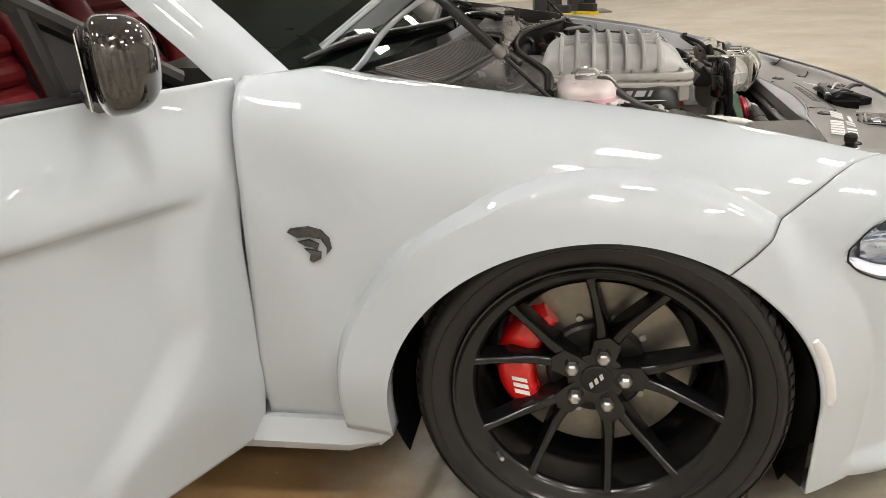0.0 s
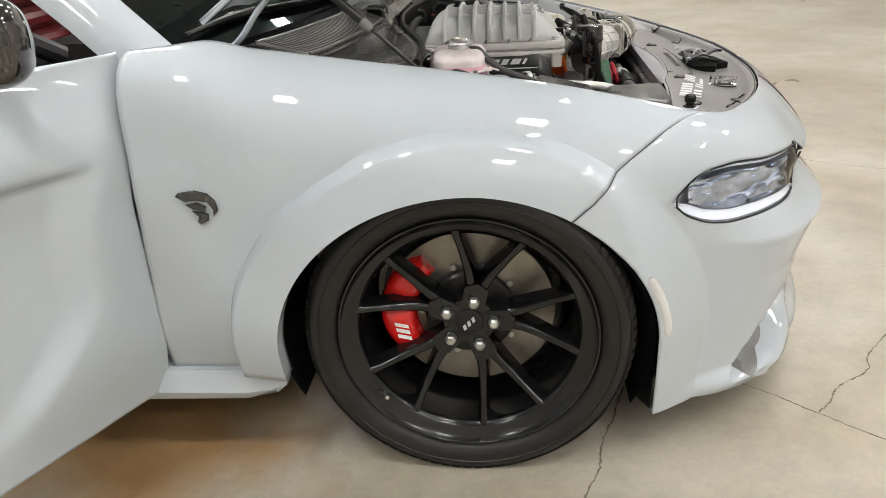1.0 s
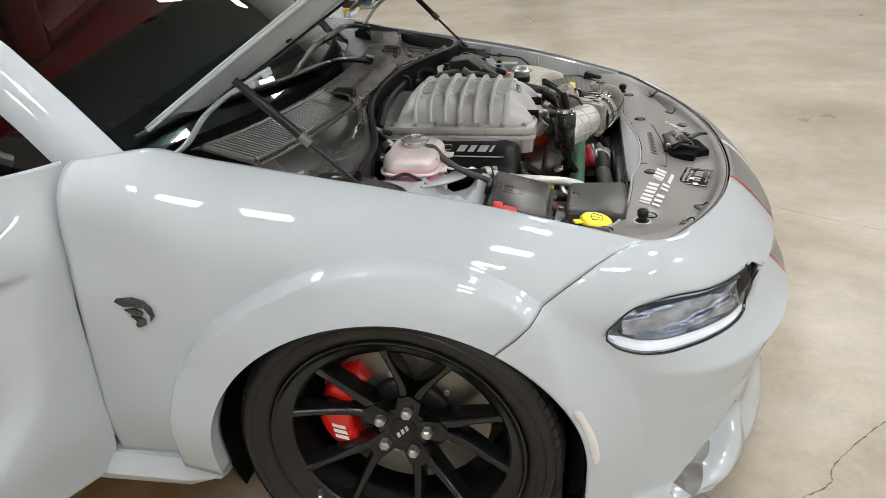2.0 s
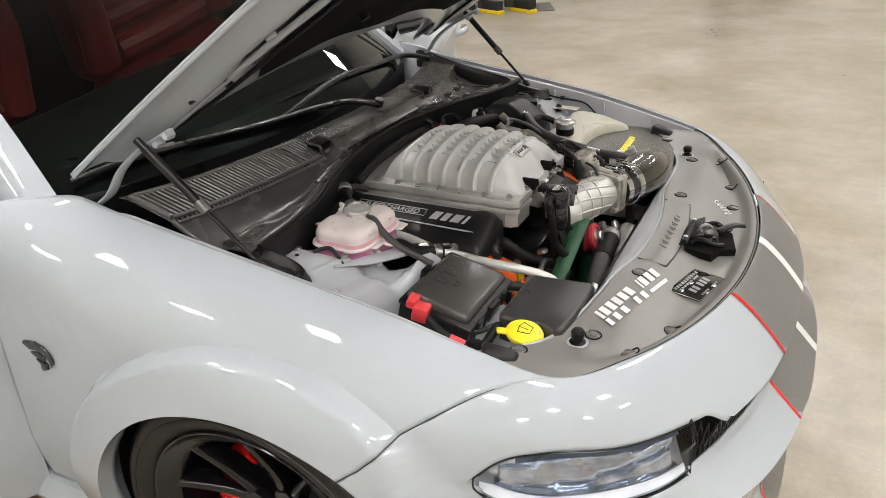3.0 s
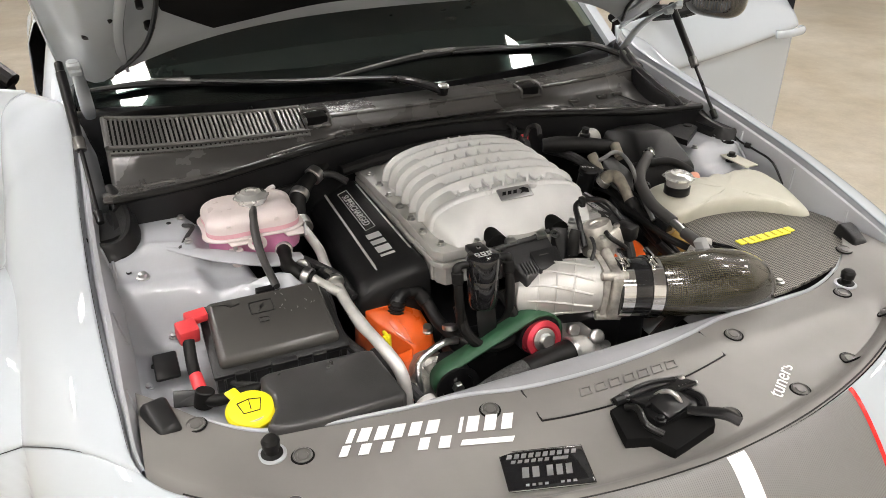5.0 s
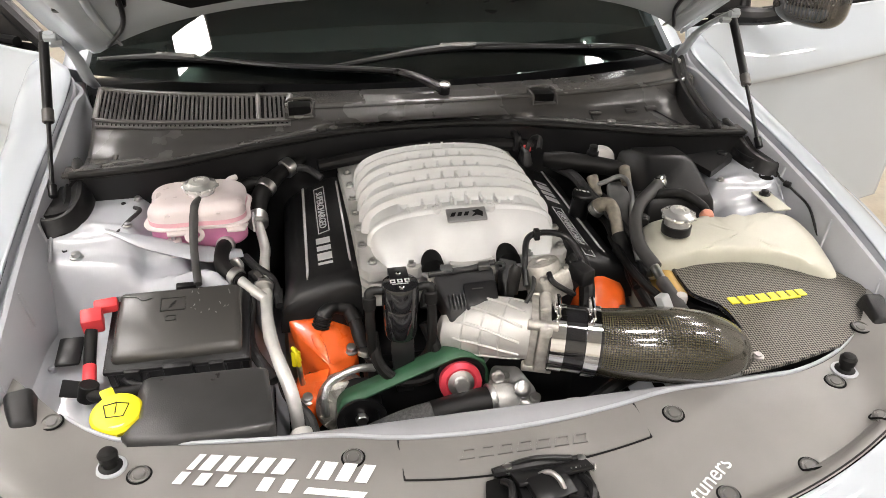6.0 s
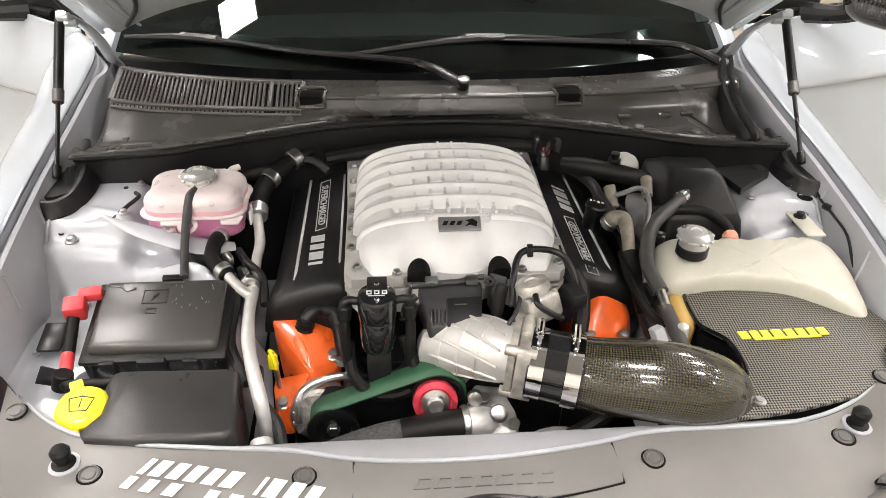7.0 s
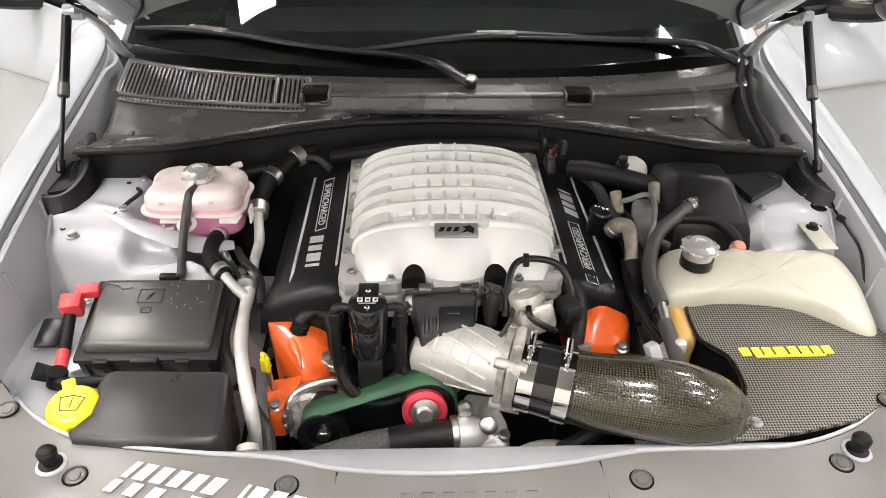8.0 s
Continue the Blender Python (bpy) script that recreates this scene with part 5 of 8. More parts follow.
# doors: built shut along -x from the hinge line, then swung open
def door(sg, angle):
    hx, hy = -0.705, -0.925
    m = Matrix.Translation((hx, hy, 0)) @ pose(0, 0, 0, 0, 0, angle)

    def out(d, z):
        y = -0.022 - 0.02 * math.sin(math.pi * min(d, 1.1) / 1.1)
        y += 0.10 * step(0.80, 0.99, z) ** 1.3 * (0.35 + 0.65 * step(0.0, 0.35, d))
        y += 0.030 * step(0.40, 0.20, z)
        top = 0.785 + 0.045 * d
        edge = d - 0.10 - 0.030 * step(0.80, 0.60, z) - 0.26 * step(0.56, 0.24, z)
        into = step(top + 0.008, top - 0.016, z) * step(-0.02, 0.09, edge) * step(0.22, 0.40, z)
        return y + 0.024 * into

    def at(d, z):
        p = m @ Vector((-d + 0.068 * step(0.66, 0.985, z) * (1 - d / 1.1), out(d, z), z))
        return Vector((p.x, p.y * sg, p.z))

    ds = [0.015, 0.017, 0.021] + [float(q) for q in np.linspace(0.03, 0.50, 60)] + [float(q) for q in np.linspace(0.515, 1.10, 34)]
    zs = [0.215, 0.222] + [float(q) for q in np.linspace(0.235, 0.985, 90)]
    geo = grid(at, ds, zs)
    P = lambda d, y, z: (lambda p: Vector((p.x, p.y * sg, p.z)))(m @ Vector((-d, y, z)))
    dr = thick(part("front_door", geo if sg < 0 else flipped(geo), PAINT, car, "light grey front door swung open", sharp=60), 0.006, -1.0 if sg < 0 else -1.0)
    part("door_inner", grid(lambda d, z: P(d, 0.09 if 0.02 < d < 1.08 else 0.02, z), [0.004, 0.021, 0.5, 1.079, 1.096], [0.22, 0.25, 0.6, 0.95, 0.98]), SATIN, dr)
    part("belt_trim", tube([P(0.10, 0.075, 0.985), P(0.5, 0.085, 0.990), P(1.09, 0.095, 0.985)], 0.016, 10, 6, 0.8), SATIN, dr, "black belt moulding")
    # window frame
    fr = [P(0.02, 0.085, 0.985), P(0.28, 0.13, 1.16), P(0.50, 0.19, 1.30), P(0.75, 0.22, 1.36), P(1.10, 0.23, 1.37)]
    part("window_frame", tube(fr, 0.022, 10, 8), SATIN, dr, "black window frame")
    part("window_frame", tube([P(1.08, 0.10, 0.985), P(1.10, 0.23, 1.37)], 0.028, 10, 4), SATIN, dr)
    part("window_bar", tube([P(0.24, 0.085, 0.985), P(0.26, 0.125, 1.15)], 0.018, 10, 4), SATIN, dr)
    part("quarter_trim", join(([P(0.03, 0.085, 0.985), P(0.24, 0.085, 0.985), P(0.26, 0.125, 1.15)], [[0, 1, 2]])), SATIN, dr)
    # mirror
    c = P(0.25, -0.135, 1.058)
    bm = bmesh.new()
    bmesh.ops.create_uvsphere(bm, u_segments=32, v_segments=20, radius=1)
    for v in bm.verts:
        x, y, z = v.co
        e = 0.72
        f = lambda q: math.copysign(abs(q) ** e, q)
        x, y, z = f(x), f(y), f(z)
        if x < 0:
            x *= 0.35
        v.co = (0.072 * x, 0.104 * y, 0.068 * z * (1 - 0.12 * y))
    MP = m @ pose(-0.262, -0.136, 1.066, 0, 0, -28)
    g = moved(from_bm(bm), MP)
    g = g if sg > 0 else (g[0], g[1])
    mir = part("side_mirror", ([Vector((p.x, p.y * sg, p.z)) for p in g[0]], g[1] if sg > 0 else [list(reversed(q)) for q in g[1]]), MIRRORBLACK, dr, "glossy dark carbon side mirror")
    part("mirror_arm", tube([P(0.19, 0.06, 0.99), P(0.22, -0.03, 1.005), P(0.25, -0.08, 1.03)], [0.03, 0.025, 0.03], 10, 5), SATIN, mir)
    part("mirror_glass", moved(box(-0.0315, -0.029, -0.09, 0.09, -0.052, 0.052, 0.001), Matrix.Diagonal((1, sg, 1, 1)) @ MP), CHROME, mir)
    part("door_handle", tube([P(0.86, -0.055, 0.84), P(0.90, -0.085, 0.845), P(1.0, -0.085, 0.845), P(1.04, -0.055, 0.84)], 0.013, 10, 5, 1.3), PAINT, dr, "body-coloured pull handle")
    return dr


door(1, 61.0)
door(-1, 76.0)


# ---- rear of the car ----
WR = spl((-3.98, 0.72), (-3.8, 0.88), (-3.5, 0.945), (-3.05, 0.968), (-2.4, 0.958), (-1.80, 0.950))
ZS = spl((-3.98, 1.00), (-3.5, 1.01), (-3.05, 1.005), (-2.4, 0.985), (-1.80, 0.965))


def quarter(x, v):
    """Half a cross-section of the rear body, from the sill up to the shoulder."""
    w, z = WR(x), ZS(x)
    prof = ((-0.04, 0.20), (-0.008, 0.34), (0.0, 0.50), (0.0, 0.70), (-0.015, 0.86), (-0.05, z - 0.03), (-0.10, z), (-0.17, z + 0.008))
    k = min(int(v), 6)
    a, b = prof[k], prof[k + 1]
    t = v - k
    out = 0.045 * step(1.0, 0.86, math.hypot((x + 3.05) / 0.52, (a[1] + (b[1] - a[1]) * t - 0.33) / 0.48))
    return Vector((x, -(w + a[0] + (b[0] - a[0]) * t) - out, a[1] + (b[1] - a[1]) * t))


xs = [float(q) for q in np.linspace(-1.82, -3.98, 60)]
vq = [float(q) for q in np.linspace(0, 7, 43)]
inside = lambda i, j: math.hypot((xs[i] + xs[i + 1]) / 2 + 3.05, quarter(xs[i], (vq[j] + vq[j + 1]) / 2).z - 0.345) < 0.365
for sg in (1, -1):
    ms = mirrored if sg > 0 else (lambda g: g)
    thick(part("rear_quarter", ms(trimmed(flipped(grid(quarter, xs, vq, lambda i, j: not inside(i, j))))), PAINT, car, "light grey rear quarter and rear door"), 0.004, -1.0)
    part("rear_window", ms(grid(lambda x, v: Vector((x - 0.10 * v, -(WR(x) - 0.17) + 0.16 * v, ZS(x) + 0.008 + (1.335 - 0.10 * step(-2.2, -2.75, x) - ZS(x)) * v)), [float(q) for q in np.linspace(-1.82, -2.75, 12)], [0, 0.33, 0.66, 1])), GLOSS, car, "dark rear side window")
    part("rear_pillar", ms(loft([[Vector((x + a, -y, z)) for a, y, z in ((0.0, 0.80, ZS(-2.8)), (-0.42, 0.79, ZS(-3.1)), (-0.20, 0.60, 1.30), (0.0, 0.62, 1.33))] for x in (-2.72, -2.78)])), PAINT, car, "light grey rear roof pillar")
    part("rear_arch_liner", ms(grid(lambda a, v: Vector((-3.05 + 0.39 * math.cos(a), -0.93 + 0.40 * v, 0.345 + 0.385 * math.sin(a))), [float(q) for q in np.linspace(-0.4, math.pi + 0.4, 30)], [0, 0.5, 1])), DARK, car)
    part("tail_light", ms(box(-3.985, -3.93, -0.76, -0.30, 0.80, 0.90, 0.012)), RED, car, "red tail light bar")
part("boot_lid", grid(lambda x, y: Vector((x, y, 1.010 + 0.045 * (1 - (y / 0.80) ** 2) * step(-4.0, -3.7, x))), [float(q) for q in np.linspace(-3.02, -3.98, 14)], [float(q) for q in np.linspace(-0.79, 0.79, 20)]), PAINT, car, "light grey boot lid")
part("rear_screen", grid(lambda y, v: Vector((-2.76 - 0.36 * v, y * (1 + 0.25 * v), 1.345 - 0.30 * v - 0.02 * (y / 0.6) ** 2)), [float(q) for q in np.linspace(-0.60, 0.60, 14)], [0, 0.5, 1]), GLOSS, car, "dark rear screen")
part("rear_bumper", grid(lambda y, z: Vector((-3.98 - 0.05 * (1 - (y / 0.72) ** 2) - 0.04 * math.sin(math.pi * (z - 0.2) / 0.8), y, z)), [float(q) for q in np.linspace(-0.72, 0.72, 20)], [float(q) for q in np.linspace(0.20, 1.01, 12)]), PAINT, car, "light grey rear bumper")
wheel(pose(-3.05, -0.905, 0.355))
wheel(pose(-3.05, 0.905, 0.355) @ pose(0, 0, 0, 0, 0, 180))


# ---- engine bay: painted inner panels ----
def rail(sg):
    """Gutter and inner rail along the fender's upper edge."""
    prof = ((0.001, -0.004), (0.002, -0.020), (0.006, -0.023), (0.009, -0.012), (0.013, -0.009), (0.020, -0.011), (0.023, -0.018), (0.030, -0.055), (0.038, -0.085), (0.040, -0.17))

    def at(u, k):
        a, b = prof[int(k)]
        a *= 1 - 0.5 * step(0.22, 0.50, u)
        return Vector((EX(u), sg * (EY(u) + a), EZ(u) + b - 0.035 * step(-0.40, -0.55, u) * (k > 2)))

    g = grid(at, [float(q) for q in np.linspace(-0.66, 0.530, 60)], range(len(prof)))
    return g if sg > 0 else flipped(g)


def tower(x, y):
    """Height of the suspension tower and apron, y measured outwards."""
    z = 0.846 - 0.004 * math.sin(20 * x)
    z -= 0.026 * step(0.030, 0.055, x + 0.10 * (y - 0.65))
    z -= 0.115 * step(0.095, 0.165, x + 0.25 * (y - 0.60))
    z += 0.010 * math.exp(-(((x - 0.02 + 0.30 * (y - 0.6)) / 0.014) ** 2)) * step(0.70, 0.66, y)
    z -= 0.030 * step(0.600, 0.565, y) * step(0.14, 0.10, x)
    z -= 0.23 * step(0.545, 0.43, y + 0.12 * step(0.0, 0.2, x))
    z += 0.045 * step(0.715, 0.748, y) * step(0.1, 0.25, x)
    return z


for sg in (1, -1):
    for u0 in (0.02, 0.20, 0.36):
        part("wall_seam", tube([Vector((EX(u0 + k * 0.004), sg * (EY(u0) + (a if u0 < 0.3 else 0.7 * a)), EZ(u0) + b)) for k, (a, b) in enumerate(((0.0235, -0.020), (0.030, -0.052), (0.037, -0.080)))], 0.0032, 8, 4), BAYPAINT, car)
    part("fender_rail", rail(sg), BAYPAINT, car, "light grey painted gutter rail", sharp=40)
    g = grid(lambda x, y: Vector((x, -sg * y, tower(x, y))), [float(q) for q in np.linspace(-0.13, 0.50, 64)], [float(q) for q in np.linspace(0.34, 0.748, 46)])
    part("suspension_tower", flipped(g) if sg > 0 else g, BAYPAINT, car, "light grey painted suspension tower and apron", sharp=50)
    for hx, hy, r in ((0.004, 0.722, 0.012), (-0.085, 0.625, 0.0035), (0.040, 0.712, 0.0035), (0.045, 0.690, 0.0035), (0.18, 0.70, 0.006)):
        part("panel_hole", revolve([(r * 1.35, -0.001), (r * 1.3, 0.0016), (r, 0.0018), (r * 0.95, 0.0004)], (hx, -sg * hy, tower(hx, hy)), (0, 0, 1), 20), DARK if r > 0.006 else SATIN, car)
    part("tower_bolt", revolve([(0.012, 0), (0.012, 0.003), (0.008, 0.004), (0.008, 0.010), (0.005, 0.012)], (0.055, -sg * 0.690, tower(0.055, 0.690)), (0, 0, 1), 12), SATIN if sg < 0 else STEEL, car)
    # strut foot cover: a moulded trough that turns the corner
    path = smoothline([(-0.088, 0.800, 0.900), (-0.040, 0.785, 0.884), (-0.006, 0.762, 0.874), (0.006, 0.732, 0.872), (-0.014, 0.706, 0.876), (-0.062, 0.696, 0.886), (-0.112, 0.700, 0.900)], 6)
    rings = []
    for k, c0 in enumerate(path):
        d = (path[min(k + 1, len(path) - 1)] - path[max(k - 1, 0)]).normalized()
        o = Vector((-d.y, d.x, 0)).normalized()
        if o.dot(c0 - Vector((-0.085, 0.745, 0.88))) < 0:
            o = -o
        rings.append([(lambda p: Vector((p.x - 0.012 * (sg > 0), sg * p.y + 0.016 * (sg > 0), p.z)))(c0 + o * a + Vector((0, 0, b))) for a, b in ((-0.034, -0.050), (-0.034, -0.020), (-0.026, -0.010), (-0.018, -0.014), (-0.010, -0.004), (-0.003, 0.002), (0.004, 0.001), (0.008, -0.005), (0.011, -0.020), (0.016, -0.024), (0.019, -0.045), (0.019, -0.055))])
    g = loft(rings)
    ft = part("strut_foot", g if sg < 0 else flipped(g), PLASTIC, car, "black plastic strut foot cover", sharp=45)
    part("foot_floor", loft([[Vector((-0.075 + 0.062 * math.cos(a), sg * 0.742 + 0.044 * math.sin(a), z)) for a in [2 * math.pi * k / 20 for k in range(20)]] for z in (0.845, 0.872)]), PLASTIC, ft)
    part("foot_tail", tube([(-0.105, sg * 0.705, 0.888), (-0.150, sg * 0.712, 0.900), (-0.190, sg * 0.720, 0.905)], [0.016, 0.014, 0.008], 10, 5, 0.6), PLASTIC, ft)
    part("side_plug", tube([(-0.54, sg * 0.795, 0.955), (-0.40, sg * 0.792, 0.930), (-0.30, sg * 0.785, 0.918)], [0.010, 0.016, 0.008], 10, 5), DARK, car)
    # near-black sheet added below the apron: closes the bay, stands in for its shade
    part("bay_shade_sheet", grid(lambda x, z: Vector((x, -sg * (0.34 + 0.02), z)), [-0.2, 0.1, 0.5], [0.25, 0.45, 0.60]), DARK, car)
part("rail_cable", tube([(-0.02, 0.752, 0.862), (0.02, 0.744, 0.850), (0.08, 0.740, 0.846), (0.14, 0.738, 0.836), (0.20, 0.738, 0.790), (0.30, 0.742, 0.790)], 0.0028, 8, 6), SATIN, car, "thin black cable along the inner wing")
part("cable_clip", rod((0.046, 0.738, 0.849), (0.060, 0.744, 0.849), 0.007, n=10), SATIN, car)
# unseen near-black floor, added to keep the bottom of the bay dark
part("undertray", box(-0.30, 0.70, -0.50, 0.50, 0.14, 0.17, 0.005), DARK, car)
part("radiator", box(0.475, 0.53, -0.40, 0.42, 0.18, 0.715, 0.01), SATIN, car)

# radiator support and its plastic cover
XR = spl((-0.735, 0.33), (-0.70, 0.366), (-0.662, 0.405), (-0.625, 0.436), (-0.584, 0.460), (-0.512, 0.483), (-0.38, 0.503), (-0.253, 0.517), (-0.181, 0.535), (-0.09, 0.545), (0.02, 0.546), (0.11, 0.538), (0.181, 0.527), (0.24, 0.515), (0.392, 0.511), (0.493, 0.505), (0.553, 0.488), (0.621, 0.456), (0.668, 0.416), (0.735, 0.34))
EDGE_U = [float(q) for q in np.linspace(0.50, 1.37, 120)][::-1]


def XF(y):
    """Front edge of the cover, along the bumper's upper edge."""
    return float(np.interp(abs(y), [-EY(u) for u in EDGE_U], [EX(u) for u in EDGE_U])) - 0.002


EDGE_TABLE = [(-EY(u), EZ(u)) for u in EDGE_U]


def EDGE(y):
    return float(np.interp(y, [a for a, _ in EDGE_TABLE], [b for _, b in EDGE_TABLE])) - 0.005


def coverz(x, y):
    f = XF(y)
    z = 0.747 + 0.030 * step(0.55, 0.73, abs(y)) - 0.026 * step(0.56, 0.68, x)
    return z + (EDGE(abs(y)) - z) * step(f - 0.042, f - 0.016, x)


cy = [float(q) for q in np.linspace(-0.732, 0.732, 110)]
cover = part("radiator_cover", flipped(grid(lambda y, v: (lambda x: Vector((x, y, coverz(x, y))))(XR(y) + 0.004 + (XF(y) - XR(y) - 0.006) * v), cy, [0, 0.01, 0.03, 0.06, 0.1, 0.15, 0.2, 0.3, 0.4, 0.5, 0.6, 0.7, 0.8, 0.86, 0.9, 0.94, 0.97, 1])), mat("cover_plastic", (0.185, 0.178, 0.170), 0.32, var=0.10, scale=5, bump=0.08, bscale=900), car, "dark grey plastic radiator cover with white decals", sharp=45)
part("front_seal", tube([(XF(y) - 0.006, y, coverz(XF(y) - 0.006, y) - 0.002) for y in cy[3:-3]], 0.0026, 8, 2), RUBBER, cover, "black rubber bonnet seal")
part("support_beam", grid(lambda y, v: Vector((0.500 + (XR(y) + 0.003 - 0.500) * v, y, 0.7445 + 0.004 * math.sin(math.pi * v) - 0.04 * (v < 0))), [float(q) for q in np.linspace(-0.31, 0.50, 60)], [-0.01, 0, 0.2, 0.4, 0.6, 0.8, 1]), BEAMPAINT, car, "light grey painted radiator support", sharp=60)
part("beam_face", grid(lambda y, z: Vector((0.4985, y, z)), [-0.4, 0, 0.5], [0.60, 0.68, 0.744]), BAYPAINT, car)
part("flange", tube([(XR(y) - 0.001, y, 0.747 + 0.024 * step(0.55, 0.73, abs(y))) for y in cy[6:-6]], 0.0034, 8, 2), BAYPAINT, car, "painted pinch flange")
for y0, y1 in ((-0.175, 0.192),):
    part("badge_recess", grid(lambda y, v: (lambda x: Vector((x, y, coverz(x, y) + 0.0015)))(XR(y) + 0.010 + 0.060 * v), [float(q) for q in np.linspace(y0, y1, 30)], [0, 0.25, 0.5, 0.75, 1]), cover.data.materials[0], cover)
    part("recess_line", tube([(XR(y) + 0.072, y, coverz(XR(y) + 0.072, y) + 0.001) for y in [float(q) for q in np.linspace(y0, y1, 12)]], 0.0016, 6, 2), SATIN, cover)
    for y in (y0, y1):
        part("recess_line", tube([(XR(y) + 0.006, y, coverz(XR(y) + 0.01, y) + 0.001), (XR(y) + 0.072, y, coverz(XR(y) + 0.072, y) + 0.001)], 0.0016, 6, 2), SATIN, cover)
for fx, fy in ((0.562, 0.243), (0.562, -0.241), (0.540, -0.528), (0.541, 0.535), (0.671, -0.416), (0.675, 0.405), (0.700, 0.262), (0.703, -0.205), (0.435, -0.658), (0.44, 0.652), (0.620, -0.56), (0.625, 0.555), (0.700, 0.115)):
    z = coverz(fx, fy)
    fs = part("push_clip", revolve([(0.0145, 0.0), (0.0145, 0.0015), (0.0125, 0.0035), (0.0115, 0.0012), (0.0085, 0.0012), (0.0075, 0.0032), (0.003, 0.0036)], (fx, fy, z), (0.15, 0, 1), 24), CLIPGREY, cover)
    part("clip_groove", tube([(fx + 0.0155 * math.cos(2 * math.pi * q / 20), fy + 0.0155 * math.sin(2 * math.pi * q / 20), coverz(fx + 0.0155 * math.cos(2 * math.pi * q / 20), fy) + 0.0002) for q in range(21)], 0.0017, 6, 1), DARK, fs)
for sy in (0.567, -0.567):
    part("bonnet_stop", revolve([(0.016, 0), (0.016, 0.004), (0.010, 0.006), (0.0095, 0.013), (0.0125, 0.015), (0.0135, 0.026), (0.010, 0.031), (0.004, 0.033)], (0.520, sy, coverz(0.52, sy)), (0, 0, 1), 20), RUBBER, cover, "black rubber bonnet stop")
    part("stop_seat", revolve([(0.021, -0.002), (0.021, 0.002), (0.016, 0.003)], (0.520, sy, coverz(0.52, sy)), (0, 0, 1), 24), BAYPAINT, cover)
    part("corner_stop", block([(0.372, sy * 1.205, 0.74), (0.452, sy * 1.180, 0.74), (0.462, sy * 1.255, 0.74), (0.385, sy * 1.300, 0.74), (0.380, sy * 1.220, 0.795), (0.440, sy * 1.195, 0.782), (0.448, sy * 1.245, 0.780), (0.390, sy * 1.285, 0.795)], 0.006, 3), PLASTIC, cover, "black moulded corner block")
# latch
lt = part("bonnet_latch", box(0.632, 0.692, -0.030, 0.075, 0.700, 0.752, 0.005), SATIN, car, "black steel bonnet latch with bright hook")
part("latch_well", prism([(0.630, -0.066), (0.616, 0.0), (0.632, 0.080), (0.700, 0.075), (0.722, 0.060), (0.742, -0.030), (0.706, -0.046), (0.694, -0.082)], 0.715, 0.7395, 0.002), DARK, lt)
part("latch_plate", moved(box(-0.020, 0.020, -0.055, 0.055, 0, 0.006, 0.002), pose(0.642, 0.022, 0.752, 0, -20, 6)), SATIN, lt)
part("latch_lever", tube([(0.690, 0.03, 0.752), (0.722, 0.07, 0.756), (0.745, 0.085, 0.752)], [0.009, 0.012, 0.010], 10, 5, 0.5), SATIN, lt)
part("latch_hook", tube([(0.645, 0.0, 0.752), (0.655, 0.012, 0.768), (0.668, 0.022, 0.768), (0.680, 0.03, 0.752)], 0.004, 8, 5), STEEL, lt)
part("latch_spring", tube([(0.65 + 0.004 * math.cos(k), 0.045 + 0.0022 * k * 0.5, 0.758 + 0.004 * math.sin(k)) for k in range(0, 36)], 0.0012, 6, 1), STEEL, lt)
for pts, r, mt in (
    ([(0.618, -0.055, 0.742), (0.622, 0.0, 0.760), (0.628, 0.055, 0.758)], 0.0045, SATIN),
    ([(0.640, -0.045, 0.745), (0.660, -0.04, 0.756), (0.690, -0.045, 0.750), (0.712, -0.03, 0.744)], 0.0055, SATIN),
    ([(0.626, -0.055, 0.748), (0.628, 0.010, 0.754), (0.626, 0.070, 0.748)], 0.007, SATIN),
    ([(0.650, 0.060, 0.748), (0.680, 0.066, 0.756), (0.706, 0.055, 0.748)], 0.006, SATIN),
):
    part("latch_rod", tube(pts, r, 8, 5), mt, lt)
for x, y in ((0.625, -0.035), (0.690, -0.020), (0.690, 0.060), (0.628, 0.070)):
    part("latch_bolt", revolve([(0.009, 0), (0.009, 0.004), (0.006, 0.005), (0.006, 0.009), (0.003, 0.010)], (x, y, 0.748), (0, 0, 1), 12), STEEL if x < 0.65 else SATIN, lt)
part("latch_block", moved(box(-0.022, 0.022, -0.030, 0.030, 0, 0.014, 0.005), pose(0.668, 0.012, 0.748, 0, 12, 14)), SATIN, lt)
# plaque and decals on the cover
c = Vector((0.684, -0.213, 0))


def on_cover(x, y, rz, up=0.002):
    e = 0.012
    n = Vector((-(coverz(x + e, y) - coverz(x - e, y)) / (2 * e), -(coverz(x, y + e) - coverz(x, y - e)) / (2 * e), 1)).normalized()
    a = Vector((math.cos(math.radians(rz)), math.sin(math.radians(rz)), 0))
    a = (a - n * a.dot(n)).normalized()
    b = n.cross(a)
    p = Vector((x, y, coverz(x, y))) + n * up
    return Matrix(((a.x, b.x, n.x, p.x), (a.y, b.y, n.y, p.y), (a.z, b.z, n.z, p.z), (0, 0, 0, 1)))


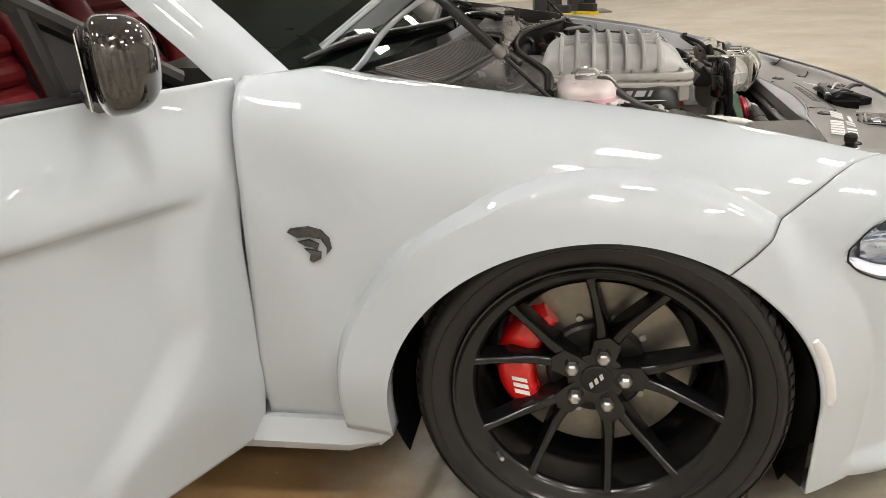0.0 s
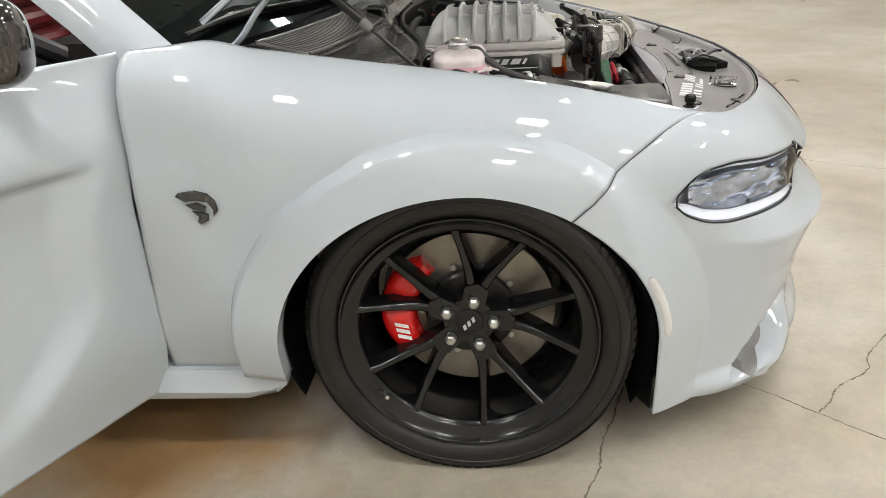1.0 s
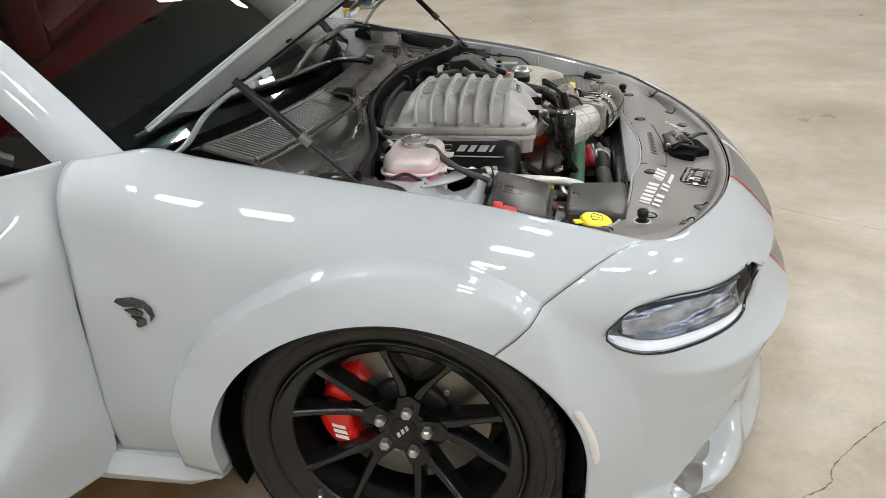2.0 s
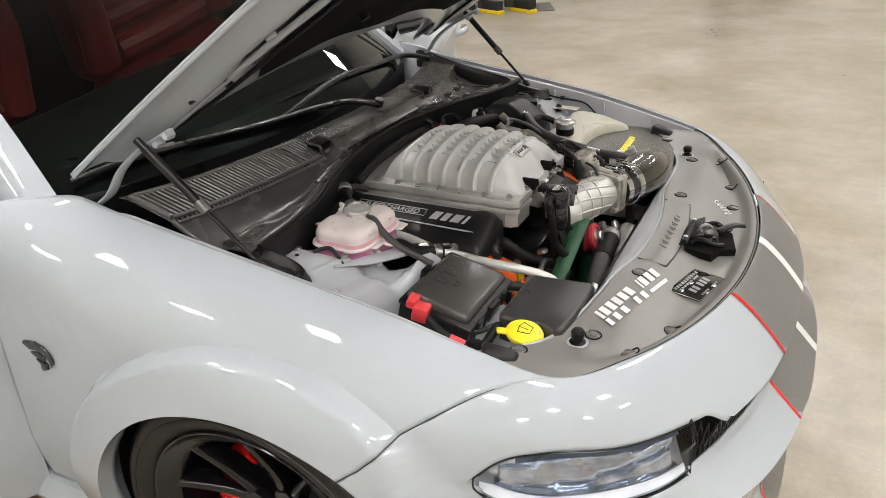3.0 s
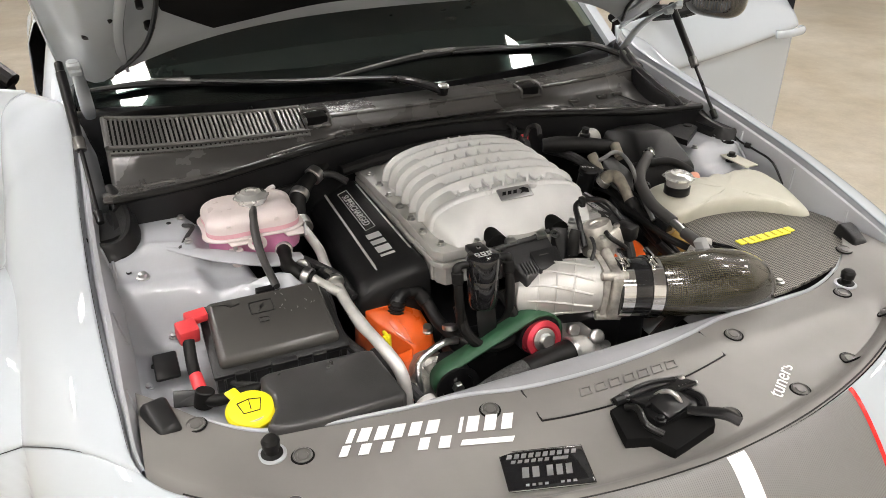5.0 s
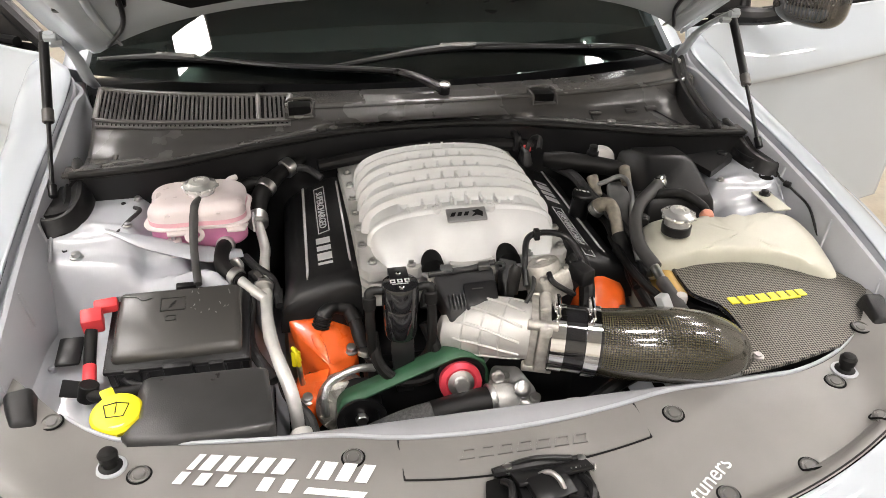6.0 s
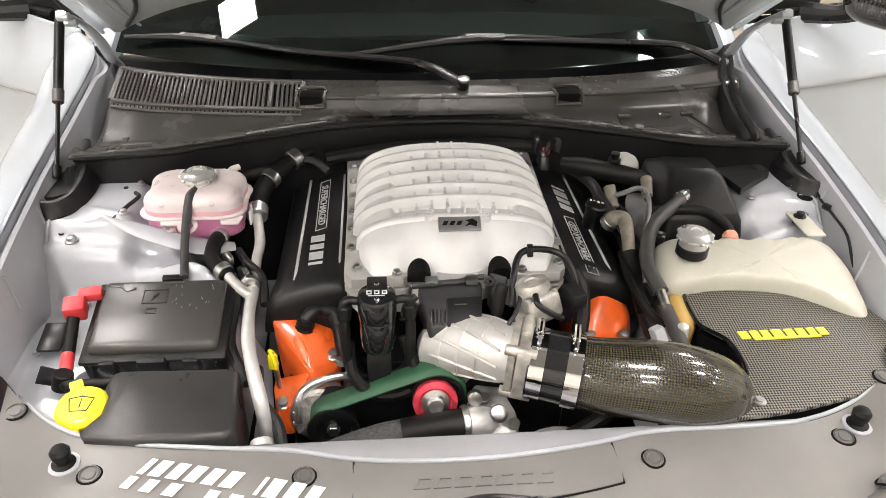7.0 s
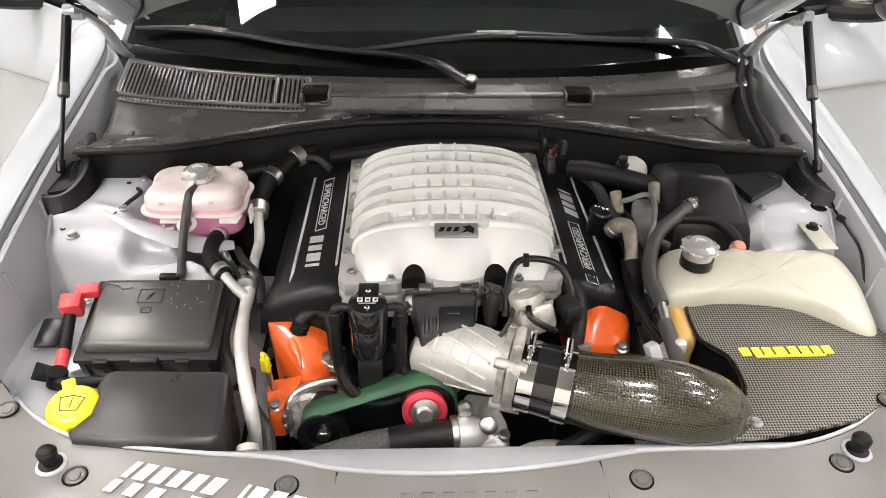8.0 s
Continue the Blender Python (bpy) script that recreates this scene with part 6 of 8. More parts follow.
pm = on_cover(c.x, c.y, 74, 0.005)
plq = part("plaque", moved(box(-0.062, 0.062, -0.036, 0.036, -0.003, 0.0015, 0.0012), pm), GLOSS, cover, "black plaque with bright frame and printed marks")
part("plaque_frame", moved(tube([(-0.0625, -0.0365, 0.001), (0.0625, -0.0365, 0.001), (0.0625, 0.0365, 0.001), (-0.0625, 0.0365, 0.001), (-0.0625, -0.0365, 0.001)], 0.0011, 6, 2, smooth=False), pm), CHROME, plq)
bars([0.0095] * 10, 0.008, 0.0012, pm @ pose(0.0, 0.026, 0.0018), PLAQUEPRINT, plq, slant=0.4)
bars([0.0085] * 6 + [0.030], 0.0055, 0.0015, pm @ pose(-0.004, 0.0155, 0.0018), PLAQUEPRINT, plq, slant=0.4)
bars([0.013, 0.013, -0.004, 0.012, 0.012, 0.012], 0.019, 0.002, pm @ pose(0.0, -0.006, 0.0018), PLAQUEPRINT, plq, slant=0.2)
bars([0.007] * 4 + [-0.012] + [0.007] * 3, 0.004, 0.002, pm @ pose(0.0, -0.029, 0.0018), PLAQUEPRINT, plq, slant=0.2, split=False)
bars([0.012, 0.022, 0.022, 0.022, 0.022, 0.024], 0.028, 0.003, on_cover(0.548, -0.392, 75.5), WHITE, cover, "decal_stroke", slant=0.35, label="white vinyl maker's decal")
bars([0.007, 0.024, 0.024, 0.022], 0.028, 0.003, on_cover(0.584, -0.258, 75.5), WHITE, cover, "decal_stroke", slant=0.35, label="white vinyl maker's decal")
bars([0.016, 0.020, 0.022], 0.020, 0.011, on_cover(0.566, -0.440, 75.5), WHITE, cover, "decal_stroke", slant=0.35, label="white vinyl maker's decal")
bars([0.020, 0.022], 0.020, 0.010, on_cover(0.590, -0.345, 75.5), WHITE, cover, "decal_stroke", slant=0.35, label="white vinyl maker's decal")
bars([0.105], 0.009, 0, on_cover(0.612, -0.268, 75.5), WHITE, cover, "decal_stroke", slant=0.6, split=False, label="white vinyl line decal")
lettering("tuners", 0.036, on_cover(0.670, 0.250, 124), WHITE, cover, "decal", label="white vinyl word decal", shear=0.1)
bars([0.025] * 7, 0.017, 0.003, on_cover(0.583, 0.003, 90, 0.0016), cover.data.materials[0], cover, "embossed_stroke", slant=0.4, depth=0.0026, hollow=0.20)


# ---- engine ----
DIRTYCAST = mat("weathered_aluminium", (0.42, 0.405, 0.37), 0.45, metal=0.6, var=0.30, scale=45, bump=0.5, bscale=300)
def sc_half(x):
    return spl((-0.15, 0.150), (-0.10, 0.158), (0.0, 0.163), (0.12, 0.166), (0.20, 0.163), (0.243, 0.145))(x)


def sc_top(x):
    return spl((-0.150, 0.856), (-0.138, 0.888), (-0.118, 0.912), (-0.09, 0.921), (0.10, 0.923), (0.16, 0.920), (0.185, 0.910), (0.215, 0.890), (0.235, 0.866), (0.243, 0.850))(x)


def sc(x, k, up=0.0):
    """A point of the lid: k from -1 to 1 across its arch."""
    w, t = sc_half(x), sc_top(x)
    a = k * math.pi / 2
    e = 0.55
    y = w * math.copysign(abs(math.sin(a)) ** (0.80), math.sin(a))
    z = 0.848 + (t - 0.848 + up) * abs(math.cos(a)) ** e
    if -0.092 < x < 0.166 and abs(y) < 0.112:
        c = abs((x + 0.092) / 0.043 - round((x + 0.092) / 0.043))
        z -= 0.011 * step(0.10, 0.24, c) * step(0.112, 0.102, abs(y))
    if x > 0.14:
        z -= 0.034 * step(0.172, 0.240, x) * (math.exp(-(((abs(y) - 0.064) / 0.030) ** 2)))
    return Vector((x, y, z))


ks = [float(q) for q in np.linspace(-1, 1, 91)]
super_ = part("supercharger", grid(lambda k, x: sc(x, k), ks, [float(q) for q in np.linspace(-0.150, 0.243, 120)]), SILVER, car, "silver ribbed supercharger housing", sharp=50)
for i in range(7):
    x = -0.092 + i * 0.0430
    h = 0.0130 if i < 6 else 0.0055
    wide = 0.0052 if i < 6 else 0.0075
    rings = []
    for k in [float(q) for q in np.linspace(-0.985, 0.985, 61)]:
        p = sc(x, k, -0.002)
        n = Vector((0, math.sin(k * math.pi / 2) * 1.2, max(math.cos(k * math.pi / 2), 0.05) ** 0.7)).normalized()
        rings.append([p + n * b + Vector((a, 0, 0)) for a, b in ((-wide * 1.5, -0.008), (-wide, h * 0.70), (-wide * 0.55, h), (wide * 0.55, h), (wide, h * 0.70), (wide * 1.5, -0.008))])
    part("rib", loft(rings), SILVER, super_, sharp=50)
for j in range(8):
    y = -0.0945 + j * 0.0270
    for i in range(6):
        x = -0.092 + i * 0.0430
        z = sc_top(x + 0.02) - 0.30 * y * y / 0.17
        # a thin web, highest against the ribs
        web = [(x + a, s * 0.0022, z + b) for s in (-1, 1) for a, b in ((0.0, -0.020), (0.0, 0.0105), (0.012, 0.002), (0.031, 0.002), (0.043, 0.0105), (0.043, -0.020))]
        web = [(a, y + b, c) for a, b, c in web]
        part("cross_rib", (web, [[5, 4, 3, 2, 1, 0], [6, 7, 8, 9, 10, 11]] + [[q, q + 1, q + 7, q + 6] for q in range(5)]), SILVER, super_, smooth=False)
for x, y in ((-0.03, -0.085), (-0.03, 0.085), (0.058, 0.0), (0.167, -0.048), (0.170, 0.049)):
    z = sc(x, math.asin(min(1, (abs(y) / sc_half(x)) ** 1.25)) * 2 / math.pi).z
    part("boss", revolve([(0.010, -0.010), (0.010, 0.004), (0.006, 0.006), (0.005, 0.003)], (x, y, z), (0, 0, 1), 18), SILVER, super_)
fl = [(-0.235, -0.198), (0.0, -0.192), (0.232, -0.192), (0.250, -0.180), (0.250, -0.095), (0.232, -0.078), (0.215, -0.062), (0.225, -0.040), (0.262, -0.035), (0.262, 0.040), (0.225, 0.045), (0.215, 0.065), (0.232, 0.080), (0.248, 0.095), (0.248, 0.168), (0.232, 0.180), (0.0, 0.192), (-0.235, 0.198)]
part("flange", prism(fl, 0.832, 0.850, 0.003), CASTING, super_, "cast bolt flange")
part("lower_case", prism([(x * 0.97, y * 0.95) for x, y in fl], 0.775, 0.833, 0.002), CASTING, super_, "cast lower housing")
part("lower_flange", prism(fl, 0.815, 0.826, 0.002), CASTING, super_)
for sy in (-1, 1):
    for i in range(8):
        x = -0.215 + i * 0.062
        part("flange_bolt", revolve([(0.0085, 0.0), (0.0085, 0.004), (0.0055, 0.0045), (0.0055, 0.0085), (0.003, 0.0095)], (x, sy * 0.181 if x < 0.2 else sy * 0.170, 0.850), (0, 0, 1), 12), STEEL, super_)
    part("flange_bolt", revolve([(0.0085, 0.0), (0.0085, 0.004), (0.0055, 0.0045), (0.0055, 0.0085), (0.003, 0.0095)], (0.238, sy * 0.105, 0.850), (0, 0, 1), 12), STEEL, super_)
for i in range(9):
    x = -0.20 + i * 0.052
    part("case_web", box(x - 0.004, x + 0.004, -0.190, -0.180, 0.778, 0.832, 0.002, 1), CASTING, super_)
for y in (-0.068, 0.068):
    part("front_recess", loft([[Vector((x, y + 0.020 * math.cos(a), 0.842 + 0.023 * max(math.sin(a), 0) ** 0.7)) for a in [math.pi * k / 12 for k in range(13)]] for x in (0.215, 0.252)]), DARK, super_)
bp = sc(0.184, 0.0)
bt = (sc(0.196, 0.0) - sc(0.172, 0.0)).normalized()
bn = Vector((-bt.z, 0, bt.x))
bm4 = Matrix(((0, -bt.x, bn.x, bp.x), (1, 0, 0, 0.003), (0, -bt.z, bn.z, bp.z), (0, 0, 0, 1)))
bdg = part("badge", moved(box(-0.036, 0.036, -0.015, 0.015, 0.0, 0.0035, 0.0025, 2), bm4), mat("badge_grey", (0.42, 0.42, 0.42), 0.3, metal=0.7), super_, "grey plate with black mark")
bars([0.010, 0.010, 0.010], 0.008, 0.002, bm4 @ pose(-0.012, 0, 0.0037), SATIN, bdg, slant=0.5)
part("emblem", moved(prism([(0.008, -0.007), (0.018, -0.004), (0.028, -0.008), (0.030, 0.002), (0.022, 0.008), (0.010, 0.005), (0.016, 0.001)], 0.0035, 0.0042, 0), bm4), SATIN, bdg)


def valve_cover(sg):
    """Black engine cover beside the supercharger; y measured outwards."""
    V = lambda x, y, z: Vector((x, sg * y, z))
    rings = []
    for x, drop, grow in ((-0.235, 0.006, -0.004), (-0.228, 0.0, 0), (0.13, 0.0, 0.004), (0.172, -0.003, 0.008), (0.196, 0.003, 0.012), (0.208, 0.012, 0.014), (0.212, 0.026, 0.014)):
        rings.append([V(x - max(x, 0) * (y - 0.19) * 0.15, y, z - drop) for y, z in ((0.188, 0.735), (0.190, 0.806), (0.202, 0.816), (0.225, 0.815), (0.290 + grow, 0.790), (0.308 + grow, 0.779), (0.318 + grow, 0.765), (0.323 + grow, 0.738))])
    vc = part("engine_cover", loft(rings) if sg < 0 else flipped(loft(rings)), PLASTIC, car, "black engine cover with grey lettering and line", sharp=40)
    nrm = Vector((0, sg * 0.023, 0.065)).normalized()
    e = 0.0012

    def plate(x, y, rz):
        z = 0.815 - (y - 0.225) * (0.023 / 0.065)
        a = Vector((1, 0, 0)) if sg < 0 else Vector((-1, 0, 0))
        b = nrm.cross(a)
        p = V(x, y, z) + nrm * e
        return Matrix(((a.x, b.x, nrm.x, p.x), (a.y, b.y, nrm.y, p.y), (a.z, b.z, nrm.z, p.z), (0, 0, 0, 1)))

    part("bright_line", tube([V(-0.20, 0.277, 0.7985), V(0.172, 0.282, 0.7970)], 0.0028, 8, 2, 0.5), GREYTEXT, vc, "bright line")
    part("bright_line", tube([V(-0.19, 0.2035, 0.8165), V(0.165, 0.2035, 0.8165)], 0.0022, 8, 2, 0.5), GREYTEXT, vc, "bright line")
    x0 = -0.075 if sg < 0 else 0.10
    lettering("SUPERCHARGED", 0.021, plate(x0, 0.244, 0), GREYTEXT, vc, shear=0.2, xs=1.02)
    part("lettering_frame", moved(tube([(-0.098, -0.010, 0), (0.098, -0.010, 0), (0.098, 0.012, 0), (-0.098, 0.012, 0), (-0.098, -0.010, 0)], 0.0010, 6, 2, smooth=False), plate(x0, 0.244, 0)), GREYTEXT, vc)
    bars([0.028, 0.022, 0.032, 0.010], 0.028, 0.003, plate(0.092 if sg < 0 else -0.075, 0.247, 0), GREYTEXT, vc, slant=0.3, label="grey maker's lettering")
    return vc


valve_cover(-1)
valve_cover(1)
part("engine_block", box(-0.22, 0.28, -0.30, 0.30, 0.35, 0.665, 0.02), SATIN, car)
part("front_timing_case", box(0.26, 0.345, -0.20, 0.18, 0.40, 0.69, 0.02), SATIN, car)


def rocker_cover(body, foot, bolts):
    """Orange rocker cover: faceted castings that slope down towards the front."""
    oc = part("rocker_cover", block(body, 0.005, 3), ORANGE, car, "bright orange painted rocker cover", sharp=30)
    if foot:
        part("cover_foot", block(foot, 0.004, 3), ORANGE, oc, sharp=30)
    for x, y, z in bolts:
        part("cover_bolt", revolve([(0.012, 0), (0.012, 0.003), (0.0085, 0.004), (0.0085, 0.012), (0.004, 0.013)], (x, y, z), (0.25, 0, 1), 12), STEEL, oc)
    return oc


oc = rocker_cover(
    [(0.15, -0.326, 0.742), (0.15, -0.215, 0.735), (0.210, -0.322, 0.737), (0.222, -0.270, 0.738), (0.236, -0.228, 0.712), (0.258, -0.206, 0.690), (0.230, -0.310, 0.722), (0.258, -0.284, 0.702), (0.288, -0.256, 0.690), (0.276, -0.214, 0.676), (0.15, -0.33, 0.62), (0.15, -0.20, 0.62), (0.262, -0.302, 0.62), (0.303, -0.256, 0.62), (0.290, -0.204, 0.62)],
    [(0.284, -0.316, 0.672), (0.284, -0.258, 0.684), (0.316, -0.270, 0.668), (0.335, -0.290, 0.654), (0.338, -0.308, 0.650), (0.300, -0.318, 0.664), (0.276, -0.314, 0.60), (0.290, -0.24, 0.60), (0.345, -0.286, 0.60), (0.345, -0.312, 0.60)],
    ((0.257, -0.217, 0.694), (0.326, -0.300, 0.652)),
)
part("cover_ridge", block([(0.20, -0.285, 0.742), (0.262, -0.262, 0.716), (0.258, -0.282, 0.712), (0.20, -0.300, 0.740), (0.290, -0.256, 0.692), (0.21, -0.26, 0.68)], 0.003), ORANGE, oc, sharp=30)
vent = part("breather_elbow", tube([(0.226, -0.268, 0.728), (0.220, -0.262, 0.748), (0.212, -0.248, 0.758), (0.208, -0.232, 0.757)], [0.0125, 0.0135, 0.013, 0.0115], 16, 5), SATIN, car, "black ribbed breather elbow and hose")
for k in range(4):
    a, b = Vector((0.226, -0.268, 0.730)), Vector((0.219, -0.260, 0.750))
    p = a.lerp(b, k / 3.6)
    part("elbow_ring", rod(p, p + (b - a) * 0.14, 0.0162, n=18), SATIN, vent)
part("front_hose", tube([(0.208, -0.234, 0.757), (0.212, -0.214, 0.752), (0.234, -0.206, 0.738), (0.268, -0.198, 0.716), (0.300, -0.180, 0.700), (0.330, -0.160, 0.694)], 0.0125, 14, 6), RUBBER, vent, "black rubber hose")
part("hose_sleeve", tube([(0.216, -0.212, 0.750), (0.232, -0.206, 0.739)], 0.0145, 14, 3), RUBBER, vent)
rocker_cover(
    [(0.16, 0.225, 0.766), (0.16, 0.305, 0.760), (0.205, 0.262, 0.774), (0.226, 0.312, 0.740), (0.262, 0.288, 0.726), (0.272, 0.236, 0.730), (0.255, 0.212, 0.736), (0.16, 0.20, 0.644), (0.16, 0.318, 0.644), (0.235, 0.326, 0.644), (0.285, 0.298, 0.644), (0.295, 0.21, 0.644)],
    None,
    ((0.268, 0.290, 0.722),),
)
dip = part("dipstick", tube([(0.306, -0.309, 0.712), (0.304, -0.312, 0.736), (0.298, -0.317, 0.745), (0.292, -0.313, 0.735), (0.298, -0.307, 0.716)], 0.0035, 8, 5), YELLOW, car, "yellow loop dipstick handle")
part("dipstick_tab", box(0.297, 0.305, -0.321, -0.305, 0.709, 0.740, 0.003), YELLOW, dip)
part("dipstick_tube", tube([(0.301, -0.310, 0.712), (0.298, -0.305, 0.66), (0.285, -0.285, 0.58)], 0.005, 8, 4), STEEL, dip)

# catch can
CAN = (0.330, -0.1380)
can = part("catch_can", revolve([(0.020, 0), (0.026, 0.004), (0.0280, 0.010), (0.0280, 0.060), (0.0270, 0.062), (0.0298, 0.064), (0.0302, 0.068), (0.0302, 0.100), (0.0285, 0.105), (0.0260, 0.1065), (0.006, 0.1065)], (*CAN, 0.773), (0, 0, 1), 48), GLOSS, car, "gloss black oil catch can")
for x in (0.309, 0.349):
    part("can_lid_bolt", revolve([(0.0042, 0), (0.0042, 0.003), (0.003, 0.0042), (0.0012, 0.003)], (x, CAN[1], 0.8793), (0, 0, 1), 14), CHROME, can)
part("can_tab", box(0.286, 0.322, -0.1535, -0.1215, 0.868, 0.8805, 0.002), SATIN, can)
bars([0.0095, 0.0095, 0.0095], 0.0095, 0.0022, Matrix.Translation((0.328, CAN[1], 0.8796)) @ pose(0, 0, 0, 0, 0, 90), GREYTEXT, can, slant=0, hollow=0.22)
bars([0.034], 0.0012, 0, Matrix.Translation((0.3365, CAN[1], 0.8796)) @ pose(0, 0, 0, 0, 0, 90), GREYTEXT, can, slant=0)
for s in (-1, 1):
    y = CAN[1] + s * 0.050
    ho = part("can_hose", tube([(0.330, y, 0.846), (0.338, y + s * 0.001, 0.815), (0.343, y, 0.780), (0.343, y - s * 0.002, 0.750), (0.339, y - s * 0.014, 0.726), (0.336, y - s * 0.034, 0.712)], [0.0075, 0.0085, 0.0085, 0.0085, 0.0085, 0.008], 16, 7), RUBBER, car, "black rubber breather hose")
    part("hose_elbow", tube([(0.328, CAN[1] + s * 0.028, 0.864), (0.327, y - s * 0.008, 0.865), (0.328, y, 0.860), (0.330, y, 0.842)], [0.0065, 0.007, 0.0085, 0.008], 14, 6), SATIN, ho)
    part("hose_end", rod((0.3285, y, 0.856), (0.3330, y + s * 0.0005, 0.832), 0.0110, 0.0104, 18, 0.003), RUBBER, ho)
part("can_bracket", block([(0.344, -0.158, 0.775), (0.344, -0.118, 0.775), (0.352, -0.158, 0.748), (0.352, -0.118, 0.748), (0.366, -0.150, 0.68), (0.366, -0.122, 0.68), (0.356, -0.150, 0.68), (0.356, -0.122, 0.68), (0.332, -0.15, 0.775), (0.332, -0.12, 0.775)], 0.003), SATIN, can)
part("bracket_bolt", revolve([(0.011, 0), (0.011, 0.004), (0.008, 0.005), (0.008, 0.012), (0.004, 0.013)], (0.354, -0.172, 0.700), (0.6, 0, 0.8), 6), STEEL, can)

# blower drive: green belt round two pulleys, red idler
A, B, C = Vector((0, -0.046, 0.716)), Vector((0, -0.214, 0.655)), Vector((0, -0.070, 0.480))
ra, rb, rc = 0.044, 0.037, 0.075
loop = []
for c3, r3 in ((A, ra), (B, rb), (C, rc)):
    loop += [(c3.y + r3 * math.cos(2 * math.pi * k / 60), c3.z + r3 * math.sin(2 * math.pi * k / 60)) for k in range(60)]


def hull(points):
    """The convex outline of points in a plane: a belt drawn tight round its pulleys."""
    P = sorted(points)

    def half(seq):
        out = []
        for p in seq:
            while len(out) > 1 and (out[-1][0] - out[-2][0]) * (p[1] - out[-2][1]) - (out[-1][1] - out[-2][1]) * (p[0] - out[-2][0]) <= 0:
                out.pop()
            out.append(p)
        return out[:-1]

    return half(P) + half(P[::-1])


loop = hull(loop)
V, F = [], []
for x in (0.350, 0.389):
    for y, z in loop:
        V.append((x, y, z))
n = len(loop)
for i in range(n):
    F.append([i, (i + 1) % n, n + (i + 1) % n, n + i])
belt = thick(link("drive_belt", V, F, GREENBELT, car, "wide dark green ribbed drive belt"), 0.0045, 0.0)
for k in range(7):
    x = 0.353 + k * 0.0054
    V2, F2 = [], []
    for dx, r in ((-0.002, 0.0), (0, 0.003), (0.002, 0.0)):
        for y, z in loop:
            c = Vector((0, y, z))
            cc = (A + B) / 2
            V2.append((x + dx, y + (cc.y - y) * 0.0 - r * (y - cc.y) / 0.1 * 0.3, z - r * (z - cc.z) / 0.05))
    for q in range(2):
        for i in range(n):
            F2.append([q * n + i, q * n + (i + 1) % n, (q + 1) * n + (i + 1) % n, (q + 1) * n + i])
    link("belt_rib", V2, F2, GREENBELT, belt)
part("blower_pulley", revolve([(0.040, 0), (0.043, 0.002), (0.043, 0.058), (0.036, 0.060), (0.020, 0.052)], (0.328, A.y, A.z), (1, 0, 0), 40), SATIN, car)
low = part("crank_pulley", revolve([(0.030, 0), (0.0375, 0.002), (0.0375, 0.058), (0.042, 0.060), (0.042, 0.066), (0.030, 0.066), (0.028, 0.060), (0.012, 0.060)], (0.328, B.y, B.z), (1, 0, 0), 40), SATIN, car, "black lower pulley")
part("pulley_bolt", rod((0.380, B.y, B.z), (0.398, B.y, B.z), 0.011, n=6), STEEL, low)
idl = part("idler_pulley", revolve([(0.026, 0), (0.034, 0.002), (0.035, 0.010), (0.032, 0.014), (0.032, 0.030), (0.0355, 0.034), (0.035, 0.041), (0.026, 0.044), (0.023, 0.041), (0.015, 0.041)], (0.372, -0.052, 0.712), (0.95, 0, 0.30), 40), REDANOD, car, "red anodised idler pulley with steel bolt")
ax = Vector((0.95, 0, 0.30)).normalized()
part("pulley_bearing", revolve([(0.022, 0.0405), (0.022, 0.043), (0.016, 0.045)], (0.372, -0.052, 0.712), ax, 32), STEEL, idl)
part("pulley_bolt", revolve([(0.014, 0.04), (0.014, 0.053), (0.0115, 0.056), (0.005, 0.056)], (0.372, -0.052, 0.712), ax, 12), STEEL, idl)

# throttle snout, coupler, carbon intake pipe
def ring(c, d, r, n=28, flat=1.0):
    m = frame_at(c, d)
    return [m @ Vector((r * math.cos(2 * math.pi * i / n), flat * r * math.sin(2 * math.pi * i / n), 0)) for i in range(n)]


DIR = Vector((0.30, 0.952, -0.05)).normalized()
THROAT = Vector((0.398, 0.098, 0.797))
snout = part("blower_snout", loft([ring((0.300, -0.050, 0.760), (0.75, 0.6, 0.1), 0.034), ring((0.315, -0.042, 0.765), (0.7, 0.7, 0.1), 0.046), ring((0.335, -0.010, 0.778), (0.5, 0.85, 0), 0.052), ring((0.358, 0.025, 0.788), (0.4, 0.9, 0), 0.050), ring(THROAT - DIR * 0.036, DIR, 0.047)]), CASTING, car, "bare cast aluminium throttle snout with webs")
part("snout_nose", rod((0.320, -0.030, 0.735), (0.348, -0.030, 0.735), 0.047, n=36), CASTING, snout)
tf = frame_at(THROAT - DIR * 0.036, DIR)
part("throttle_flange", moved(prism([(0.050 * math.copysign(abs(math.cos(a)) ** 0.45, math.cos(a)), 0.050 * math.copysign(abs(math.sin(a)) ** 0.45, math.sin(a))) for a in [2 * math.pi * k / 32 for k in range(32)]], 0, 0.012, 0.003), tf), DIRTYCAST, snout)
part("throttle_body", moved(prism([(0.056 * math.copysign(abs(math.cos(a)) ** 0.35, math.cos(a)), 0.050 * math.copysign(abs(math.sin(a)) ** 0.35, math.sin(a))) for a in [2 * math.pi * k / 32 for k in range(32)]], 0.013, 0.034, 0.004, both=True), tf), DIRTYCAST, snout, "rough cast throttle body")
part("throttle_boss", moved(rod((-0.012, 0.047, 0.022), (0.030, 0.052, 0.022), 0.0095, n=20), tf), DIRTYCAST, snout)
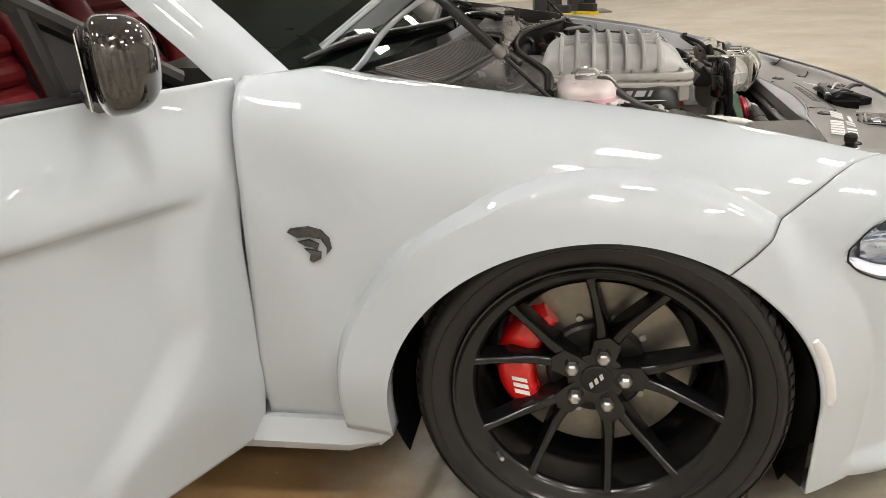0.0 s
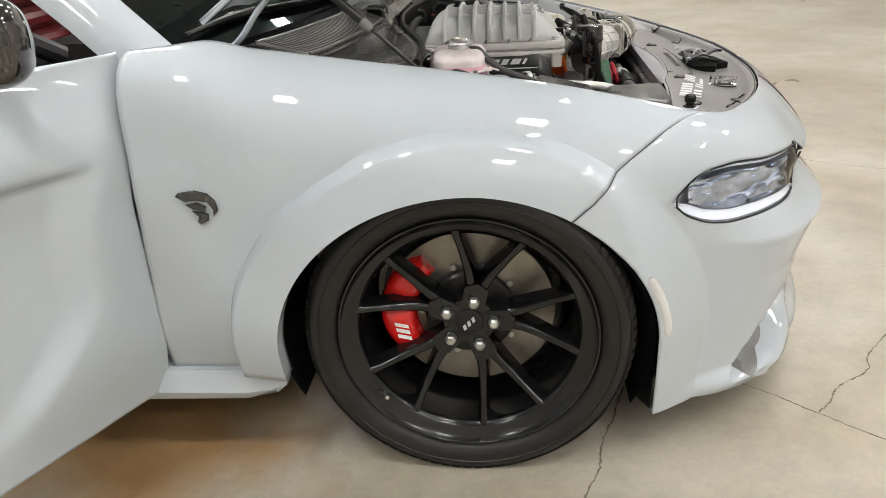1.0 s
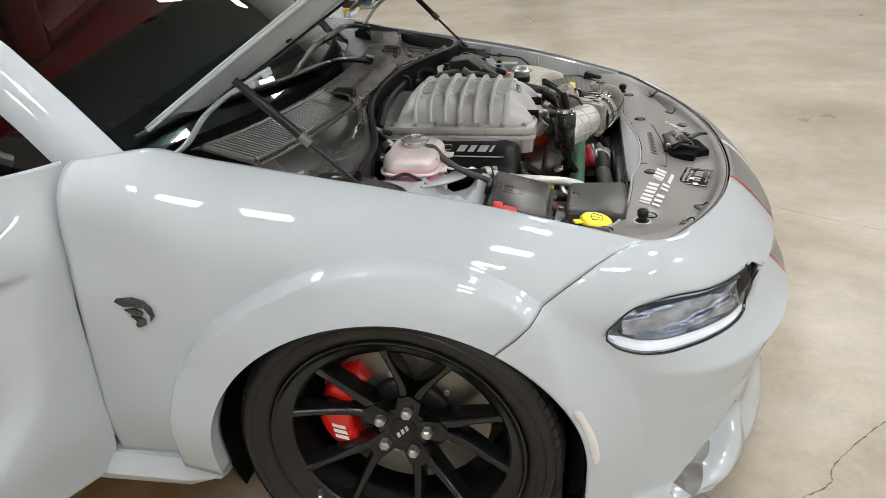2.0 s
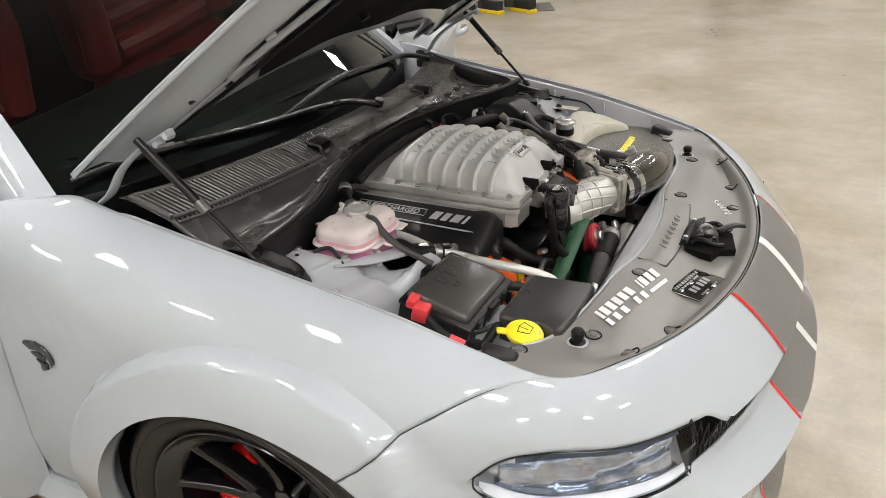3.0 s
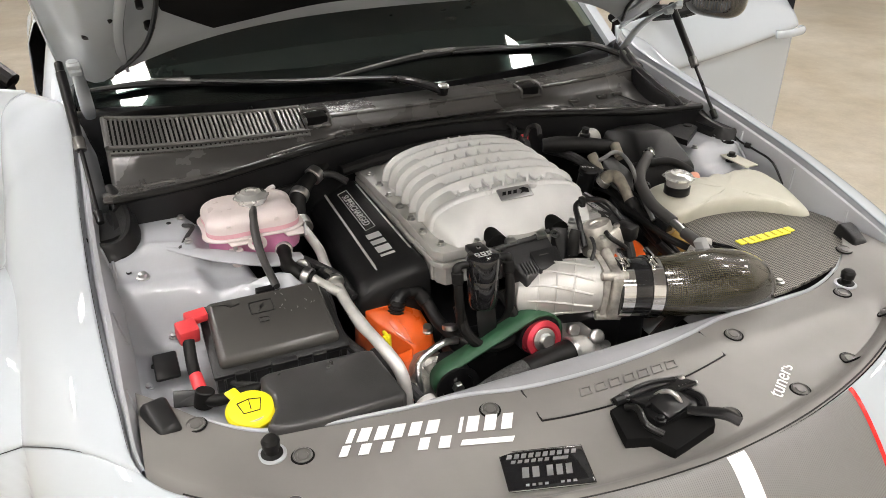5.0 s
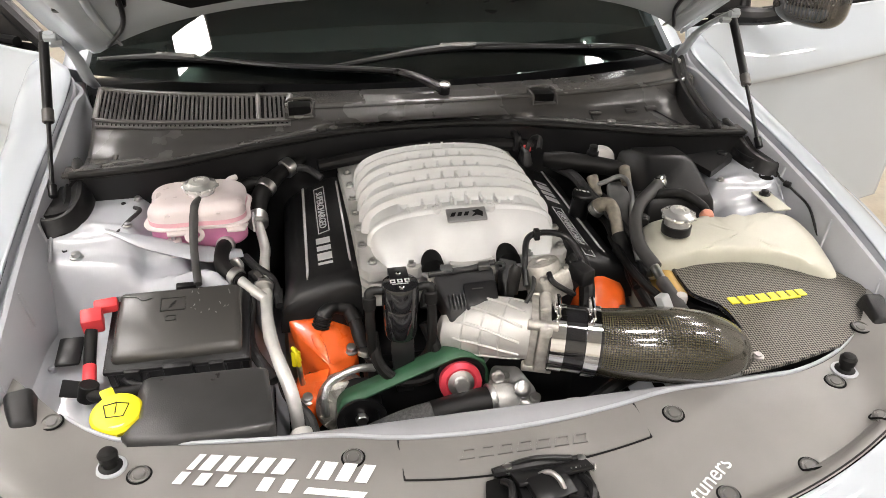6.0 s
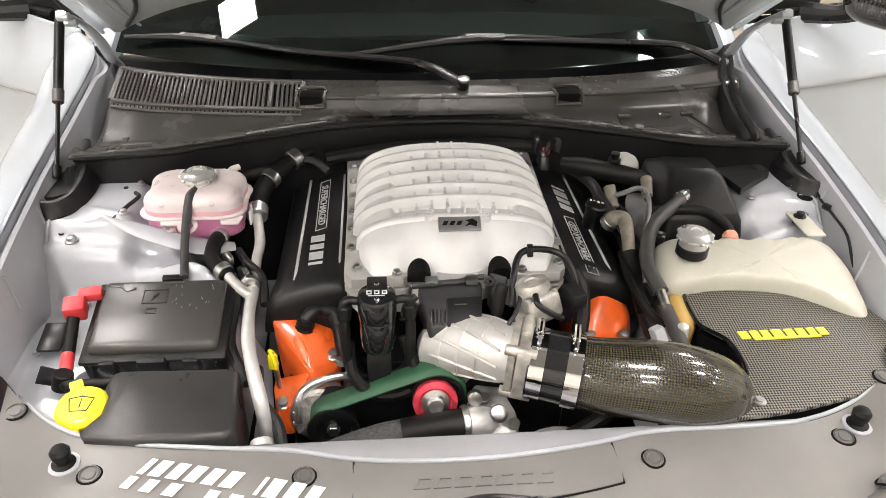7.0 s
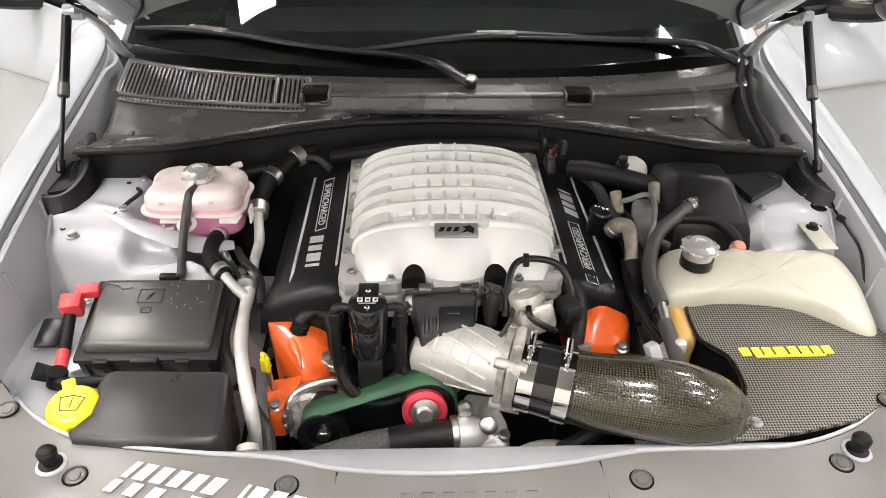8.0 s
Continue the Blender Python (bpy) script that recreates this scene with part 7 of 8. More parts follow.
SNOUT = [((0.300, -0.050, 0.760), 0.034), ((0.315, -0.042, 0.765), 0.046), ((0.335, -0.010, 0.778), 0.052), ((0.358, 0.025, 0.788), 0.050), (tuple(THROAT - DIR * 0.036), 0.047)]


def on_snout(t, a):
    k = min(int(t * 4), 3)
    f = t * 4 - k
    c = Vector(SNOUT[k][0]).lerp(Vector(SNOUT[k + 1][0]), f)
    r = SNOUT[k][1] + (SNOUT[k + 1][1] - SNOUT[k][1]) * f
    return frame_at(c, (0.5, 0.8, 0)) @ Vector((r * math.cos(a), r * math.sin(a), 0))


for k in range(11):
    part("casting_web", tube([on_snout(t, 2 * math.pi * k / 11 + 0.75 * t * t) for t in (0.18, 0.34, 0.50, 0.66, 0.82, 0.98)], [0.0012, 0.0022, 0.0026, 0.0026, 0.0026, 0.0024], 6, 4), CASTING, snout)
for t in (0.42, 0.62, 0.80):
    part("casting_web", tube([on_snout(t, 2 * math.pi * k / 32) for k in range(33)], 0.0018, 6, 2), CASTING, snout)
for sy, sz in ((0.041, 0.041), (-0.041, 0.041), (0.041, -0.041), (-0.041, -0.041)):
    part("throttle_bolt", moved(rod((sy, sz, -0.006), (sy, sz, 0.042), 0.0085, n=12), tf), DIRTYCAST, snout)
part("boss_hose", tube([(0.33, 0.050, 0.835), (0.322, 0.055, 0.868), (0.318, 0.060, 0.880)], [0.010, 0.011, 0.009], 12, 5), RUBBER, snout)
part("actuator", moved(box(-0.033, 0.033, -0.029, 0.029, 0, 0.046, 0.009, 3), pose(0.335, 0.118, 0.828, 10, -18, 18)), DIRTYCAST, snout, "throttle actuator housing")
ACT = pose(0.335, 0.118, 0.828, 10, -18, 18)
part("actuator_motor", moved(revolve([(0.026, 0.030), (0.0275, 0.044), (0.0275, 0.058), (0.025, 0.062), (0.012, 0.063), (0.010, 0.060), (0.003, 0.060)], (0, 0, 0), (0, 0, 1), 28), ACT), DIRTYCAST, snout)
for ax4, ay4 in ((0.027, 0.023), (-0.027, 0.023), (0.027, -0.023), (-0.027, -0.023)):
    part("actuator_bolt", moved(revolve([(0.0055, 0), (0.0055, 0.006), (0.003, 0.007)], (ax4, ay4, 0.044), (0, 0, 1), 10), ACT), STEEL, snout)
part("actuator_wire", moved(tube([(0.026, -0.01, 0.05), (0.040, -0.015, 0.040), (0.044, 0.0, 0.020), (0.036, 0.02, 0.0)], 0.005, 8, 5), ACT), SATIN, snout)
part("actuator_plug", moved(box(-0.02, 0.02, -0.014, 0.014, 0, 0.03, 0.005), pose(0.325, 0.172, 0.842, 0, 0, 20)), PLASTIC, snout)
part("loop_line", tube([(0.335, 0.072, 0.850), (0.300, 0.078, 0.885), (0.262, 0.095, 0.900), (0.255, 0.130, 0.902), (0.262, 0.165, 0.892), (0.295, 0.180, 0.868), (0.325, 0.172, 0.855)], 0.0055, 10, 6), SATIN, snout, "black looped hard line")
part("line_clip", box(0.252, 0.266, 0.105, 0.115, 0.893, 0.912, 0.002), SATIN, snout)

PIPE = [(0.424, 0.148, 0.794), (0.440, 0.205, 0.792), (0.450, 0.270, 0.789), (0.453, 0.328, 0.777), (0.449, 0.376, 0.754), (0.444, 0.396, 0.712), (0.442, 0.400, 0.65)]
pipe = wrapped(part("intake_pipe", tube(PIPE, [0.053, 0.058, 0.062, 0.062, 0.057, 0.050, 0.043], 40, 8), CARBON, car, "glossy carbon fibre intake pipe"), 40, 0.34, 0.32)
for a, w, r, mt, lb in ((-0.060, 0.024, 0.0560, CHROME, "bright steel hose clamp"), (-0.062, 0.084, 0.0548, GLOSS, "black silicone coupler"), (-0.006, 0.024, 0.0580, CHROME, "bright steel hose clamp")):
    c = Vector(PIPE[0]) + DIR * a
    cl = part("hose_clamp" if mt == CHROME else "coupler", revolve([(r - 0.004, 0), (r, 0.001), (r, w - 0.001), (r - 0.004, w)], c, DIR, 48), mt, pipe, lb)
    if mt == CHROME:
        q = c + DIR * (w / 2) + Vector((0.9, -0.26, 0)).normalized() * -0.012 + Vector((0, 0, r + 0.004))
        part("clamp_screw", rod(q - Vector((0.96, -0.276, 0)) * 0.018, q + Vector((0.96, -0.276, 0)) * 0.018, 0.0055, n=10), CHROME, cl)
        part("clamp_spring", rod(q + Vector((0.96, -0.276, 0)) * 0.020, q + Vector((0.96, -0.276, 0)) * 0.040, 0.0035, n=8), CHROME, cl)
sens = part("intake_sensor", moved(box(-0.010, 0.010, -0.009, 0.009, 0, 0.034, 0.003), pose(0.418, 0.290, 0.826, 15, -25, 15)), mat("grey_plug", (0.32, 0.33, 0.33), 0.5), pipe, "grey sensor plug")
part("sensor_collar", moved(rod((0, 0, -0.008), (0, 0, 0.004), 0.014, n=18), pose(0.418, 0.290, 0.826, 15, -25, 15)), SATIN, sens)

# airbox lid
AB = [(0.190, 0.410), (0.182, 0.54), (0.189, 0.612), (0.208, 0.655), (0.268, 0.708), (0.335, 0.740), (0.356, 0.736), (0.388, 0.708), (0.440, 0.652), (0.474, 0.592), (0.494, 0.50), (0.503, 0.440), (0.506, 0.386), (0.492, 0.392), (0.468, 0.405), (0.438, 0.428), (0.408, 0.441), (0.372, 0.442), (0.344, 0.436), (0.322, 0.416), (0.302, 0.402), (0.250, 0.400)]
abx = part("airbox", moved(prism(AB, -0.007, 0.0, 0.0025), Matrix.Translation((0, 0, 0.800)) @ pose(0, 0, 0, 0, 4.7, 0)), CARBONBOX, car, "carbon weave airbox lid with yellow mark")
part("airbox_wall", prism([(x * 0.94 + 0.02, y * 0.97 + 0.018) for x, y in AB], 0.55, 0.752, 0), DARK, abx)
rim = [Matrix.Translation((0, 0, 0.7985)) @ pose(0, 0, 0, 0, 4.7, 0) @ Vector((x, y, 0)) for x, y in AB]
part("rolled_edge", tube(rim[12:] + [rim[0]], 0.0042, 8, 4), GLOSS, abx)
abm = Matrix.Translation((0.338, 0.534, 0.7745)) @ pose(0, 0, 0, 0, 4.7, 0) @ pose(0, 0, 0, 0, 0, 91)
bars([0.020, 0.017, 0.018, 0.023, 0.019, 0.019, 0.017, 0.019], 0.017, 0.0006, abm, YELLOWTEXT, abx, "raised_mark", slant=-0.12, depth=0.0025, label="raised yellow maker's lettering")
bars([0.150], 0.004, 0, abm @ pose(0.006, -0.0105, 0), YELLOWTEXT, abx, "raised_mark", slant=-0.4, depth=0.0025)
part("airbox_bolt", revolve([(0.010, 0), (0.010, 0.003), (0.006, 0.004), (0.006, 0.007), (0.003, 0.007)], (0.478, 0.432, 0.762), (0, 0, 1), 12), STEEL, abx)

# ivory tank
TK = closed([(0.104, 0.41), (0.122, 0.378), (0.178, 0.356), (0.225, 0.360), (0.236, 0.40), (0.228, 0.46), (0.232, 0.53), (0.246, 0.588), (0.272, 0.630), (0.306, 0.675), (0.310, 0.702), (0.288, 0.714), (0.25, 0.718), (0.19, 0.722), (0.138, 0.716), (0.116, 0.690), (0.110, 0.66), (0.117, 0.62), (0.108, 0.585), (0.117, 0.552), (0.100, 0.52), (0.114, 0.49), (0.106, 0.45)], 4)
TKM = Matrix.Translation((0, 0, 0.838)) @ pose(0, 0, 0, 0, 7, 0)
tank = part("coolant_tank", moved(pillow(TK, -0.14, 0.004, 0.030, 8, lambda x, y: 0.0035 * sum(math.exp(-(((y - c) / 0.006) ** 2)) for c in (0.47, 0.535, 0.60, 0.655)) + 0.010 * step(0.20, 0.30, x) * step(0.60, 0.70, y)), TKM), IVORY, car, "ivory plastic coolant tank with chrome cap")
part("tank_foot", moved(box(0.16, 0.31, 0.362, 0.408, -0.17, -0.028, 0.02, 3), TKM), AMBER, tank, "amber stained tank side")
part("tank_plug", revolve([(0.015, 0), (0.014, 0.008), (0.010, 0.014), (0.003, 0.016)], (0.108, 0.528, 0.818), (0.3, 0, 1), 18), mat("pale_red_plastic", (0.80, 0.36, 0.25), 0.4), tank)
part("tank_tab", box(0.040, 0.128, 0.668, 0.706, 0.828, 0.832, 0.0015), IVORY, tank)
part("tab_bolt", revolve([(0.012, 0), (0.012, 0.003), (0.008, 0.004), (0.008, 0.010), (0.004, 0.011)], (0.058, 0.688, 0.831), (0, 0, 1), 12), SATIN, tank)


CAPM = mat("bright_cap", (0.78, 0.78, 0.77), 0.22, metal=0.7, var=0.05)


def pressure_cap(p, r, parent):
    x, y, z = p
    cap = part("pressure_cap", revolve([(r * 0.86, -0.022), (r * 0.86, -0.004), (r, -0.003), (r * 1.04, 0.0), (r, 0.004), (r * 0.80, 0.006), (r * 0.62, 0.011), (r * 0.34, 0.012), (r * 0.30, 0.009), (r * 0.1, 0.009)], p, (0.05, 0, 1), 8 * 4), CAPM, parent, "chrome pressure cap")
    for k in range(8):
        a = 2 * math.pi * k / 8
        part("cap_tab", rod((x + r * 0.98 * math.cos(a), y + r * 0.98 * math.sin(a), z - 0.003), (x + r * 0.98 * math.cos(a), y + r * 0.98 * math.sin(a), z + 0.003), r * 0.16, n=10), CAPM, cap)
    part("cap_neck", rod((x, y, z - 0.038), (x, y, z - 0.018), r * 0.92, n=28), SATIN, cap)


pressure_cap((0.165, 0.430, 0.862), 0.031, tank)

# pink reservoir
RS = []
for k in range(72):
    a = 2 * math.pi * k / 72
    f = 1 - 0.045 * math.exp(-((math.sin(a) / 0.16) ** 2)) - 0.05 * math.exp(-((math.cos(a) / 0.16) ** 2))
    RS.append((-0.028 + 0.068 * f * math.copysign(abs(math.cos(a)) ** 0.50, math.cos(a)), -0.476 + 0.091 * f * math.copysign(abs(math.sin(a)) ** 0.50, math.sin(a))))


def about(s):
    return [((x + 0.028) * s - 0.028, (y + 0.476) * s - 0.476) for x, y in RS]


res = part("coolant_reservoir", pillow(RS, 0.858, 0.892, 0.022, 8, lambda x, y: 0.004 * math.exp(-(((y + 0.476) / 0.010) ** 2)) * step(0.02, 0.04, abs(x + 0.028)) + 0.004 * math.exp(-(((x + 0.028) / 0.010) ** 2)) * step(0.04, 0.06, abs(y + 0.476))), PINKTANK, car, "translucent pinkish coolant reservoir with chrome cap")
part("reservoir_seam", prism(about(1.10), 0.8475, 0.8525, 0.0018, both=True), PINKTANK, res)
part("reservoir_band", prism(about(1.006), 0.8528, 0.862, 0.0015), mat("pink_band", (0.72, 0.40, 0.46), 0.36, var=0.06, scale=8), res, "pink coolant line")
bowl = part("reservoir_bowl", pillow(about(0.985), -0.8475, -0.800, 0.012, 4), MAGENTA, res)
for v in bowl.data.vertices:
    v.co.z = -v.co.z
bowl.data.flip_normals()
tagged(bowl, "magenta coolant showing through the lower half")
for y, s in ((-0.512, 1), (-0.405, 1)):
    part("mount_ear", block([(0.028, y - 0.022, 0.8472), (0.028, y + 0.022, 0.8472), (0.056, y - 0.016, 0.8472), (0.056, y + 0.016, 0.8472), (0.028, y - 0.022, 0.8435), (0.028, y + 0.022, 0.8435), (0.056, y - 0.016, 0.8435), (0.056, y + 0.016, 0.8435)], 0.0012), PINKTANK, res)
part("vent_spout", tube([(-0.085, -0.428, 0.872), (-0.100, -0.420, 0.878), (-0.112, -0.408, 0.878)], [0.008, 0.007, 0.006], 12, 4), PINKTANK, res)
part("sight_label", box(-0.018, 0.010, -0.378, -0.374, 0.815, 0.845, 0.001), WHITE, res)
pressure_cap((-0.026, -0.468, 0.904), 0.031, res)
part("reservoir_boss", rod((0.045, -0.520, 0.80), (0.045, -0.520, 0.832), 0.014, n=16), PINKTANK, res)
part("boss_stud", rod((0.045, -0.520, 0.83), (0.045, -0.520, 0.846), 0.004, n=10), STEEL, res)
part("overflow_hose", tube([(0.0, -0.470, 0.890), (0.022, -0.476, 0.886), (0.045, -0.480, 0.862), (0.09, -0.480, 0.832), (0.16, -0.472, 0.802)], [0.006, 0.0085, 0.0085, 0.0075, 0.0075], 12, 6), HOSEGREY, res, "dark grey overflow hose")
part("hose_ring", revolve([(0.018, 0), (0.018, 0.003), (0.010, 0.003), (0.010, 0)], (0.056, -0.480, 0.842), (0.4, 0, 1), 20, False), PINKTANK, res)
part("tower_brace", tube([(0.02, -0.640, 0.850), (0.055, -0.56, 0.834), (0.075, -0.46, 0.812), (0.06, -0.40, 0.800)], [0.006, 0.020, 0.024, 0.012], 10, 6, 0.35), BAYPAINT, car, "light grey pressed brace")

# fuse box and battery-side box
FUSELID = mat("fuse_lid_plastic", (0.054, 0.052, 0.049), 0.27, var=0.03, rvar=0.012, scale=9, bump=0.06, bscale=700)
TIP = Matrix.Translation((0.165, -0.50, 0.808)) @ pose(0, 0, 0, 0, 14, 0)
fuse = part("fuse_box", moved(box(-0.004, 0.158, -0.112, 0.112, -0.075, -0.018, 0.006), TIP), PLASTIC, car, "black fuse box with moulded lid symbols")
part("lid", moved(box(0.0, 0.150, -0.105, 0.105, -0.022, 0.0, 0.010, 3, 0.006), TIP), FUSELID, fuse, "dark grey moulded lid")
part("lid_rim", moved(box(-0.006, 0.160, -0.115, 0.115, -0.030, -0.020, 0.003), TIP), PLASTIC, fuse)
part("lid_clip", moved(box(0.155, 0.168, -0.022, 0.022, -0.050, -0.014, 0.003), TIP), PLASTIC, fuse)
part("lid_clip", moved(box(-0.012, 0.0, -0.010, 0.025, -0.030, -0.006, 0.003), TIP), PLASTIC, fuse)
for k in range(9):
    y = -0.098 + 0.0245 * k
    part("rim_rib", moved(box(0.1575, 0.1610, y - 0.002, y + 0.002, -0.070, -0.030, 0.001, 1), TIP), PLASTIC, fuse)
for y in (-0.07, 0.06):
    part("lid_clip", moved(box(0.157, 0.166, y - 0.012, y + 0.012, -0.046, -0.018, 0.003), TIP), PLASTIC, fuse)
SCUFF = mat("pale_scuff", (0.15, 0.147, 0.14), 0.6, var=0.4, scale=400)
rs = random.Random(5)
for k in range(16):
    sx, sy, a, w = rs.uniform(0.010, 0.075), rs.uniform(0.015, 0.085), rs.uniform(-0.5, 0.5), rs.uniform(0.001, 0.004)
    d = Vector((math.cos(a), math.sin(a), 0)) * w
    part("scuff", moved(tube([Vector((sx, sy, 0.0)) - d, Vector((sx + 0.001, sy + 0.001, 0.0003)), Vector((sx, sy, 0.0)) + d], [0.0003, 0.0010, 0.0003], 5, 3, 0.4), TIP), SCUFF, fuse)
SYM = TIP @ Matrix.Translation((0, 0, 0.0006))
part("symbol", moved(tube([(0.030, -0.030, 0), (0.030, 0.010, 0), (0.058, 0.010, 0), (0.058, -0.030, 0), (0.030, -0.030, 0)], 0.0009, 6, 2, smooth=False), SYM), SATIN, fuse)
part("symbol", moved(tube([(0.036, -0.005, 0), (0.045, -0.014, 0), (0.042, -0.006, 0), (0.052, -0.016, 0)], 0.0009, 6, 2, smooth=False), SYM), SATIN, fuse)
part("symbol", moved(tube([(0.070, -0.020, 0), (0.070, -0.004, 0), (0.080, -0.004, 0), (0.080, -0.020, 0), (0.070, -0.020, 0)], 0.0008, 6, 2, smooth=False), SYM), SATIN, fuse)
part("symbol", moved(tube([(0.018, -0.092, 0), (0.022, -0.070, 0), (0.030, -0.060, 0), (0.026, -0.045, 0)], 0.0009, 6, 3), SYM), SATIN, fuse)
red = part("red_terminal", moved(box(-0.014, 0.018, -0.013, 0.021, -0.030, 0.002, 0.004), Matrix.Translation((0.222, -0.642, 0.802)) @ pose(0, 0, 0, 0, 14, 10)), REDCAP, car, "red plastic battery terminal cover")
part("terminal_arm", moved(box(-0.034, -0.012, 0.008, 0.046, -0.020, -0.002, 0.004), Matrix.Translation((0.222, -0.642, 0.802)) @ pose(0, 0, 0, 0, 14, 10)), REDCAP, red)
cab = part("battery_cable", tube([(0.232, -0.640, 0.778), (0.262, -0.642, 0.752), (0.298, -0.640, 0.733), (0.332, -0.634, 0.730), (0.348, -0.618, 0.732), (0.348, -0.585, 0.734), (0.348, -0.550, 0.735)], 0.0100, 12, 6), RUBBER, car, "black battery cable with red sleeve")
part("red_sleeve", tube([(0.282, -0.641, 0.741), (0.312, -0.638, 0.731)], 0.0108, 12, 3), REDCAP, cab)
part("cable_bracket", block([(0.300, -0.680, 0.735), (0.300, -0.676, 0.735), (0.316, -0.640, 0.738), (0.318, -0.644, 0.738), (0.325, -0.684, 0.720), (0.325, -0.680, 0.720), (0.335, -0.640, 0.722), (0.337, -0.644, 0.722)], 0.001), SATIN, cab)
part("cable_elbow", rod((0.334, -0.640, 0.716), (0.330, -0.632, 0.744), 0.0155, n=18), RUBBER, cab)
part("harness_plate", moved(box(-0.030, 0.030, -0.020, 0.020, 0, 0.008, 0.004), pose(0.232, -0.682, 0.735, 0, 12, 0)), SATIN, car)
box2 = part("battery_side_box", prism([(0.348, -0.375), (0.355, -0.357), (0.480, -0.346), (0.492, -0.356), (0.492, -0.490), (0.484, -0.552), (0.470, -0.562), (0.452, -0.553), (0.436, -0.543), (0.400, -0.543), (0.380, -0.552), (0.350, -0.548), (0.344, -0.535)], 0.62, 0.760, 0.010, 3), mat("duct_plastic", (0.034, 0.034, 0.034), 0.30, var=0.15, scale=20, bump=0.15, bscale=500), car, "textured black plastic air duct box")
part("duct_body", prism([(0.350, -0.495), (0.355, -0.38), (0.48, -0.36), (0.48, -0.540)], 0.50, 0.63, 0.012), PLASTIC, box2)
# washer filler
wf = part("washer_cap", moved(revolve([(0.036, -0.004), (0.038, 0.0), (0.038, 0.005), (0.034, 0.010), (0.022, 0.013), (0.006, 0.013)], (0, 0, 0), (0, 0, 1), 36), pose(0.415, -0.576, 0.747, 0, 10, 0)), YELLOW, car, "bright yellow washer fluid cap with black symbol")
part("cap_tab", moved(box(-0.056, -0.030, -0.010, 0.010, -0.002, 0.004, 0.003), pose(0.415, -0.576, 0.747, 0, 10, 25)), YELLOW, wf)
part("cap_tab", moved(box(0.030, 0.050, -0.016, 0.016, -0.004, 0.004, 0.004), pose(0.415, -0.576, 0.747, 0, 10, -15)), YELLOW, wf)
part("filler_neck", rod((0.425, -0.572, 0.68), (0.416, -0.576, 0.750), 0.031, n=28), IVORY, wf)
WS = pose(0.415, -0.576, 0.747, 0, 10, 0) @ Matrix.Translation((0, 0, 0.0132))
part("wash_symbol", moved(tube([(-0.010, -0.018, 0), (-0.014, 0.0, 0), (-0.010, 0.018, 0), (0.012, 0.012, 0), (0.012, -0.012, 0), (-0.010, -0.018, 0)], 0.0010, 6, 2, smooth=False), WS), SATIN, wf)
part("wash_symbol", moved(tube([(-0.018, 0, -0.001), (0.006, 0, 0)], 0.0009, 6, 2), WS), SATIN, wf)

# hoses and lines
wp = part("coolant_line", tube([(-0.040, -0.372, 0.812), (0.0, -0.364, 0.802), (0.04, -0.358, 0.792), (0.08, -0.360, 0.784), (0.12, -0.360, 0.775), (0.16, -0.358, 0.771), (0.22, -0.357, 0.767), (0.28, -0.352, 0.761), (0.32, -0.344, 0.757), (0.36, -0.333, 0.746), (0.390, -0.323, 0.728), (0.404, -0.318, 0.690), (0.410, -0.316, 0.60)], [0.0095, 0.0095, 0.010, 0.0095, 0.0105, 0.0115, 0.010, 0.0118, 0.0105, 0.0115, 0.0115, 0.011, 0.011], 14, 6), WHITEPIPE, car, "pale metal coolant line")
part("line_branch", tube([(0.180, -0.360, 0.772), (0.165, -0.384, 0.786), (0.142, -0.406, 0.797)], 0.0095, 12, 4), WHITEPIPE, wp)
part("branch_hose", tube([(0.150, -0.400, 0.796), (0.118, -0.428, 0.802), (0.088, -0.436, 0.806), (0.055, -0.432, 0.812), (0.035, -0.428, 0.806)], 0.0145, 12, 6), RUBBER, wp)
part("branch_clip", rod((0.146, -0.403, 0.797), (0.134, -0.414, 0.799), 0.0175, n=16), STEEL, wp)
part("branch_clip", rod((0.050, -0.431, 0.812), (0.036, -0.428, 0.808), 0.0175, n=16), STEEL, wp)
hh = part("heater_hose", tube([(-0.045, -0.372, 0.812), (-0.075, -0.370, 0.822), (-0.11, -0.362, 0.835), (-0.145, -0.338, 0.850), (-0.17, -0.31, 0.862), (-0.20, -0.27, 0.87)], [0.015, 0.018, 0.019, 0.018, 0.015, 0.012], 14, 6), RUBBER, car, "black heater hose with bright clips")
for p, q in (((-0.03, -0.370, 0.81), (-0.055, -0.371, 0.816)), ((-0.120, -0.356, 0.840), (-0.135, -0.346, 0.846)), ((-0.168, -0.312, 0.861), (-0.182, -0.296, 0.866))):
    part("hose_clip", rod(p, q, 0.021, n=16), STEEL, hh)
part("hose_sleeve", tube([(-0.13, -0.45, 0.83), (-0.15, -0.39, 0.842), (-0.145, -0.345, 0.850)], 0.014, 12, 5), RUBBER, hh)
rh = part("radiator_hose", tube([(0.470, -0.260, 0.655), (0.455, -0.205, 0.672), (0.445, -0.140, 0.688), (0.440, -0.09, 0.694)], 0.022, 20, 8), mat("braided_sleeve", (0.05, 0.05, 0.05), 0.6, var=0.5, scale=260, bump=0.8, bscale=500), car, "braided black radiator hose")
part("hose_end", tube([(0.443, -0.105, 0.692), (0.438, -0.05, 0.698), (0.435, -0.005, 0.70)], [0.024, 0.025, 0.025], 20, 5), RUBBER, rh)
part("hose_band", rod((0.434, -0.012, 0.70), (0.433, -0.002, 0.70), 0.028, n=24), STEEL, rh)
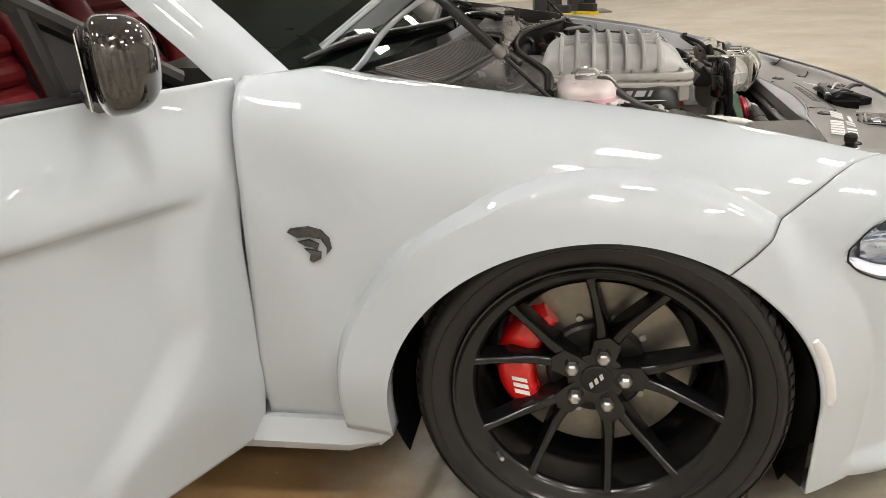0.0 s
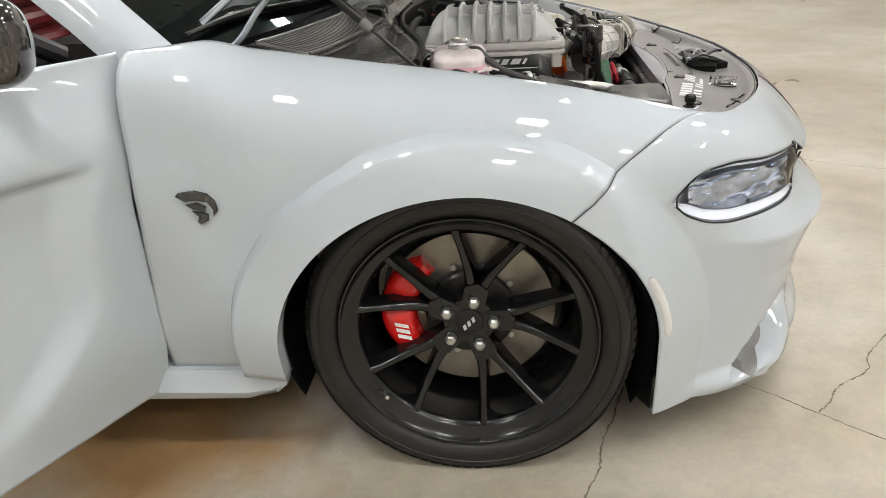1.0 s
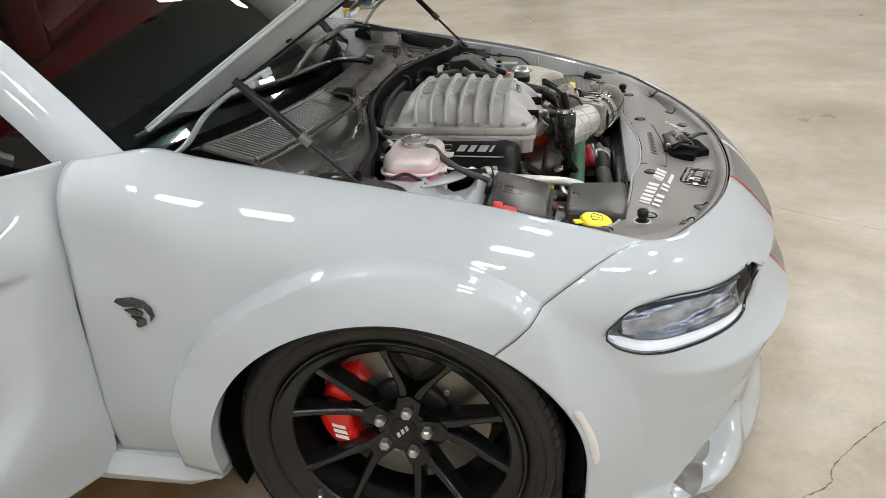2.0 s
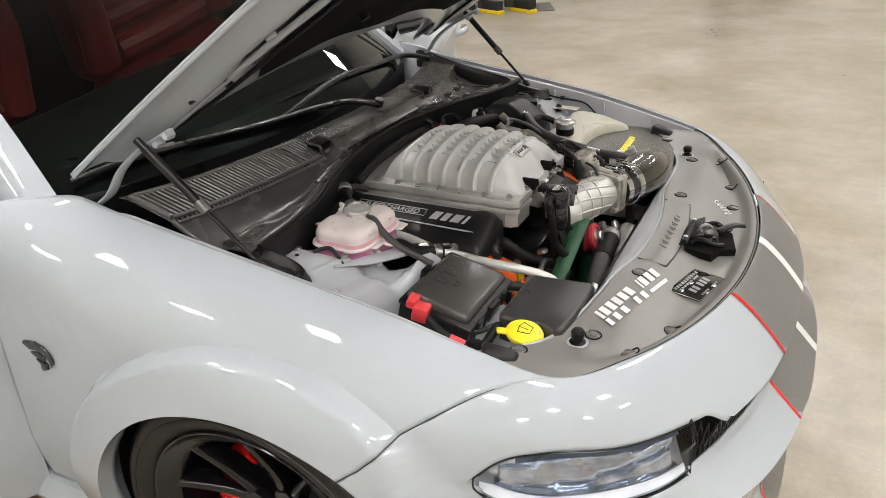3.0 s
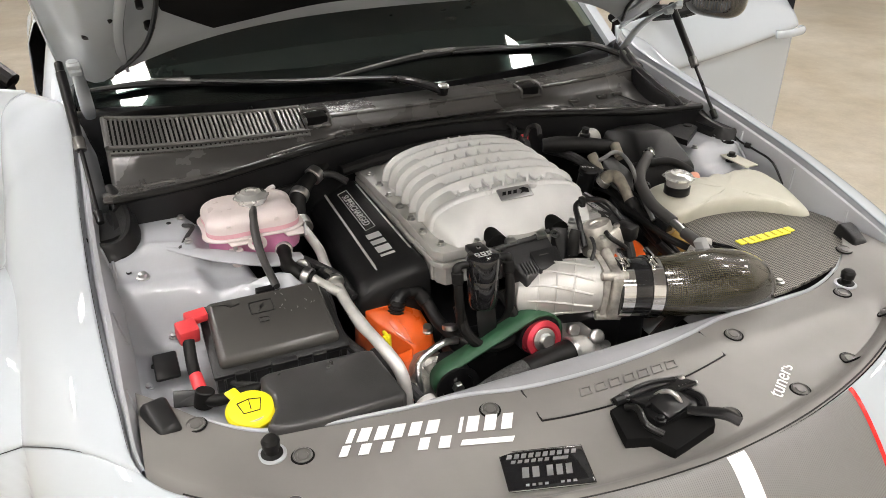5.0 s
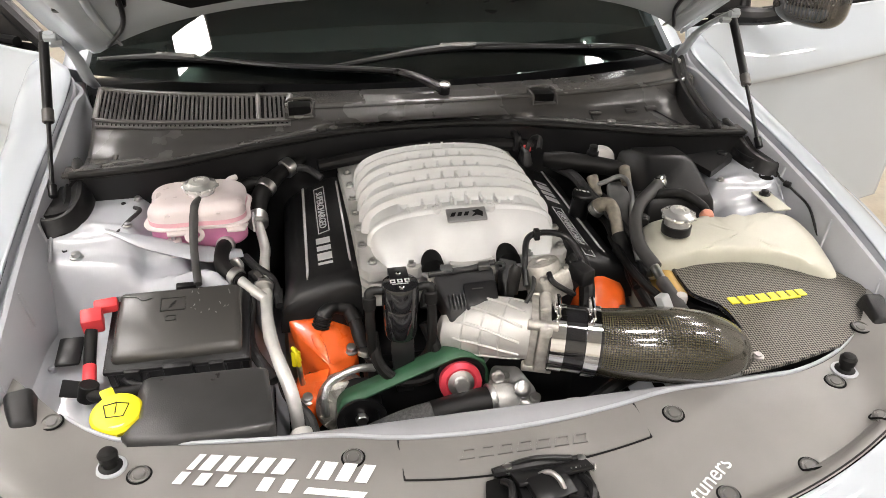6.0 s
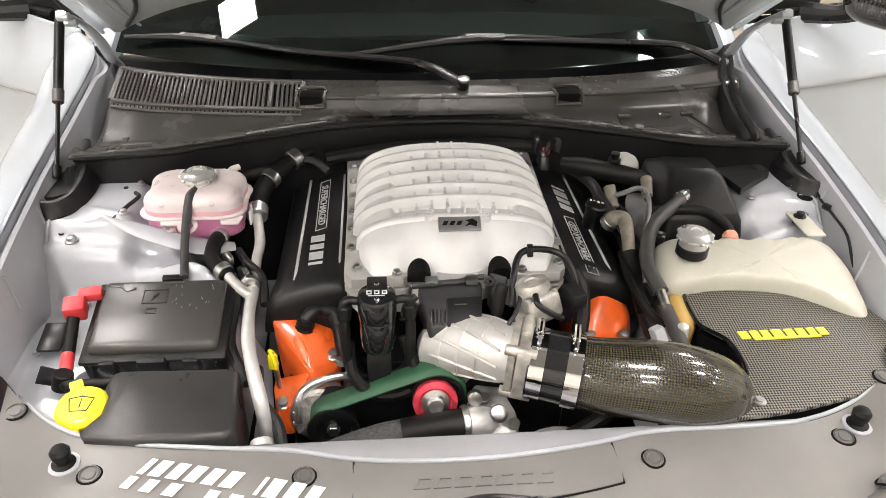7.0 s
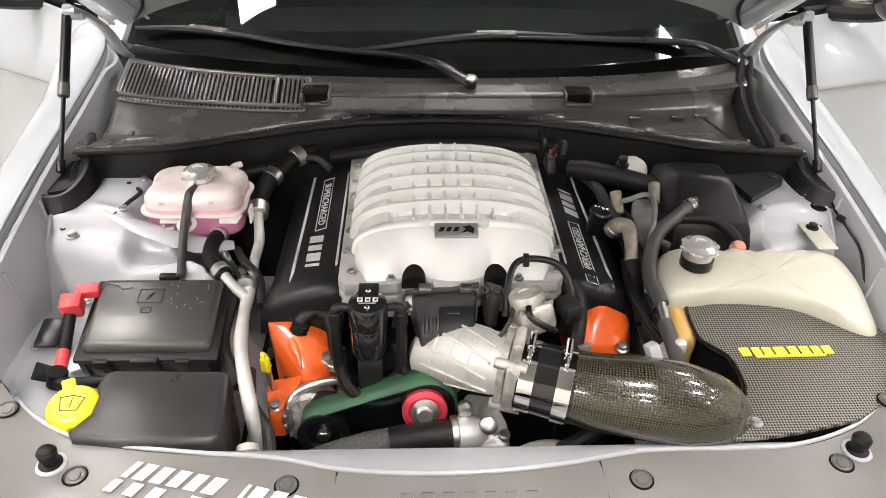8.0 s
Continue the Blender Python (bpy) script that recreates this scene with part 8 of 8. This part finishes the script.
th = part("thermostat_housing", tube([(0.434, -0.004, 0.70), (0.430, 0.014, 0.698), (0.420, 0.030, 0.690)], [0.025, 0.025, 0.022], 20, 6), CASTING, car, "cast aluminium thermostat housing")
part("housing_plate", block([(0.352, 0.016, 0.706), (0.360, 0.060, 0.704), (0.412, 0.080, 0.692), (0.440, 0.072, 0.672), (0.436, 0.0, 0.672), (0.405, -0.004, 0.700), (0.352, 0.014, 0.64), (0.360, 0.066, 0.64), (0.425, 0.086, 0.64), (0.450, 0.076, 0.64), (0.448, -0.004, 0.64), (0.40, -0.01, 0.64)], 0.010, 3), CASTING, th, sharp=40)
for x, y, z in ((0.388, 0.028, 0.702), (0.428, 0.072, 0.684)):
    part("housing_bolt", rod((x, y, z), (x + 0.003, y, z + 0.010), 0.009, n=10), STEEL, th)
part("lower_pipe", tube([(0.47, 0.06, 0.62), (0.455, 0.11, 0.66), (0.44, 0.16, 0.65), (0.42, 0.20, 0.60)], 0.026, 16, 6), CASTING, car)
# alternator
al = part("alternator", revolve([(0.038, 0), (0.046, 0.008), (0.048, 0.03), (0.048, 0.052), (0.041, 0.060), (0.02, 0.062)], (0.296, -0.240, 0.632), (1, 0, 0.25), 36), DIRTYCAST, car, "cast aluminium alternator with vents")
for k in range(14):
    a = 2 * math.pi * k / 14
    c = frame_at((0.296, -0.240, 0.632), (1, 0, 0.25))
    part("vent_fin", moved(box(-0.003, 0.003, 0.026, 0.044, 0.052, 0.063, 0.001, 1), c @ pose(0, 0, 0, 0, 0, math.degrees(a))), DIRTYCAST, al)
part("foil_sleeve", tube([(0.318, -0.182, 0.700), (0.322, -0.208, 0.706), (0.326, -0.232, 0.702), (0.334, -0.262, 0.690), (0.346, -0.272, 0.672), (0.356, -0.272, 0.64)], 0.007, 10, 6), mat("foil", (0.7, 0.7, 0.7), 0.35, metal=1, bump=1.0, bscale=160), car, "crinkled silver heat sleeve")
# electronics box in front of the lid
MODULE = mat("module_plastic", (0.030, 0.030, 0.031), 0.42, var=0.12, scale=30, bump=0.2, bscale=500)
el = part("module_box", block([(0.268, -0.072, 0.846), (0.262, 0.034, 0.850), (0.340, 0.026, 0.826), (0.346, -0.058, 0.822), (0.352, -0.056, 0.782), (0.346, 0.024, 0.790), (0.268, -0.074, 0.79), (0.262, 0.034, 0.79)], 0.006, 3), MODULE, car, "dark grey electronic module with bright clips", sharp=30)
part("module_lid", block([(0.302, -0.028, 0.846), (0.300, 0.030, 0.847), (0.343, 0.024, 0.832), (0.346, -0.030, 0.830), (0.302, -0.028, 0.828), (0.300, 0.030, 0.828), (0.348, 0.024, 0.808), (0.350, -0.030, 0.808)], 0.003), PLASTIC, el)
part("module_lip", tube([(0.268, -0.080, 0.846), (0.274, -0.052, 0.853), (0.266, -0.030, 0.849), (0.270, -0.006, 0.853), (0.262, 0.016, 0.853), (0.262, 0.038, 0.856)], 0.005, 10, 5), MODULE, el)
for k in range(5):
    y = -0.056 + k * 0.006
    part("module_fin", block([(0.318, y, 0.838), (0.318, y + 0.003, 0.838), (0.342, y, 0.830), (0.342, y + 0.003, 0.830), (0.346, y, 0.800), (0.346, y + 0.003, 0.800), (0.318, y, 0.80), (0.318, y + 0.003, 0.80)], 0.0008, 1), MODULE, el)
bars([0.026], 0.002, 0, Matrix.Translation((0.318, -0.006, 0.8432)) @ pose(0, 0, 0, 0, 19, 0) @ pose(0, 0, 0, 0, 0, 90), COVER, el, slant=0)
for y in (-0.050, 0.016):
    part("module_clip", moved(box(-0.007, 0.007, -0.010, 0.010, -0.002, 0.009, 0.002), pose(0.268, y, 0.852, 0, 15, 0)), STEEL, el)
part("module_eye", revolve([(0.009, 0), (0.009, 0.004), (0.005, 0.004), (0.005, 0.0)], (0.272, 0.044, 0.852), (0.3, 0, 1), 18, False), STEEL, el)
part("wing_flap", block([(0.255, 0.046, 0.862), (0.268, 0.078, 0.858), (0.280, 0.070, 0.82), (0.300, 0.066, 0.796), (0.300, 0.050, 0.796), (0.262, 0.044, 0.80)], 0.003), PLASTIC, el)
part("snout_neck", rod((0.245, -0.062, 0.80), (0.270, -0.062, 0.832), 0.021, 0.020, 24), DIRTYCAST, car)
def hose(pts, r, mt):
    return part("engine_hose" if r > 0.0065 else "engine_wire", tube(pts, r, 10, 6), mt, car)


# left-hand hoses and brake cover
gh = part("grey_hose", tube([(0.010, 0.470, 0.862), (0.040, 0.440, 0.858), (0.080, 0.392, 0.848), (0.125, 0.362, 0.838), (0.200, 0.338, 0.826), (0.262, 0.344, 0.812)], 0.013, 14, 6), HOSEGREY, car, "grey rubber hose with bright clamp")
part("hose_joint", tube([(0.255, 0.343, 0.814), (0.315, 0.338, 0.808)], 0.0085, 12, 3), STEEL, gh)
part("hose_tail", tube([(0.305, 0.338, 0.809), (0.36, 0.336, 0.806), (0.405, 0.335, 0.800)], 0.012, 14, 4), HOSEGREY, gh)
part("hose_clamp", rod((0.020, 0.461, 0.861), (0.030, 0.451, 0.860), 0.0155, n=18), CHROME, gh)
part("ribbed_hose", tube([(0.045, 0.395, 0.845), (0.055, 0.45, 0.852), (0.060, 0.495, 0.850), (0.085, 0.525, 0.835), (0.10, 0.53, 0.825)], 0.010, 12, 6), RUBBER, car)
mc = part("brake_cover", block([(-0.112, 0.402, 0.74), (0.078, 0.412, 0.74), (0.078, 0.586, 0.74), (-0.112, 0.576, 0.74), (-0.108, 0.408, 0.868), (0.060, 0.420, 0.842), (0.064, 0.568, 0.838), (-0.104, 0.560, 0.866), (-0.100, 0.425, 0.894), (-0.030, 0.448, 0.900), (-0.016, 0.545, 0.898), (-0.092, 0.542, 0.892)], 0.010, 4), PLASTIC, car, "black moulded brake booster cover")
part("cover_wing", loft([[Vector((x, y, z)) for x, y in ((-0.070, 0.555), (-0.085, 0.640), (-0.066, 0.668), (-0.048, 0.664), (0.020, 0.575))] for z in (0.862, 0.872, 0.876)]), PLASTIC, mc)
part("wing_boss", rod((-0.066, 0.648, 0.87), (-0.066, 0.648, 0.880), 0.012, n=18), PLASTIC, mc)
vac = part("vacuum_hose", tube([(-0.115, 0.248, 0.868), (-0.098, 0.285, 0.870), (-0.082, 0.340, 0.866), (-0.068, 0.395, 0.858), (-0.06, 0.43, 0.85)], [0.016, 0.021, 0.020, 0.018, 0.018], 16, 6), RUBBER, car, "black corrugated vacuum hose")
hose([(-0.05, 0.30, 0.84), (0.0, 0.335, 0.835), (0.06, 0.345, 0.83), (0.16, 0.325, 0.80), (0.26, 0.315, 0.77)], 0.007, RUBBER)
hose([(0.0, 0.32, 0.80), (0.06, 0.335, 0.80), (0.14, 0.33, 0.78), (0.24, 0.325, 0.76), (0.34, 0.33, 0.74)], 0.011, RUBBER)
hose([(0.08, 0.345, 0.79), (0.18, 0.35, 0.77), (0.30, 0.34, 0.75)], 0.009, RUBBER)
hose([(0.245, 0.19, 0.845), (0.27, 0.20, 0.83), (0.31, 0.195, 0.80), (0.35, 0.18, 0.76)], 0.014, RUBBER)
hose([(-0.10, 0.23, 0.90), (-0.13, 0.24, 0.912), (-0.16, 0.235, 0.90), (-0.15, 0.215, 0.87)], 0.006, RUBBER)
hose([(-0.18, -0.24, 0.86), (-0.20, -0.10, 0.872), (-0.21, 0.10, 0.875), (-0.20, 0.25, 0.868)], 0.014, RUBBER)
TAN = mat("tan_fitting", (0.19, 0.17, 0.135), 0.5, var=0.25, scale=60)
GREYPLATE = mat("grey_plate", (0.20, 0.20, 0.20), 0.42, metal=0.3, var=0.15, scale=30)
tc = part("steering_cap", revolve([(0.020, -0.05), (0.020, 0.0), (0.022, 0.004), (0.022, 0.012), (0.019, 0.015), (0.005, 0.015)], (0.020, 0.290, 0.838), (0.15, 0.05, 1), 24), SATIN, car, "black fluid cap with white printing")
bars([0.005, 0.005, 0.005], 0.006, 0.0015, Matrix.Translation((0.014, 0.286, 0.8536)) @ pose(0, 0, 0, 0, 6, 80), WHITE, tc, slant=0)
bars([0.006, 0.006], 0.006, 0.0015, Matrix.Translation((0.024, 0.296, 0.8540)) @ pose(0, 0, 0, 0, 6, 80), WHITE, tc, slant=0)
part("heat_plate", block([(-0.03, 0.362, 0.845), (-0.03, 0.396, 0.848), (0.045, 0.400, 0.836), (0.110, 0.362, 0.806), (0.108, 0.342, 0.80), (0.020, 0.350, 0.835), (0.02, 0.36, 0.76), (0.09, 0.36, 0.75)], 0.006, 3), GREYPLATE, car, "dull grey metal bracket plate")
hl2 = part("hard_line", tube([(0.004, 0.322, 0.856), (0.008, 0.345, 0.866), (-0.006, 0.376, 0.868), (0.010, 0.390, 0.866), (0.060, 0.380, 0.858), (0.105, 0.362, 0.846), (0.150, 0.346, 0.828), (0.21, 0.336, 0.795)], 0.0050, 10, 6), GREYPLATE, car, "thin grey metal line")
part("line_joint", rod((-0.040, 0.404, 0.872), (-0.004, 0.398, 0.850), 0.012, 0.011, 14), TAN, hl2, "tan fitting")
part("line_joint", rod((-0.016, 0.322, 0.868), (0.018, 0.326, 0.838), 0.012, 0.010, 14), TAN, hl2, "tan fitting")
pp = part("stub_pipe", tube([(0.060, 0.300, 0.828), (0.066, 0.312, 0.844), (0.078, 0.328, 0.846), (0.112, 0.327, 0.832), (0.150, 0.322, 0.806)], [0.014, 0.015, 0.014, 0.012, 0.012], 14, 6), TAN, car, "tan stained metal stub pipe")
part("stub_clamp", rod((0.058, 0.303, 0.826), (0.064, 0.309, 0.838), 0.0175, n=20), STEEL, pp)
part("stub_hose", tube([(0.140, 0.324, 0.814), (0.175, 0.326, 0.792), (0.24, 0.33, 0.76)], 0.015, 14, 5), RUBBER, pp)
part("vacuum_valve", revolve([(0.013, 0), (0.013, 0.016), (0.009, 0.018), (0.009, 0.030), (0.004, 0.031)], (-0.090, 0.350, 0.876), (0.1, 0, 1), 14), SATIN, vac)
part("white_tag", box(-0.096, -0.082, 0.344, 0.358, 0.889, 0.897, 0.002), WHITE, vac)
part("booster_boss", revolve([(0.030, 0), (0.030, 0.016), (0.024, 0.022), (0.010, 0.023)], (-0.115, 0.378, 0.862), (1, 0, 0.3), 20), CASTING, car, "bare cast brake cylinder end")
part("lift_hook", tube([(-0.215, 0.190, 0.852), (-0.222, 0.196, 0.885), (-0.208, 0.205, 0.898), (-0.190, 0.210, 0.888), (-0.188, 0.205, 0.862)], 0.008, 10, 5), SATIN, car, "black sensor lead loop")
part("rear_sensor", block([(-0.17, 0.205, 0.85), (-0.17, 0.225, 0.85), (-0.12, 0.205, 0.85), (-0.12, 0.228, 0.85), (-0.165, 0.208, 0.882), (-0.165, 0.222, 0.882), (-0.135, 0.208, 0.878), (-0.135, 0.224, 0.878)], 0.004), SATIN, car)
part("sensor_lock", box(-0.168, -0.152, 0.216, 0.230, 0.872, 0.884, 0.002), REDCAP, car)

# wiring looms, hoses and fittings round the engine
LOOM = mat("loom_tape", (0.014, 0.014, 0.0145), 0.55, var=0.35, scale=120, bump=0.5, bscale=300)
hose([(-0.14, 0.275, 0.845), (-0.06, 0.300, 0.850), (0.01, 0.305, 0.846), (0.07, 0.325, 0.832), (0.13, 0.345, 0.812), (0.22, 0.352, 0.790)], 0.011, LOOM)
hose([(0.12, 0.318, 0.80), (0.20, 0.308, 0.80), (0.28, 0.318, 0.79), (0.35, 0.340, 0.785)], 0.008, RUBBER)
hose([(0.325, -0.098, 0.79), (0.350, -0.080, 0.745), (0.362, -0.082, 0.715), (0.370, -0.12, 0.705), (0.366, -0.155, 0.712), (0.352, -0.180, 0.74), (0.330, -0.186, 0.785)], 0.010, RUBBER)
hose([(-0.15, -0.235, 0.845), (-0.17, -0.27, 0.862), (-0.16, -0.32, 0.858), (-0.13, -0.345, 0.838)], 0.008, LOOM)
hose([(0.06, -0.395, 0.79), (0.10, -0.375, 0.79), (0.13, -0.345, 0.775), (0.19, -0.335, 0.76)], 0.008, LOOM)
hose([(0.14, -0.392, 0.785), (0.18, -0.385, 0.765), (0.26, -0.388, 0.735), (0.34, -0.350, 0.715)], 0.010, LOOM)
hose([(0.30, 0.090, 0.86), (0.33, 0.085, 0.868), (0.36, 0.075, 0.86), (0.375, 0.060, 0.845)], 0.0035, LOOM)
hose([(0.290, -0.075, 0.842), (0.300, -0.092, 0.830), (0.318, -0.098, 0.815)], 0.006, LOOM)
hose([(0.40, 0.29, 0.70), (0.43, 0.22, 0.70), (0.45, 0.15, 0.67), (0.46, 0.08, 0.64)], 0.013, RUBBER)
hose([(0.44, -0.29, 0.66), (0.40, -0.30, 0.68), (0.36, -0.33, 0.70), (0.30, -0.34, 0.71)], 0.010, LOOM)
hose([(-0.06, -0.60, 0.852), (-0.03, -0.585, 0.86), (0.0, -0.60, 0.856), (0.03, -0.62, 0.845)], 0.004, LOOM)
hose([(0.24, -0.60, 0.735), (0.28, -0.60, 0.725), (0.32, -0.575, 0.73), (0.345, -0.545, 0.735)], 0.006, LOOM)
def fitting(p, d, r, L, mt):
    return part("hose_fitting", revolve([(r * 0.9, 0), (r, L * 0.15), (r, L * 0.85), (r * 0.85, L), (r * 0.5, L * 1.05)], p, d, 14), mt, car)


fitting((0.325, 0.200, 0.785), (0.5, 0, -0.8), 0.017, 0.012, STEEL)
fitting((0.335, 0.332, 0.785), (1, 0.3, 0), 0.013, 0.030, CASTING)
fitting((0.362, 0.345, 0.795), (0, 0, 1), 0.010, 0.024, CASTING)
fitting((0.240, 0.352, 0.79), (1, 0, -0.1), 0.014, 0.012, STEEL)
fitting((0.315, -0.196, 0.738), (0.3, -0.1, -0.9), 0.014, 0.010, STEEL)
fitting((-0.155, -0.325, 0.857), (0.5, -0.6, -0.3), 0.013, 0.012, STEEL)
fitting((0.10, -0.405, 0.797), (0.6, -0.6, 0.2), 0.016, 0.010, STEEL)
fitting((0.150, -0.362, 0.782), (1, 0, -0.1), 0.018, 0.012, STEEL)
fitting((0.47, -0.312, 0.722), (1, 0.2, -0.4), 0.017, 0.014, CASTING)
fitting((0.43, 0.045, 0.715), (0.8, 0, 0.6), 0.014, 0.012, STEEL)
fitting((0.40, 0.010, 0.725), (0.9, 0, 0.3), 0.012, 0.016, STEEL)
for c6, ang in (((0.245, 0.335, 0.80), 5), ((0.14, -0.372, 0.79), 30), ((0.365, 0.245, 0.775), 40), ((0.10, 0.385, 0.822), 62)):
    cn = part("plug_connector", moved(box(-0.018, 0.018, -0.010, 0.010, -0.008, 0.009, 0.003), pose(*c6, 0, 8, ang)), PLASTIC, car)
    part("connector_clip", moved(box(-0.006, 0.012, -0.005, 0.005, 0.009, 0.0125, 0.001, 1), pose(*c6, 0, 8, ang)), COVER, cn)
# reservoir ribs and moulded corners
for k in (-1, 1):
    part("reservoir_rib", tube([(-0.100, -0.480 + k * 0.045, 0.878), (-0.07, -0.480 + k * 0.045, 0.8835), (0.0, -0.480 + k * 0.045, 0.8835), (0.040, -0.480 + k * 0.045, 0.876)], 0.005, 8, 4, 0.6), PINKTANK, res)
# bolts and seams of the inner panels
for sg in (1, -1):
    for bx, by in ((-0.03, 0.71), (0.13, 0.66), (0.24, 0.715), (0.34, 0.71), (-0.10, 0.60), (0.02, 0.60)):
        part("panel_bolt", revolve([(0.0085, 0.0), (0.0085, 0.0025), (0.0055, 0.003), (0.0055, 0.007), (0.003, 0.008)], (bx, sg * by, tower(bx, by) - 0.0005), (0, 0, 1), 12), STEEL if by < 0.7 else BAYPAINT, car)
    part("panel_bead", tube([(x, sg * 0.735, tower(x, 0.735) + 0.001) for x in [float(q) for q in np.linspace(-0.12, 0.44, 20)]], 0.003, 6, 2), BAYPAINT, car)
